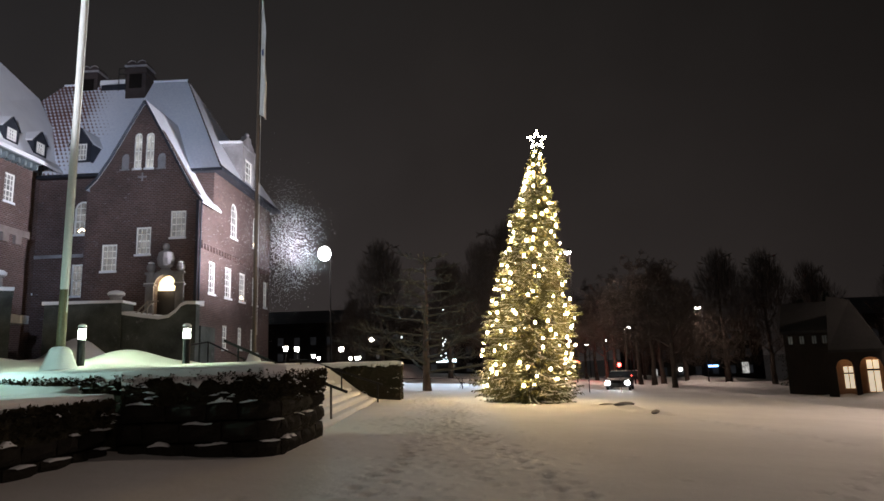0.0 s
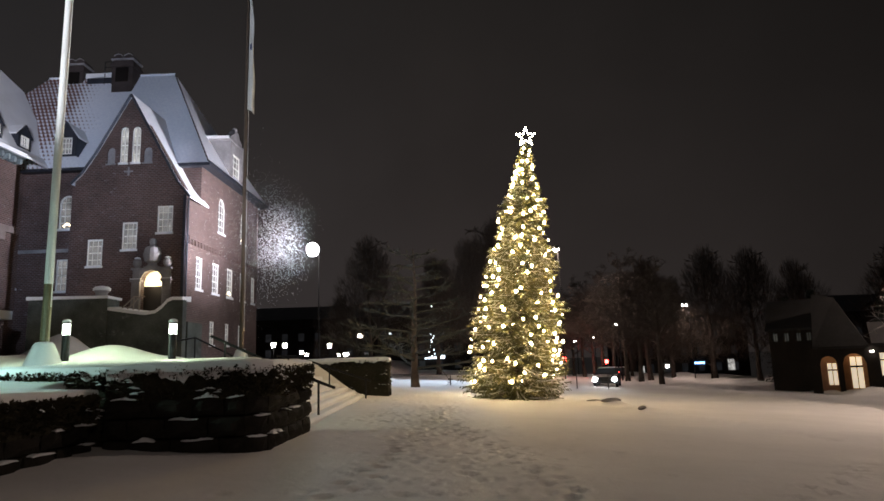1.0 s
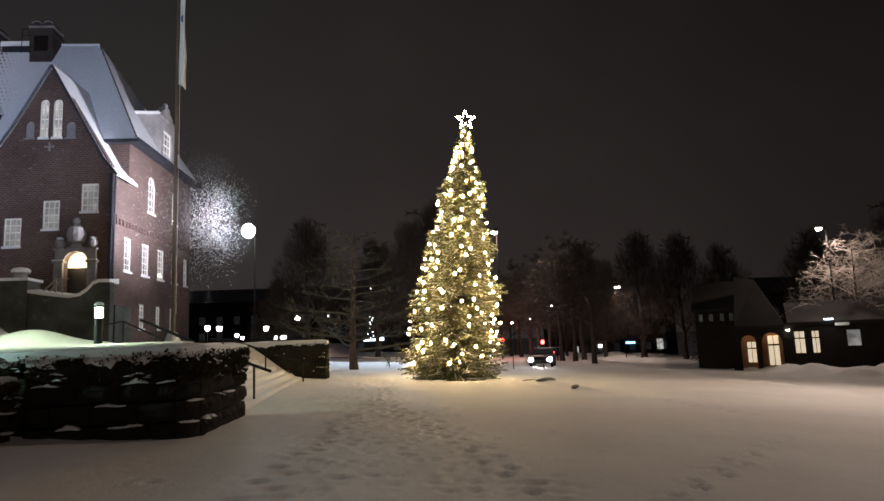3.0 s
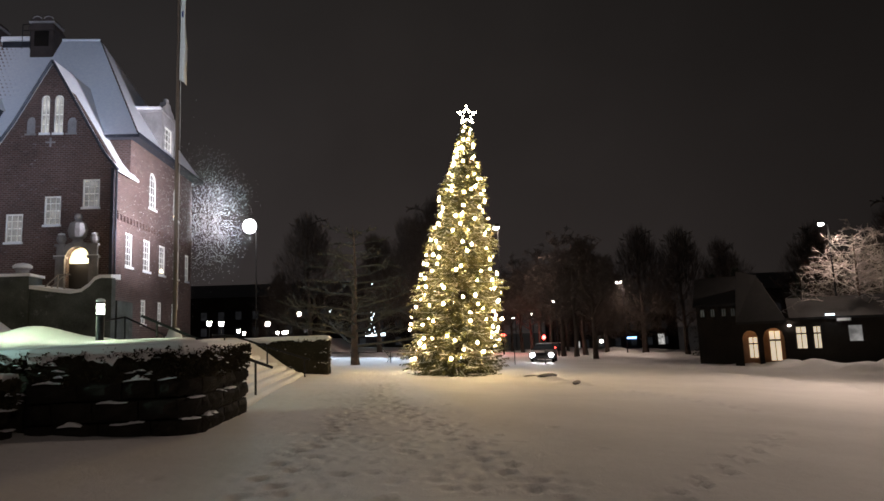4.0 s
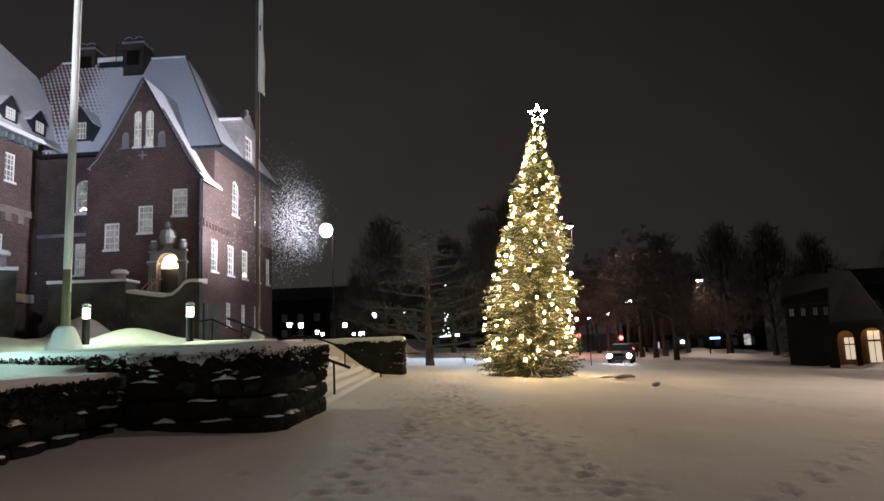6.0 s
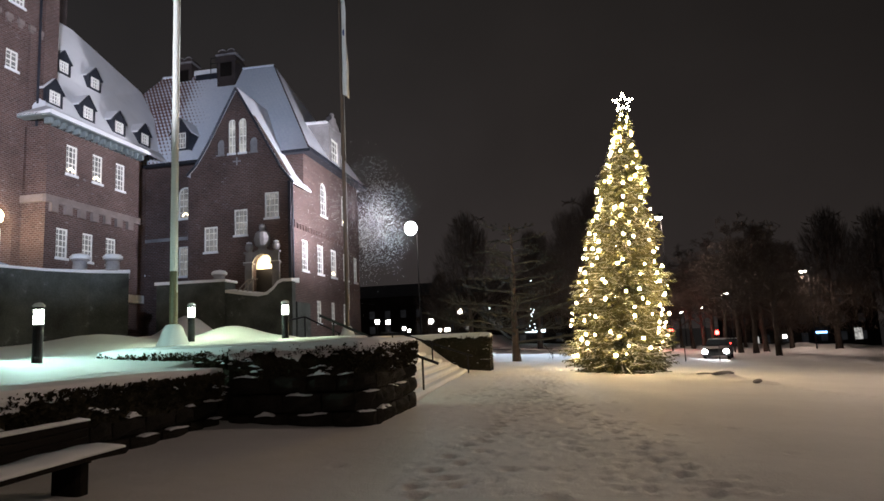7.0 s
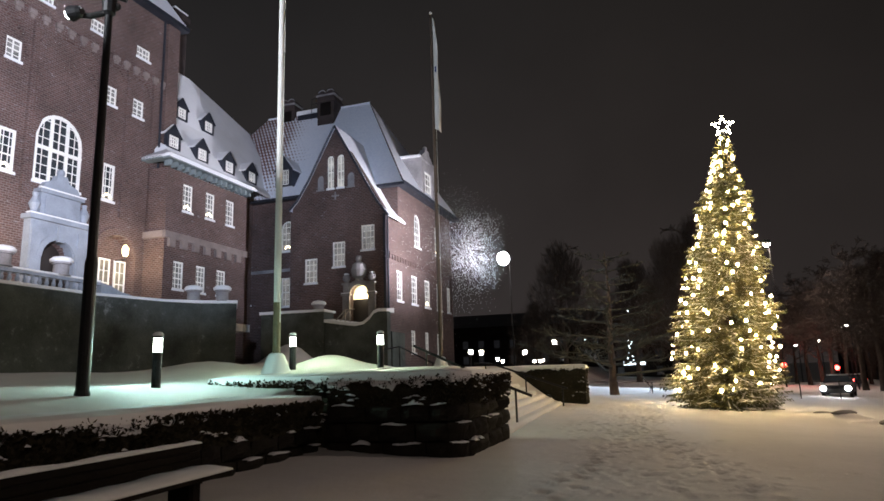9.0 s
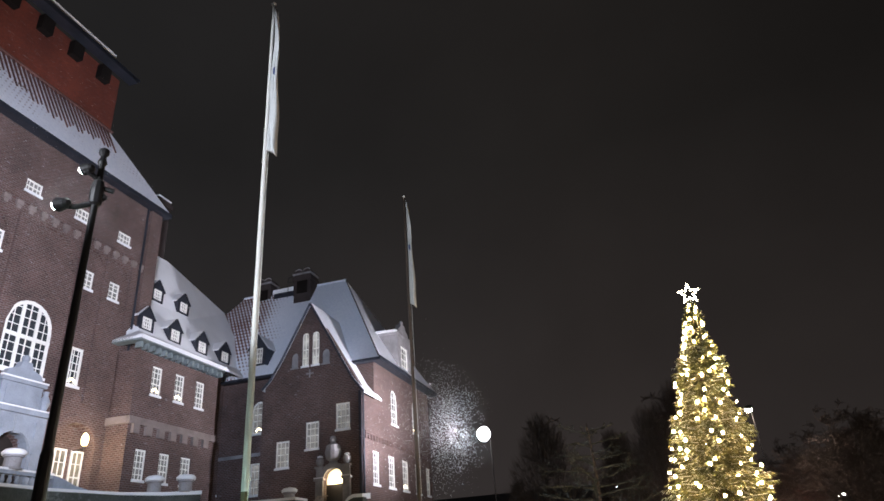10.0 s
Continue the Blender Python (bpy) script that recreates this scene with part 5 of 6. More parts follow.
# ---- bollard lamps ----
def bollard(x, y, z, h, tint, power):
    t = thing("bollard_lamp", (x, y, z), 0, "black bollard lamp with a glowing louvred head in snow", "lamp", "bollard lamps")
    b = bmesh.new()
    lathe(b, (0, 0, -0.3), [(0.085, 0), (0.085, h * 0.62 + 0.3), (0.095, h * 0.63 + 0.3), (0.095, h * 0.66 + 0.3)], 14)
    part("post", b, BLACK, t)
    b = bmesh.new()
    lathe(b, (0, 0, h * 0.66), [(0.078, 0), (0.082, h * 0.12), (0.078, h * 0.26)], 14)
    part("diffuser", b, G_BOLLARD, t, "bright opal diffuser").visible_shadow = False
    for k in (0.08, 0.17):
        b = bmesh.new()
        tube(b, [(0.1 * math.cos(i * math.pi / 8), 0.1 * math.sin(i * math.pi / 8), h * (0.66 + k)) for i in range(17)], 0.01, 5, False)
        part("louvre", b, BLACK, t)
    b = bmesh.new()
    lathe(b, (0, 0, h * 0.92), [(0.11, 0), (0.105, 0.03), (0.04, 0.05)], 14)
    part("cap", b, BLACK, t)
    b = bmesh.new()
    lathe(b, (0, 0, h * 0.92 + 0.045), [(0.1, 0), (0.1, 0.03), (0.06, 0.07), (0.01, 0.08)], 12)
    part("snow_cap", b, SNOW_CAP, t, smooth=True)
    lamp("bollard_light", "POINT", (x, y, z + h * 0.8), power, tint, 0.12)


for x, y, zt, tint, power in ((-8.39, 15.2, 2.76, (0.74, 1.0, 0.66), 190), (-5.94, 15.2, 2.69, (0.78, 1.0, 0.68), 190), (-8.47, 10.2, 2.53, (0.58, 1.0, 0.88), 280)):
    base = gz(x, y)
    bollard(x, y, base, zt - base, tint, power)

# ---- flagpoles ----
def flagpole(x, y, base, top, group_label, upper, lower):
    t = thing("flagpole", (x, y, base), 0, group_label, "flagpole", "flagpoles")
    h = top - base
    b = bmesh.new()
    # On the white pole this length carries bollard light as an olive colour.
    tube(b, [(0, 0, -0.5), (0, 0, h * 0.1)], [0.095, 0.09], 16)
    part("lower_mast", b, lower, t, "lower mast, olive on the white pole for bollard light")
    b = bmesh.new()
    tube(b, [(0, 0, h * 0.1), (0, 0, h * 0.6), (0, 0, h)], [0.088, 0.066, 0.035], 16)
    part("mast", b, upper, t)
    b = bmesh.new()
    ball(b, (0, 0, h + 0.06), 0.08)
    part("finial", b, POLE, t)
    b = bmesh.new()
    rows_, cols_ = 26, 6
    grid = []
    for i in range(rows_):
        f = i / (rows_ - 1)
        zz = h - 0.2 - f * 5.7
        wid = 0.08 + 0.17 * math.sin(math.pi * min(1, f * 1.15)) * (0.6 + 0.4 * math.sin(f * 9)) + 0.16 * f
        grid.append([b.verts.new((0.08 + wid * j / (cols_ - 1), 0.11 * math.sin(j * 2.1 + f * 4), zz - 0.25 * (j / cols_) ** 2)) for j in range(cols_)])
    for r0_, r1_ in zip(grid, grid[1:]):
        for j in range(cols_ - 1):
            b.faces.new((r0_[j], r0_[j + 1], r1_[j + 1], r1_[j]))
    fl = part("flag", b, CLOTH, t, "limp wet flag hanging down the mast", smooth=True)
    sol = fl.modifiers.new("thickness", "SOLIDIFY")
    sol.thickness = 0.02
    b = bmesh.new()
    lathe(b, (0.14, 0, h - 3.1), [(0.02, 0), (0.07, 0.1), (0.06, 0.35), (0.02, 0.5)], 8)
    part("flag_fold", b, BLUE_CLOTH, t, "dark blue fold of the flag")
    b = bmesh.new()
    tube(b, [(0.14, -0.1, 1.2), (0.12, 0, h - 0.3)], 0.008, 4)
    part("halyard", b, POLE, t)
    b = bmesh.new()
    lathe(b, (0, 0, -0.4), [(0.62, 0), (0.42, 0.3), (0.29, 0.58), (0.21, 0.80), (0.16, 0.86), (0.05, 0.88)], 9)
    for v in b.verts:
        v.co.x *= 1 + 0.12 * noise.noise(v.co * 3)
        v.co.y *= 1 + 0.12 * noise.noise(v.co * 3 + Vector((5, 0, 0)))
    part("snow_collar", b, SNOW, t, "cone of packed snow round the foot", smooth=True)


flagpole(-8.17, 14.0, gz(-8.17, 14.0), 18.8, "white flagpole with a limp flag, foot in packed snow", POLE, BOLLARD_LIT_POLE)
flagpole(-7.87, 27.4, gz(-7.87, 27.4), 18.75, "dark flagpole with a limp flag by the stairs", DARK_POLE, DARK_POLE)

# ---- floodlight mast ----
mast = thing("floodlight_mast", (-8.14, 8.16, 1.45), 0, "black iron mast with three floodlights aimed at the facade", "lamp post")
b = bmesh.new()
lathe(b, (0, 0, -0.4), [(0.115, 0), (0.115, 0.45), (0.10, 0.5), (0.095, 2.5), (0.075, 2.6), (0.055, 7.75)], 16)
part("mast", b, BLACK, mast)
b = bmesh.new()
lathe(b, (0, 0, 7.32), [(0.06, 0), (0.085, 0.06), (0.06, 0.14), (0.05, 0.2), (0.09, 0.26), (0.09, 0.34), (0.04, 0.38)], 12)
part("finial", b, BLACK, mast)
for pts_, r in (([(-0.42, -0.28, 6.40), (-0.22, -0.16, 6.40), (0.0, 0.0, 6.52)], 0.055), ([(0, 0, 7.0), (-0.10, -0.20, 7.1)], 0.045), ([(0, 0, 6.85), (0.22, 0.16, 6.80)], 0.05)):
    b = bmesh.new()
    tube(b, pts_, r, 8)
    part("arm", b, BLACK, mast)
b = bmesh.new()
lathe(b, (0, 0, 6.45), [(0.06, 0), (0.11, 0.05), (0.12, 0.32), (0.10, 0.5), (0.06, 0.55)], 10)
part("collar", b, BLACK, mast)
for x, y, z, s in ((-0.42, -0.28, 6.44, 1.0), (-0.10, -0.20, 7.16, 0.85), (0.06, 0.08, 6.66, 0.6)):
    b = bmesh.new()
    lathe(b, (0, 0, -0.16), [(0.05, 0), (0.10, 0.05), (0.125, 0.22), (0.135, 0.26)], 14)
    hd = part("floodlight_head", b, BLACK, mast)
    hd.matrix_local = Matrix.Translation((x, y, z)) @ Vector((-0.95, 0.18, 0.12)).to_track_quat("Z", "Y").to_matrix().to_4x4() @ Matrix.Scale(s, 4)
    b = bmesh.new()
    lathe(b, (0, 0, 0.09), [(0.120, 0), (0.118, 0.04), (0.09, 0.09), (0.03, 0.12)], 14)
    part("lens", b, G_WHITE, hd, "dazzling white lens")

# ---- park bench ----
bench = thing("park_bench", (-4.62, 4.6, 0.22), 0, "dark wooden park bench with snow on seat and back", "bench")
for y in (-1.55, 1.6):
    b = bmesh.new()
    box(b, -0.28, 0.04, y - 0.09, y + 0.09, -0.25, 0.36, 0.03)
    part("leg", b, DARK_WOOD, bench, "solid dark pedestal leg")
for i in range(4):
    b = bmesh.new()
    box(b, -0.22 + i * 0.125, -0.11 + i * 0.125, -2.2, 1.9, 0.37, 0.42, 0.008)
    part("seat_slat", b, DARK_WOOD, bench)
for i in range(3):
    b = bmesh.new()
    box(b, -0.36 - i * 0.02, -0.31 - i * 0.02, -2.15, 2.15, 0.43 + i * 0.085, 0.51 + i * 0.085, 0.008)
    part("back_slat", b, DARK_WOOD, bench)
for y in (-1.5, 1.3):
    b = bmesh.new()
    solid(b, [(-0.37, y - 0.04, 0.3), (-0.30, y - 0.04, 0.3), (-0.36, y - 0.04, 0.68), (-0.42, y - 0.04, 0.68)], [(-0.37, y + 0.04, 0.3), (-0.30, y + 0.04, 0.3), (-0.36, y + 0.04, 0.68), (-0.42, y + 0.04, 0.68)])
    part("back_post", b, DARK_WOOD, bench)


def snow_bar(x0, x1, y0, y1, z, h, seed):
    b = bmesh.new()
    n = 34
    ra = []
    for i in range(n + 1):
        y = y0 + (y1 - y0) * i / n
        k = h * (0.75 + 0.5 * noise.noise(Vector((seed, y * 2.0, 0)))) * (1 if 0 < i < n else 0.4)
        ra.append([b.verts.new(p) for p in ((x0, y, z), (x0 + 0.01, y, z + k * 0.7), ((x0 + x1) / 2, y, z + k), (x1 - 0.01, y, z + k * 0.7), (x1, y, z))])
    for r, s in zip(ra, ra[1:]):
        for j in range(5):
            b.faces.new((r[j], r[(j + 1) % 5], s[(j + 1) % 5], s[j]))
    b.faces.new(ra[0])
    b.faces.new(ra[-1])
    return b


part("seat_snow", snow_bar(-0.2, 0.28, -2.2, 1.92, 0.42, 0.08, 1.0), SNOW_CAP, bench, smooth=True)
part("back_snow", snow_bar(-0.43, -0.32, -2.15, 2.17, 0.68, 0.06, 4.0), SNOW_CAP, bench, smooth=True)

# ---- the lit spruce ----
def needle_material(name, green, frost_share):
    m, n, l, p = mat_base(name)
    g = n.new("ShaderNodeNewGeometry")
    co = n.new("ShaderNodeTexCoord").outputs["Object"]
    k = noise_node(n, l, co, 0.9, 4)
    f = mix_node(n, l, 0.5, g.outputs["Random Per Island"], k.outputs[0])
    r = ramp_node(n, l, f.outputs[0], [(0.25, tuple(v * 0.6 for v in green)), (1 - frost_share, green), (min(0.99, 1.08 - frost_share), (0.62, 0.62, 0.60))])
    l.new(r.outputs[0], p.inputs["Base Color"])
    p.inputs["Roughness"].default_value = 0.6
    return m


NEEDLE = needle_material("spruce_needles", (0.12, 0.115, 0.036), 0.34)
DARK_NEEDLE = needle_material("dark_spruce_needles", (0.03, 0.035, 0.022), 0.2)


def spruce_profile(f):
    """Share of the widest reach at a share f of the height."""
    return float(np.interp(f, [0, 0.05, 0.29, 0.42, 0.52, 0.60, 0.73, 0.84, 0.94, 1.0], [1.12, 1.06, 0.95, 0.82, 0.70, 0.60, 0.47, 0.29, 0.12, 0.03]))


def spruce_crown(height, base_r, foot, rnd, boughs=11, step=0.17, twigs=13, lean=(0.0, 0.0), width=0.018, snow=None):
    """Drooping boughs with needle sprays, all round the stem; snow collects strips lying on the boughs."""
    v, f = [], []
    z = foot
    while z < height - 0.15:
        k = 1 - (z - foot) / (height - foot)
        reach = base_r * spruce_profile(1 - k) * (0.95 + 0.10 * math.sin(z * 2.3)) + 0.06
        for i in range(max(6, int(boughs * (0.40 + 0.60 * k)))):
            ang = rnd.random() * 2 * math.pi
            L = reach * rnd.uniform(0.78, 1.14)
            dx, dy = math.cos(ang), math.sin(ang)
            rise = rnd.uniform(-0.42, -0.12) if k > 0.12 else rnd.uniform(0.1, 0.8)
            z0 = z + rnd.uniform(-0.1, 0.1) + 0.22 * L
            cx, cy = lean[0] * z0 / height, lean[1] * z0 / height
            n = max(7, int(twigs * (0.3 + 0.7 * L / base_r)))
            spine = []
            for j in range(n):
                s = 0.20 + 0.80 * (j + rnd.random() * 0.6) / n
                px, py = cx + dx * L * s, cy + dy * L * s
                pz = max(0.02, z0 + L * (rise * s + 0.16 * s * s))
                spine.append((px, py, pz))
                spread = 0.36 * (1.15 - s) * min(1.0, L) + 0.09
                for side in (-1, 1):
                    for _k in range(2):
                        a2 = ang + side * rnd.uniform(0.35, 1.2)
                        tl = spread * rnd.uniform(0.6, 1.25)
                        ex, ey = px + math.cos(a2) * tl, py + math.sin(a2) * tl
                        ez = max(0.01, pz - rnd.uniform(0.05, 0.95) * tl)
                        w = width * rnd.uniform(0.7, 1.4)
                        ox, oy = -math.sin(a2) * w, math.cos(a2) * w
                        mx, my, mz = (px + ex) / 2, (py + ey) / 2, (pz + ez) / 2
                        q = len(v)
                        if rnd.random() < 0.6:
                            v += [(px, py, pz), (mx + ox, my + oy, mz - w), (ex, ey, ez), (mx - ox, my - oy, mz + w)]
                        else:
                            v += [(px, py, pz), (mx, my, mz + w), (ex, ey, ez), (mx, my, mz - w * 1.8)]
                        f.append((q, q + 1, q + 2, q + 3))
            if snow is not None and L > 0.4 and rnd.random() < 0.55:
                sv, sf = snow
                run = spine[n // 3:]
                for (xa, ya, za), (xb, yb, zb) in zip(run, run[1:]):
                    w = rnd.uniform(0.012, 0.032)
                    q = len(sv)
                    sv += [(xa - dy * w, ya + dx * w, za + 0.012), (xa + dy * w, ya - dx * w, za + 0.012), (xb + dy * w, yb - dx * w, zb + 0.012), (xb - dy * w, yb + dx * w, zb + 0.012),
                           ((xa + xb) / 2, (ya + yb) / 2, (za + zb) / 2 + 0.035)]
                    sf += [(q, q + 1, q + 4), (q + 1, q + 2, q + 4), (q + 2, q + 3, q + 4), (q + 3, q, q + 4)]
        z += step * (0.65 + 0.5 * k)
    return v, f


TX, TY = 3.8, 30.1
tree_z = gz(TX, TY)
TREE_H = 12.0
LEAN = (1.15, 0.0)
xmas = thing("christmas_tree", (TX, TY, tree_z), 0, "tall snowy spruce hung with warm white lights and a star", "tree")
rnd = random.Random(11)
b = bmesh.new()
tube(b, [(0, 0, -0.2), (LEAN[0] * 0.5, 0, TREE_H * 0.5), (LEAN[0], 0, TREE_H - 0.1)], [0.2, 0.13, 0.03], 10)
part("trunk", b, BARK, xmas)
snow_v, snow_f = [], []
v, f = spruce_crown(TREE_H, 2.2, -0.38, rnd, 21, 0.13, 18, LEAN, 0.017, (snow_v, snow_f))
raw("crown", v, f, NEEDLE, xmas, "dense snowy spruce boughs")
raw("bough_snow", snow_v, snow_f, SNOW_CAP, xmas, "thin snow lying along the boughs")["kind"] = "stuff"
bulb = bmesh.new()
ball(bulb, (0, 0, 0), 0.056, 1.15, 8)
bulb_ob = part("light_bulb", bulb, G_BULB, xmas)
N_BULB = 215
for i in range(N_BULB):
    z = 0.75 + (TREE_H - 1.0) * (i / N_BULB) ** 1.1
    r = 2.2 * spruce_profile(z / TREE_H) * rnd.uniform(0.76, 0.98) + 0.05
    ang = i * 2.399963 + rnd.uniform(-0.5, 0.5)
    o = bulb_ob if i == 0 else bulb_ob.copy()
    if i:
        scene.collection.objects.link(o)
    o.location = (LEAN[0] * z / TREE_H + r * math.cos(ang), r * math.sin(ang), z + rnd.uniform(-0.2, 0.2))
    o.scale = (rnd.uniform(0.7, 1.15),) * 3
b = bmesh.new()
sc = Vector((LEAN[0] + 0.02, -0.05, TREE_H + 0.42))
pts = [sc + Vector((math.sin(math.pi * i / 5) * (0.46 if i % 2 == 0 else 0.2), 0, math.cos(math.pi * i / 5) * (0.46 if i % 2 == 0 else 0.2))) for i in range(10)]
tube(b, pts + [pts[0]], 0.022, 6)
tube(b, [sc - Vector((0, 0, 0.8)), sc - Vector((0, 0, 0.2))], 0.02, 6)
star = part("star", b, POLE, xmas, "star frame on the tree top")
for p_ in pts + [pts[i].lerp(pts[(i + 1) % 10], 0.5) for i in range(10)]:
    b = bmesh.new()
    ball(b, p_, 0.046, 1, 8)
    part("star_bulb", b, G_STAR, star)

# ---- bare trees ----
def grow(rnd, start, direction, length, radius, depth, out, droop=0.0, kids=(3, 5), spread=0.75, shrink=0.62):
    """Tapering limbs that split again and again; out collects (path, radii, depth)."""
    n = 4
    p, d = Vector(start), Vector(direction).normalized()
    path, radii = [p.copy()], [radius]
    for i in range(n):
        d = (d + Vector((rnd.gauss(0, 0.13), rnd.gauss(0, 0.13), rnd.gauss(0, 0.08) - droop))).normalized()
        p = p + d * length / n
        path.append(p.copy())
        radii.append(radius * (1 - 0.72 * (i + 1) / n))
    out.append((path, radii, depth))
    if depth == 0:
        return
    for _ in range(rnd.randint(*kids)):
        t = rnd.uniform(0.3, 1.0)
        i = min(n - 1, int(t * n))
        q = path[i].lerp(path[i + 1], t * n - i)
        side = Vector((rnd.gauss(0, 1), rnd.gauss(0, 1), rnd.gauss(0.15, 0.6))).normalized()
        grow(rnd, q, d * (1 - spread) + side * spread, length * shrink * rnd.uniform(0.7, 1.15), max(0.006, radius * 0.5), depth - 1, out, droop, kids, spread, shrink)


def limbs_mesh(out, lo, hi, least=0.0):
    bm = bmesh.new()
    for path, radii, depth in out:
        if lo <= depth <= hi:
            tube(bm, path, [max(r, least) for r in radii], 7 if depth >= 2 else 3, False)
    return bm


def bare_tree(name, seed, height, trunk_r, label, levels=4, kids=(3, 5), least=0.012, twig_mat=None, first=0.3, spread=0.75, droop=0.0, limbs=16, limb_len=0.42, rise=0.5, group="bare trees", limb_mat=None, shrink=0.62):
    rnd = random.Random(seed)
    t = thing(name, (0, 0, 0), 0, label, "tree", group)
    stem = []
    p = Vector((0, 0, -0.3))
    path, radii = [p.copy()], [trunk_r * 1.25]
    for i in range(8):
        p = p + Vector((rnd.gauss(0, 0.04) * height / 8, rnd.gauss(0, 0.04) * height / 8, height / 8))
        path.append(p.copy())
        radii.append(trunk_r * (1 - 0.88 * (i + 1) / 8))
    b = bmesh.new()
    tube(b, path, radii, 10)
    part("trunk", b, DARK_BARK if limb_mat is DARK_BARK else BARK, t)
    out = []
    for i in range(limbs):
        f = first + (0.97 - first) * (i + rnd.random()) / limbs
        j = min(7, int(f * 8))
        q = path[j].lerp(path[j + 1], f * 8 - j)
        ang = i * 2.4 + rnd.uniform(-0.5, 0.5)
        grow(rnd, q, (math.cos(ang), math.sin(ang), rise * rnd.uniform(0.3, 1.6)), height * limb_len * (1.12 - 0.8 * (f - first) / (1 - first)) * rnd.uniform(0.8, 1.1), trunk_r * 0.38 * (1.1 - 0.7 * f), levels - 1, out, droop, kids, spread, shrink)
    b = limbs_mesh(out, 2, 9, least)
    part("limb", b, limb_mat or BARK, t) if b.verts else b.free()
    part("crown", limbs_mesh(out, 0, 1, least), twig_mat or TWIG, t, "fine bare twigs")
    return t


larch = bare_tree("larch_tree", 5, 9.0, 0.26, "bare larch with long level boughs dusted with snow", 3, (7, 11), 0.014, TWIG, 0.16, 0.45, -0.012, 40, 0.48, 0.10, limb_mat=TWIG, shrink=0.26)
larch.matrix_world = pose(-0.95, 41.0, gz(-0.95, 41.0))
lit_tree = bare_tree("street_tree", 21, 10.8, 0.2, "snowy bare tree lit by the street lamp", 4, (3, 5), 0.013, FROST_TWIG, 0.40, 0.6, 0.04, 22, 0.38, 0.5, limb_mat=FROST_TWIG)
lit_tree.matrix_world = pose(38.6, 47.3, -2.1)
copy_thing(lit_tree, pose(42.8, 49.6, -2.3, 0, 0, 130) @ Matrix.Diagonal((0.95, 0.95, 0.9, 1)))
row = bare_tree("avenue_tree", 33, 10.5, 0.24, "bare dark avenue tree standing in snow", 4, (3, 5), 0.022, DARK_BARK, 0.3, 0.7, 0.0, 17, 0.36, 0.7, "avenue trees", limb_mat=DARK_BARK)
row.matrix_world = pose(20.6, 58.3, -1.15)
row2 = bare_tree("avenue_tree", 35, 12.5, 0.26, "bare dark avenue tree standing in snow", 4, (3, 5), 0.022, DARK_BARK, 0.28, 0.7, 0.0, 18, 0.33, 0.9, "avenue trees", limb_mat=DARK_BARK)
row2.matrix_world = pose(21.2, 65.8, -1.2, 0, 0, 50)
for i, (x, y) in enumerate(((20.5, 68.0), (21.0, 74.8), (20.4, 77.5), (20.2, 80.5), (20.5, 87.0), (20.4, 93.0), (20.4, 101.0), (20.4, 110.0), (29.0, 82.0), (28.4, 92.0))):
    copy_thing(row if i % 2 else row2, pose(x, y, -0.055 * x - 0.05, 0, 0, 77 * i))
# dark park trees behind: a fine haze of twigs round their limbs
def hazy_tree(seed, height, half, label):
    r_ = random.Random(seed)
    t = bare_tree("park_tree", seed, height, 0.28, label, 3, (3, 5), 0.03, DARK_BARK, 0.2, 0.6, 0.0, 16, 0.26, 1.0, "park trees", limb_mat=DARK_BARK)
    v, f = [], []
    lobes = [(0.75 * half * math.cos(i * 2.4) * (1 - 0.075 * i), 0.75 * half * math.sin(i * 2.4) * (1 - 0.075 * i), height * (0.30 + 0.056 * i) * r_.uniform(0.92, 1.06), half * (0.62 - 0.034 * i)) for i in range(12)]
    for _ in range(11000):
        x, y, z, rr = r_.choice(lobes)
        p = Vector((r_.gauss(0, 1), r_.gauss(0, 1), r_.gauss(0, 1))).normalized() * rr * r_.random() ** 0.4
        p = Vector((x, y, z)) + Vector((p.x, p.y, p.z * 1.25))
        if p.z < 1.8:
            continue
        d = Vector((p.x - x * 0.3, p.y - y * 0.3, 0.9 * half + r_.gauss(0, 0.8))).normalized() * r_.uniform(0.5, 1.1)
        s_ = d.cross(Vector((r_.gauss(0, 1), r_.gauss(0, 1), 0.2))).normalized() * r_.uniform(0.008, 0.022)
        q = len(v)
        v += [p - s_, p + s_, p + d]
        f.append((q, q + 1, q + 2))
    raw("twig_haze", v, f, DARK_BARK, t, "haze of fine bare twigs")
    return t


park = [hazy_tree(61, 14.0, 4.6, "large dark bare park tree in the night"), hazy_tree(64, 12.5, 3.4, "slender dark bare park tree in the night")]
park[0].matrix_world = pose(38.0, 87.0, -2.2) @ Matrix.Diagonal((1.25, 1.25, 1.25, 1))
park[1].matrix_world = pose(25.6, 76.0, -1.5) @ Matrix.Diagonal((1.1, 1.1, 1.1, 1))
for i, (x, y, s) in enumerate(((43.0, 85.0, 0.98), (33.5, 90.0, 1.0), (46.5, 80.0, 0.85), (50.0, 66.0, 0.95), (55.0, 60.0, 1.0), (30.0, 96.0, 1.1), (53.0, 72.0, 0.9), (62.0, 62.0, 1.0),
                               (-6.5, 72.0, 0.86), (1.0, 78.0, 1.0), (4.5, 68.0, 0.8), (-11.0, 82.0, 0.7), (8.0, 82.0, 1.1), (13.5, 84.0, 1.05))):
    copy_thing(park[i % 2], pose(x, y, -0.055 * max(x, -5) - 0.1, 0, 0, 51 * i) @ Matrix.Diagonal((s, s, s, 1)))
fir = thing("fir_tree", (47.0, 66.0, -2.6), 0, "dark snowless fir behind the low building", "tree", "dark firs")
rnd2 = random.Random(5)
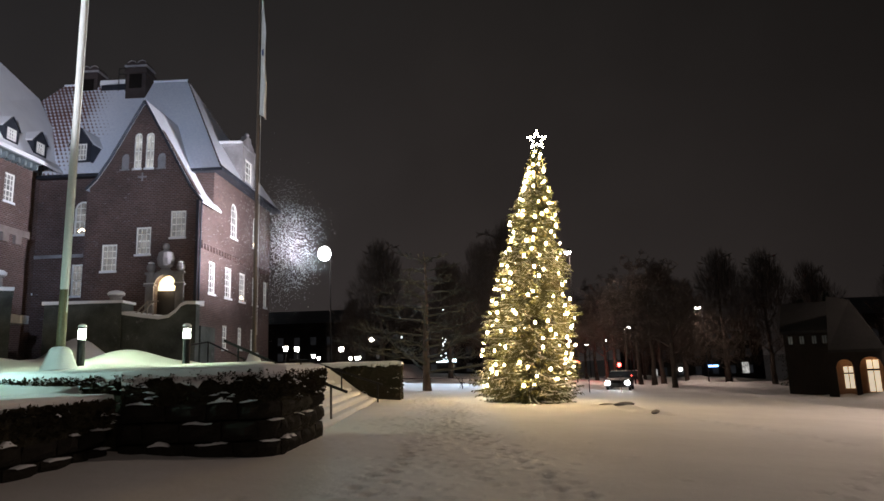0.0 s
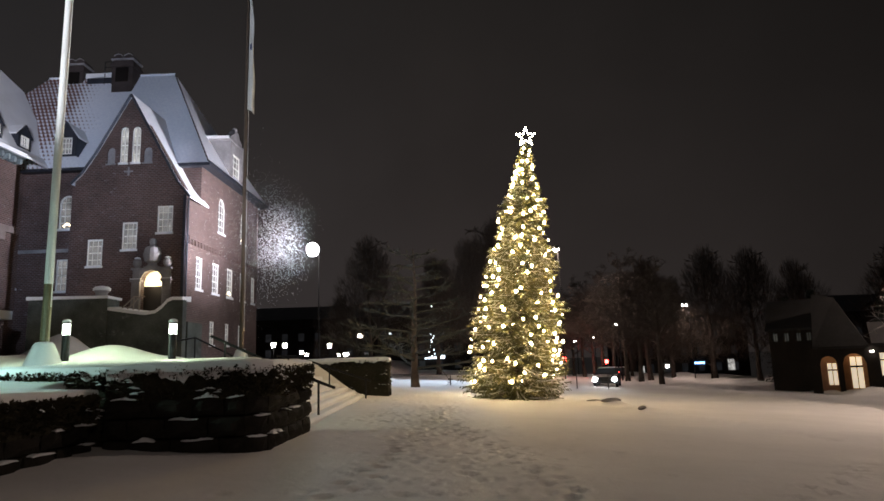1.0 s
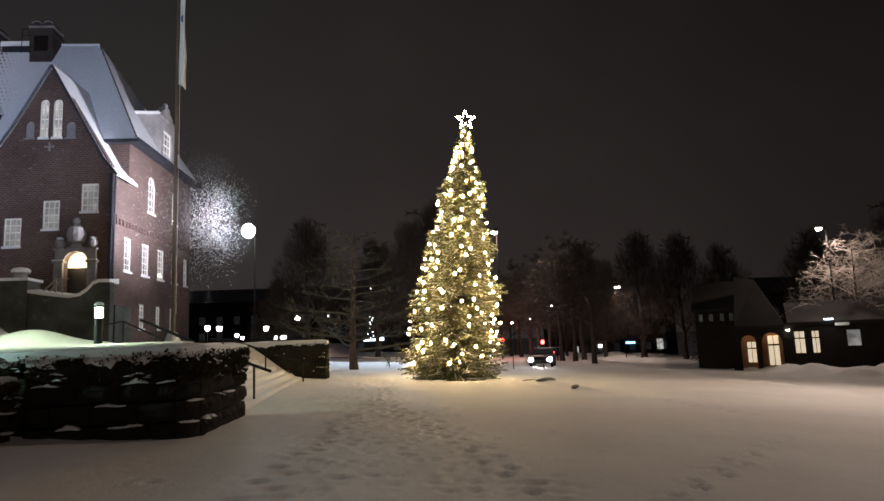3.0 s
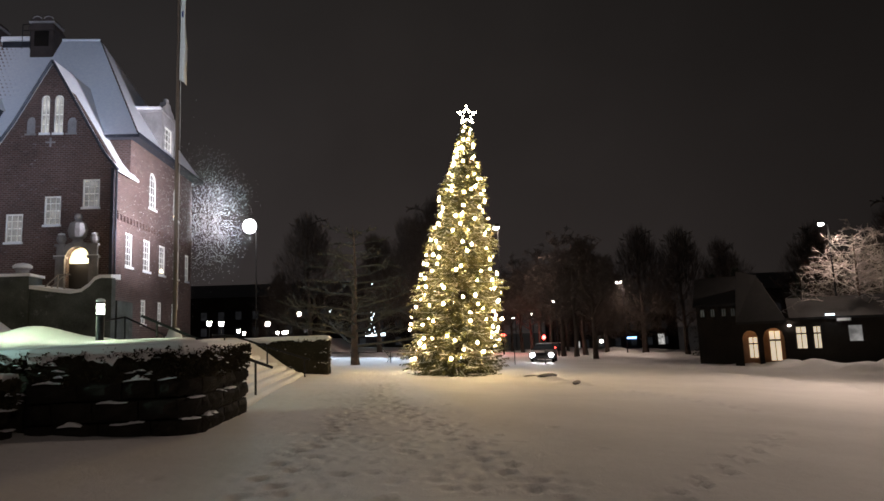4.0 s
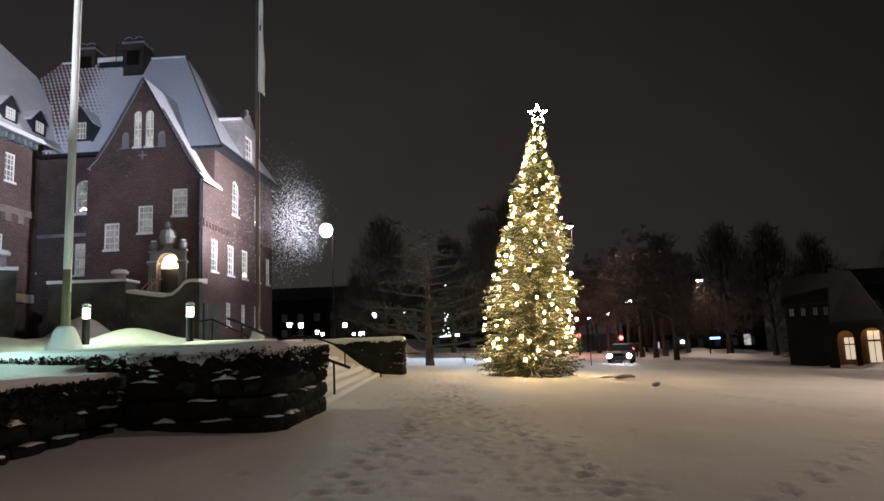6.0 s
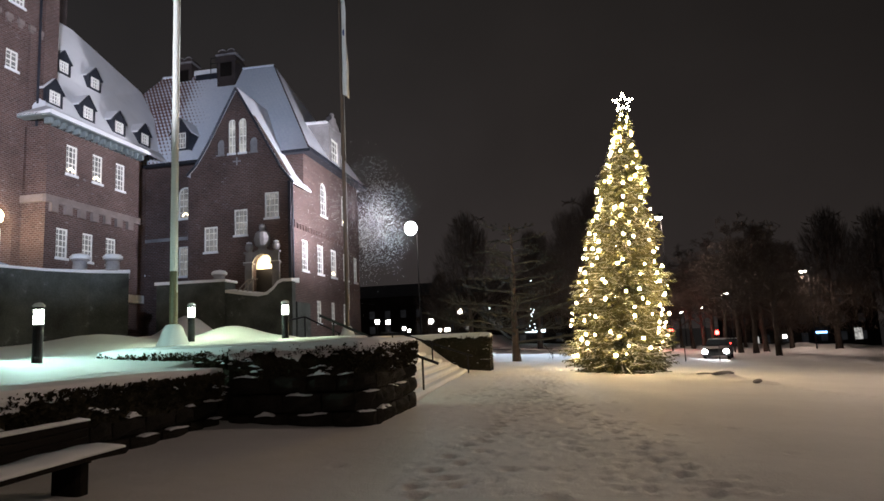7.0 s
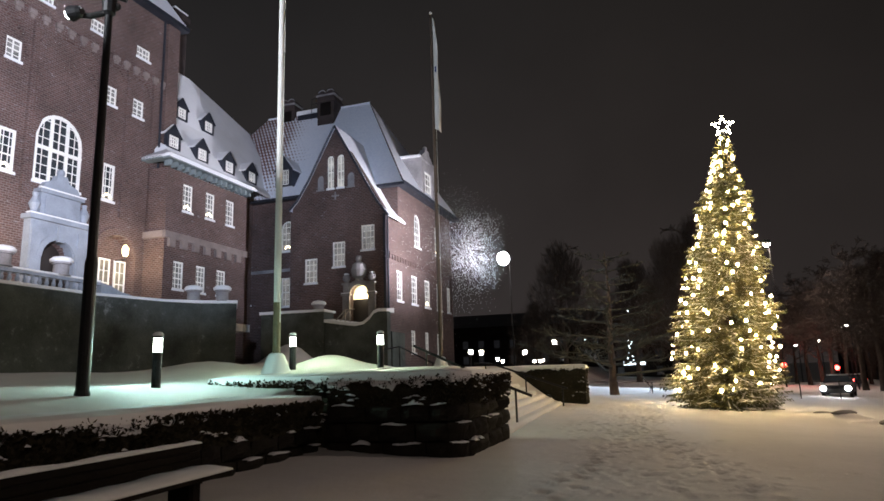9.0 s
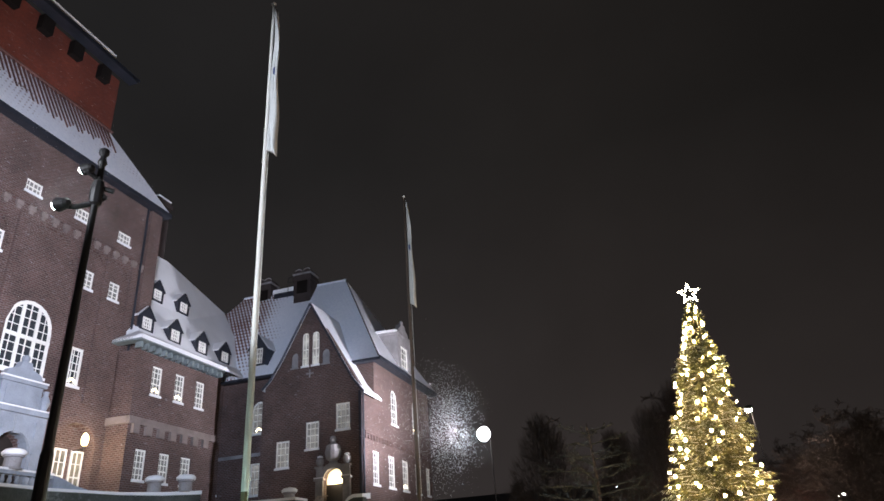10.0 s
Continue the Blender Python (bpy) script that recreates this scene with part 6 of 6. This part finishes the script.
b = bmesh.new()
tube(b, [(0, 0, 0), (0, 0, 9)], [0.25, 0.05], 8)
part("trunk", b, BARK, fir)
v, f = spruce_crown(9.5, 2.4, 0.6, rnd2, 9, 0.35, 9, width=0.05)
raw("crown", v, f, DARK_NEEDLE, fir)
for x, y, s, a in ((36.5, 65.5, 1.0, 40), (38.5, 64.3, 1.06, 80), (55.5, 64.0, 1.0, 200), (60.0, 62.0, 1.1, 300), (66, 58, 1.1, 20)):
    copy_thing(fir, pose(x, y, -2.6, 0, 0, a) @ Matrix.Diagonal((s, s, s, 1)))

# ---- street lamps ----
def street_lamp(x, y, z, top, reach, turn, glass, head_r=0.22, light=None, label="tall street lamp glowing in the snowfall"):
    t = thing("street_lamp", (x, y, z), turn, label, "street lamp", "street lamps")
    h = top - z
    b = bmesh.new()
    tube(b, [(0, 0, -0.3), (0, 0, h * 0.9), (0, 0, h), (-reach * 0.4, 0, h + 0.15), (-reach, 0, h + 0.12)], [0.09, 0.06, 0.055, 0.045, 0.04], 10)
    part("pole", b, BLACK, t)
    b = bmesh.new()
    m = Matrix.Translation((-reach - 0.1, 0, h + 0.13)) @ Matrix.Diagonal((1.7, 1, 0.5, 1))
    bmesh.ops.create_uvsphere(b, u_segments=12, v_segments=6, radius=head_r * 1.15, matrix=m)
    part("head", b, BLACK, t)
    b = bmesh.new()
    m = Matrix.Translation((-reach - 0.1, 0, h - 0.02)) @ Matrix.Diagonal((1.15, 0.95, 0.75, 1))
    bmesh.ops.create_uvsphere(b, u_segments=12, v_segments=6, radius=head_r, matrix=m)
    part("glass", b, glass, t, "glowing lamp glass")
    return t


street_lamp(14.6, 71.0, -0.85, 13.7, 0.9, -90, G_STREET, 0.42)
street_lamp(37.6, 48.6, -2.1, 9.4, 0.8, 20, G_STREET, 0.22)
street_lamp(34.5, 85.2, -1.9, 7.9, 0.6, 20, G_STREET, 0.34)
copy_thing(row, pose(36.2, 84.0, -2.0, 0, 0, 140) @ Matrix.Diagonal((0.62, 0.62, 0.62, 1)))
# The next two lamps are unseen, added as bodies for the square's fill lights.
street_lamp(6.1, -8.0, -0.3, 9.3, 0.9, 180, G_STREET, 0.25)
street_lamp(22.0, 20.0, -1.2, 9.9, 0.9, 0, G_STREET, 0.25)
street_lamp(20.6, 70.3, -1.1, 4.9, 0.3, 20, G_STREET, 0.2)
street_lamp(26.0, 90.3, -1.4, 5.6, 0.3, 20, G_STREET, 0.25)
street_lamp(25.0, 98.3, -1.4, 4.4, 0.3, 20, G_STREET, 0.25)
street_lamp(23.6, 104.3, -1.4, 4.0, 0.3, 20, G_STREET, 0.22)
# great floodlight beyond the town hall
fm = thing("floodlight_mast", (-7.4, 43.6, 1.3), 0, "tall mast with a dazzling round floodlight", "lamp post")
b = bmesh.new()
tube(b, [(0, 0, -0.5), (0, 0, 8.0)], [0.05, 0.035], 10)
part("mast", b, DARK_WOOD, fm)
b = bmesh.new()
ball(b, (-0.3, -0.6, 7.93), 0.42, 1.1, 16)
part("lamp_globe", b, G_WHITE, fm, "dazzling white globe", smooth=True).visible_shadow = False
b = bmesh.new()
tube(b, [(0, 0, 7.9), (-0.3, -0.3, 7.9)], 0.06, 8)
part("bracket", b, BLACK, fm)


def lantern_post(x, y, z, top, r=0.17):
    t = thing("lantern_post", (x, y, z), 0, "low park lantern with a bright square head", "lamp", "park lanterns")
    h = top - z
    r *= 0.78
    b = bmesh.new()
    tube(b, [(0, 0, -0.3), (0, 0, h - r)], [0.07, 0.05], 8)
    part("post", b, BLACK, t)
    b = bmesh.new()
    lathe(b, (0, 0, h - r), [(r * 0.7, 0), (r, r * 1.6), (r * 0.9, r * 1.7)], 8)
    part("glass", b, G_STREET, t)
    b = bmesh.new()
    lathe(b, (0, 0, h + r * 0.72), [(r * 1.2, 0), (r * 0.3, r * 0.5)], 8)
    part("hood", b, BLACK, t)


for x, y, top, r in ((-17.9, 75.0, 4.0, 0.36), (-16.6, 75.0, 3.9, 0.36), (-11.5, 75.0, 3.7, 0.34), (-14.8, 75.5, 3.05, 0.26), (-15.8, 84.0, 2.9, 0.26), (-12.0, 86.0, 2.8, 0.28), (-9.8, 75.5, 2.65, 0.26), (-9.2, 60, 3.4, 0.12)):
    lantern_post(x, y, 0.6, top, r)
# star lamp in a far window, string of lights in the larch
sl = thing("star_lamp", (-13.65, 127.8, 6.9), 0, "white paper star lamp hanging by a dark facade", "lamp")
b = bmesh.new()
for i in range(8):
    a = math.pi * i / 4
    tip = Vector((math.cos(a) * 0.73, 0, math.sin(a) * 0.73))
    s = Vector((-math.sin(a) * 0.15, 0, math.cos(a) * 0.15))
    solid(b, [tuple(s), tuple(tip), tuple(-s)], [tuple(s + Vector((0, 0.25, 0))), tuple(tip + Vector((0, 0.05, 0))), tuple(-s + Vector((0, 0.25, 0)))])
part("star_points", b, G_STREET, sl)
ls = thing("light_string", (0.1, 40.2, 0.0), 0, "short string of small white lights in the bare tree", "lights")
rl = random.Random(3)
for i in range(13):
    b = bmesh.new()
    ball(b, (0.15 * rl.gauss(0, 1), 0, 1.9 + 0.12 * i + (1.6 if i == 12 else 0)), 0.035, 1, 6)
    part("bulb", b, G_PALE, ls)
b = bmesh.new()
tube(b, [(0, 0.02, 1.6), (0.1, 0.02, 2.6), (0, 0.02, 5.2)], 0.01, 4)
part("cord", b, BLACK, ls)
# wire fence
fence = thing("wire_fence", (0, 0, 0), 0, "thin wire fence standing in snow", "fence")
for i in range(9):
    b = bmesh.new()
    tube(b, [(-5 + 2.1 * i, 43.6, -0.6), (-5 + 2.1 * i, 43.6, 0.85 - 0.05 * i)], 0.03, 6)
    part("post", b, BLACK, fence)
b = bmesh.new()
tube(b, [(-5, 43.6, 0.82), (12, 43.6, 0.40)], 0.025, 6)
part("rail", b, BLACK, fence)

# ---- low building with arches across the street; x along its front, y into it ----
arcade = thing("arcade_building", (29.0, 48.0, -1.5), -33.0, "low dark building with lit arches and a snowy roof", "building")


def ab(name, u0, u1, d0, d1, z0, z1, m, label="", parent=None):
    return part(name, box(bmesh.new(), u0, u1, d0, d1, z0, z1), m, parent or arcade, label)


def arcade_wall():
    b = bmesh.new()
    cut = [(-0.15, 0.95, 0.0, 2.5, True), (1.3, 2.75, 0.0, 2.65, True), (3.6, 4.25, 1.05, 2.65, False), (4.75, 5.2, 1.05, 2.65, False), (7.0, 7.85, 1.5, 2.65, False)]
    us = sorted({-0.8, 11.0} | {c[0] + (c[1] - c[0]) * i / 10 for c in cut for i in range(11)})
    P = lambda u, z, d: (u, d, z)
    for a, c in zip(us, us[1:]):
        mid = (a + c) / 2
        o = next((o for o in cut if o[0] < mid < o[1]), None)
        if o:
            if o[2] > 0:
                pbox(b, P, a, c, -0.5, o[2], 0, 0.4)
            q = [(a, arch_top(o, a)), (c, arch_top(o, c)), (c, 3.3), (a, 3.3)]
            solid(b, [P(u, z, 0) for u, z in q], [P(u, z, 0.4) for u, z in q])
        else:
            pbox(b, P, a, c, -0.5, 3.3, 0, 0.4)
    return b


part("wall", arcade_wall(), UNLIT_FACADE, arcade)
ab("arcade_back", -0.8, 3.1, 1.8, 2.0, -0.3, 3.2, ORANGE_RENDER, "ochre wall inside the arches")
ab("arcade_pier", 0.9, 1.2, 0.4, 1.8, -0.3, 3.2, ORANGE_RENDER)
for u0, u1, z0, z1, d in ((0.25, 0.85, 0.35, 1.95, 1.72), (1.75, 2.5, 0.1, 2.4, 1.72), (3.6, 4.25, 1.05, 2.65, 0.2), (4.75, 5.2, 1.05, 2.65, 0.2)):
    w = ab("window", u0, u1, d, d + 0.03, z0, z1, G_ARCADE, "warmly lit window")
    ab("mullion", (u0 + u1) / 2 - 0.025, (u0 + u1) / 2 + 0.025, d - 0.05, d - 0.01, z0, z1, DARK_WOOD, parent=w)
    ab("transom", u0, u1, d - 0.09, d - 0.055, z0 + (z1 - z0) * 0.66, z0 + (z1 - z0) * 0.72, DARK_WOOD, parent=w)
ab("window", 7.0, 7.85, 0.2, 0.23, 1.5, 2.65, PANE_DIM, "dim window")
lamp("arcade_light", "POINT", arcade.matrix_world @ Vector((2.0, 1.1, 2.9)), 20, (1.0, 0.72, 0.4), 0.1)
lamp("arcade_light_small", "POINT", arcade.matrix_world @ Vector((0.3, 1.1, 2.6)), 9, (1.0, 0.72, 0.4), 0.1)
b = bmesh.new()
slab(b, [(-0.5, -0.35, 3.2), (3.0, -0.35, 3.2), (1.2, 3.2, 7.0), (-0.3, 3.2, 7.4)], 0.2)
slab(b, [(3.0, -0.35, 3.2), (3.2, 6.0, 3.2), (1.2, 3.2, 7.0)], 0.2)
slab(b, [(-0.5, 6.0, 3.2), (-0.5, -0.35, 3.2), (-0.3, 3.2, 7.4)], 0.2)
part("porch_roof", b, UNLIT_ROOF, arcade, "steep porch roof, coloured near-black as unlit")
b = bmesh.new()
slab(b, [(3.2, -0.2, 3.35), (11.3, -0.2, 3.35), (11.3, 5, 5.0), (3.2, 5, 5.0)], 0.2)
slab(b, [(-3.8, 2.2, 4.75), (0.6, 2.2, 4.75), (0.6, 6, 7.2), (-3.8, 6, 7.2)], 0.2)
part("roof", b, UNLIT_ROOF, arcade)
ab("body", 3.2, 10.8, 3.0, 9.0, -0.5, 3.25, UNLIT_FACADE)
ab("wing_wall", -3.6, 0.4, 2.6, 9.0, -0.5, 4.75, UNLIT_FACADE)
for u0 in (-3.25, -2.45, -1.6, -0.9):
    w = ab("window", u0, u0 + 0.28, 2.54, 2.6, 3.75, 4.35, PANE_FAINT, "small dim upper window")
    ab("mullion", u0 + 0.12, u0 + 0.16, 2.5, 2.54, 3.75, 4.35, DARK_WOOD, parent=w)
ab("porch_lamp", 3.05, 3.28, -0.25, -0.15, 2.75, 2.82, G_STREET, "small lamp over the entrance")
sg = ab("sign_board", 6.3, 7.2, -0.3, -0.2, 3.0, 3.2, WHITE, "blank pale sign board")
ab("eave_lights", 5.6, 6.2, -0.5, -0.42, 3.45, 3.53, G_PALE, "row of cold white eave lights")
lamp("eave_light", "POINT", arcade.matrix_world @ Vector((6.0, -0.7, 3.7)), 25, (0.85, 0.92, 1.0), 0.1)

# far facades, dark, with a few lit windows and shop signs
def block(x0, x1, y, depth, z0, z1, label, lights, storey=3.0):
    t = thing("far_building", (0, 0, 0), 0, label, "building", "far buildings")
    part("wall", box(bmesh.new(), x0, x1, y, y + depth, z0, z1), UNLIT_FACADE, t)
    b = bmesh.new()
    solid(b, [(x0 - 0.4, y - 0.4, z1), (x1 + 0.4, y - 0.4, z1), (x1 + 0.4, y + depth + 0.4, z1), (x0 - 0.4, y + depth + 0.4, z1)],
          [(x0 + 2, y + depth * 0.5 - 0.1, z1 + 3), (x1 - 2, y + depth * 0.5 - 0.1, z1 + 3), (x1 - 2, y + depth * 0.5 + 0.1, z1 + 3), (x0 + 2, y + depth * 0.5 + 0.1, z1 + 3)])
    part("roof", b, LEAD, t)
    u = x0 + 1.5
    while u < x1 - 1.5:
        z = z0 + 1.2
        while z < z1 - 1.6:
            w = part("window", box(bmesh.new(), u, u + 1.1, y - 0.04, y + 0.02, z, z + 1.5), PANE_DARK, t)
            z += storey
        u += 3.2
    for lx, lz, lw, lh, m, nm in lights:
        part(nm, box(bmesh.new(), lx, lx + lw, y - 0.25, y - 0.05, lz, lz + lh), m, t)


block(-40.0, 6.0, 128.0, 14.0, -1.0, 10.5, "long dark facade beyond the park", [(-16.5, 3.2, 0.6, 0.5, G_STREET, "lit_window"), (-8.0, 7.0, 0.5, 0.4, G_PALE, "lit_window")])
block(-3.5, 12.0, 118.0, 8.0, -1.0, 6.0, "dark shop front with a pale lit sign", [(-1.0, 2.0, 3.6, 0.55, G_PALE, "shop_sign")])
block(36.0, 60.0, 122.0, 10.0, -3.0, 6.0, "dark shop building with a blue sign and lit entrance", [(49.4, -0.5, 1.9, 0.35, G_BLUE, "shop_sign"), (55.8, -1.8, 1.2, 2.0, PANE_CURTAIN, "shop_window"), (44.0, -1.0, 0.5, 0.5, G_STREET, "shop_lamp"), (39.0, -2.0, 0.9, 1.4, PANE_CURTAIN, "shop_window")])
block(62.0, 96.0, 96.0, 14.0, -4.0, 7.0, "dark apartment building with faint windows", [(66.0, -1.2, 2.0, 0.7, G_PALE, "lit_window"), (72.5, 2.0, 0.5, 1.2, PANE_LIT, "lit_window"), (77.0, 2.0, 0.5, 1.2, PANE_LIT, "lit_window")])


# traffic signals and a distant car
def signal(x, y, z, h):
    t = thing("traffic_light", (x, y, z), 0, "traffic light showing red", "traffic light", "traffic lights")
    part("pole", tube(bmesh.new(), [(0, 0, -0.3), (0, 0, h)], 0.07, 8), BLACK, t)
    part("housing", box(bmesh.new(), -0.2, 0.2, -0.12, 0.15, h - 1.0, h + 0.1, 0.04), BLACK, t)
    part("red_lens", ball(bmesh.new(), (0, -0.14, h - 0.15), 0.26, 1, 10), G_RED, t)


signal(16.4, 80.0, -0.95, 2.4)
signal(21.7, 80.5, -1.2, 2.2)
lamp("signal_light", "POINT", (17.5, 77.0, 1.6), 260, (1.0, 0.08, 0.05), 0.2)
def saloon(place, turn, label, lit_front):
    """A saloon car; its own y runs from tail to nose."""
    car = thing("car", place, turn, label, "car", "cars on the street")
    b = bmesh.new()
    lower = [(0.0, 0.32), (0.0, 0.80), (0.25, 0.98), (1.15, 1.0), (3.05, 0.98), (4.1, 0.82), (4.3, 0.62), (4.3, 0.32)]
    solid(b, [(-0.88, y, z) for y, z in lower], [(0.88, y, z) for y, z in lower])
    part("body", b, BLACK, car)
    b = bmesh.new()
    solid(b, [(-0.80, 0.35, 0.98), (0.80, 0.35, 0.98), (0.82, 3.1, 0.98), (-0.82, 3.1, 0.98)], [(-0.62, 0.95, 1.43), (0.62, 0.95, 1.43), (0.62, 2.3, 1.43), (-0.62, 2.3, 1.43)])
    part("cabin", b, PANE_DARK, car, "dark glazed cabin")
    b = bmesh.new()
    box(b, -0.6, 0.6, 0.98, 2.26, 1.43, 1.50, 0.02)
    part("roof_snow", b, SNOW_CAP, car)
    for x in (-0.88, 0.53):
        part("tail_light", box(bmesh.new(), x, x + 0.35, -0.05, 0.02, 0.68, 0.90), BLACK if lit_front else G_RED, car)
        part("headlight", ball(bmesh.new(), (x + 0.17, 4.28, 0.64), 0.19, 0.85, 10), G_WHITE if lit_front else WHITE, car, "bright headlight" if lit_front else "")
    for x in (-0.90, 0.70):
        for y in (0.8, 3.4):
            wheel = part("wheel", tube(bmesh.new(), [(x, y, 0.32), (x + 0.2, y, 0.32)], 0.32, 14), DARK_WOOD, car)
            part("rim", tube(bmesh.new(), [(x - 0.01, y, 0.32), (x + 0.21, y, 0.32)], 0.19, 12), LEAD, wheel)
    return car


saloon((26.3, 89.5, -1.55), 0, "dark car seen from behind with red tail lights lit", False)
saloon((14.3, 52.4, gz(13.6, 50.0) - 0.05), 160, "dark oncoming car with dazzling headlights on the snowy street", True)
lamp("headlight_light", "SPOT", (12.9, 48.0, -0.05), 260, (1.0, 0.96, 0.92), 0.1, (10.5, 40.0, -0.9), 60, 0.8)

# dark planters and snowed-over stones by the tree
for x, y, s, a in ((7.25, 26.5, 0.42, 20), (7.75, 24.2, 0.4, 60), (6.75, 27.3, 0.3, 0)):
    t = thing("kerb_stone", (x, y, gz(x, y) - 0.03), a, "flat dark stone half buried in snow", "stone", "kerb stones")
    b = bmesh.new()
    bmesh.ops.create_icosphere(b, subdivisions=2, radius=s)
    for v_ in b.verts:
        v_.co = Vector((v_.co.x * 1.2, v_.co.y * 0.35, v_.co.z * 0.22)) * (1 + 0.2 * noise.noise(v_.co * 3))
    part("stone", b, CONCRETE, t)

# ---- falling snow lit by the floodlights ----
def flakes(name, count, place, size, seed, label):
    r = random.Random(seed)
    v_, f_ = [], []
    for _ in range(count):
        c = place(r)
        s = size * r.uniform(0.5, 1.3)
        i = len(v_)
        a = r.random() * 6.28
        v_ += [(c[0] + s * math.cos(a + k * 2.094), c[1] + s * math.sin(a + k * 2.094), c[2] - s * 0.5) for k in range(3)] + [(c[0], c[1], c[2] + s)]
        f_ += [(i, i + 1, i + 2), (i, i + 1, i + 3), (i + 1, i + 2, i + 3), (i, i + 2, i + 3)]
    tagged(raw(name, v_, f_, SNOW_CAP, label=label), label, "snow", kind="stuff")


def near_flood(r):
    k = 0.36 + abs(r.gauss(0, 0.55))
    a = r.uniform(-1.25, 1.35)
    return (-7.6 - 4.4 * k * math.cos(a * 0.9) + r.gauss(0, 0.6), 42.0 + r.gauss(0, 1.2), 9.7 + 3.3 * k * math.sin(a) + r.gauss(0, 0.5))


flakes("falling_snow", 6500, near_flood, 0.017, 8, "snowflakes drifting in the floodlight beam")
flakes("falling_snow_near_mast", 700, lambda r: (-8.5 - abs(r.gauss(0, 1.1)), 8.4 + r.gauss(0, 0.9), 8.9 + r.gauss(0, 0.9)), 0.0036, 9, "snowflakes drifting by the floodlight mast")
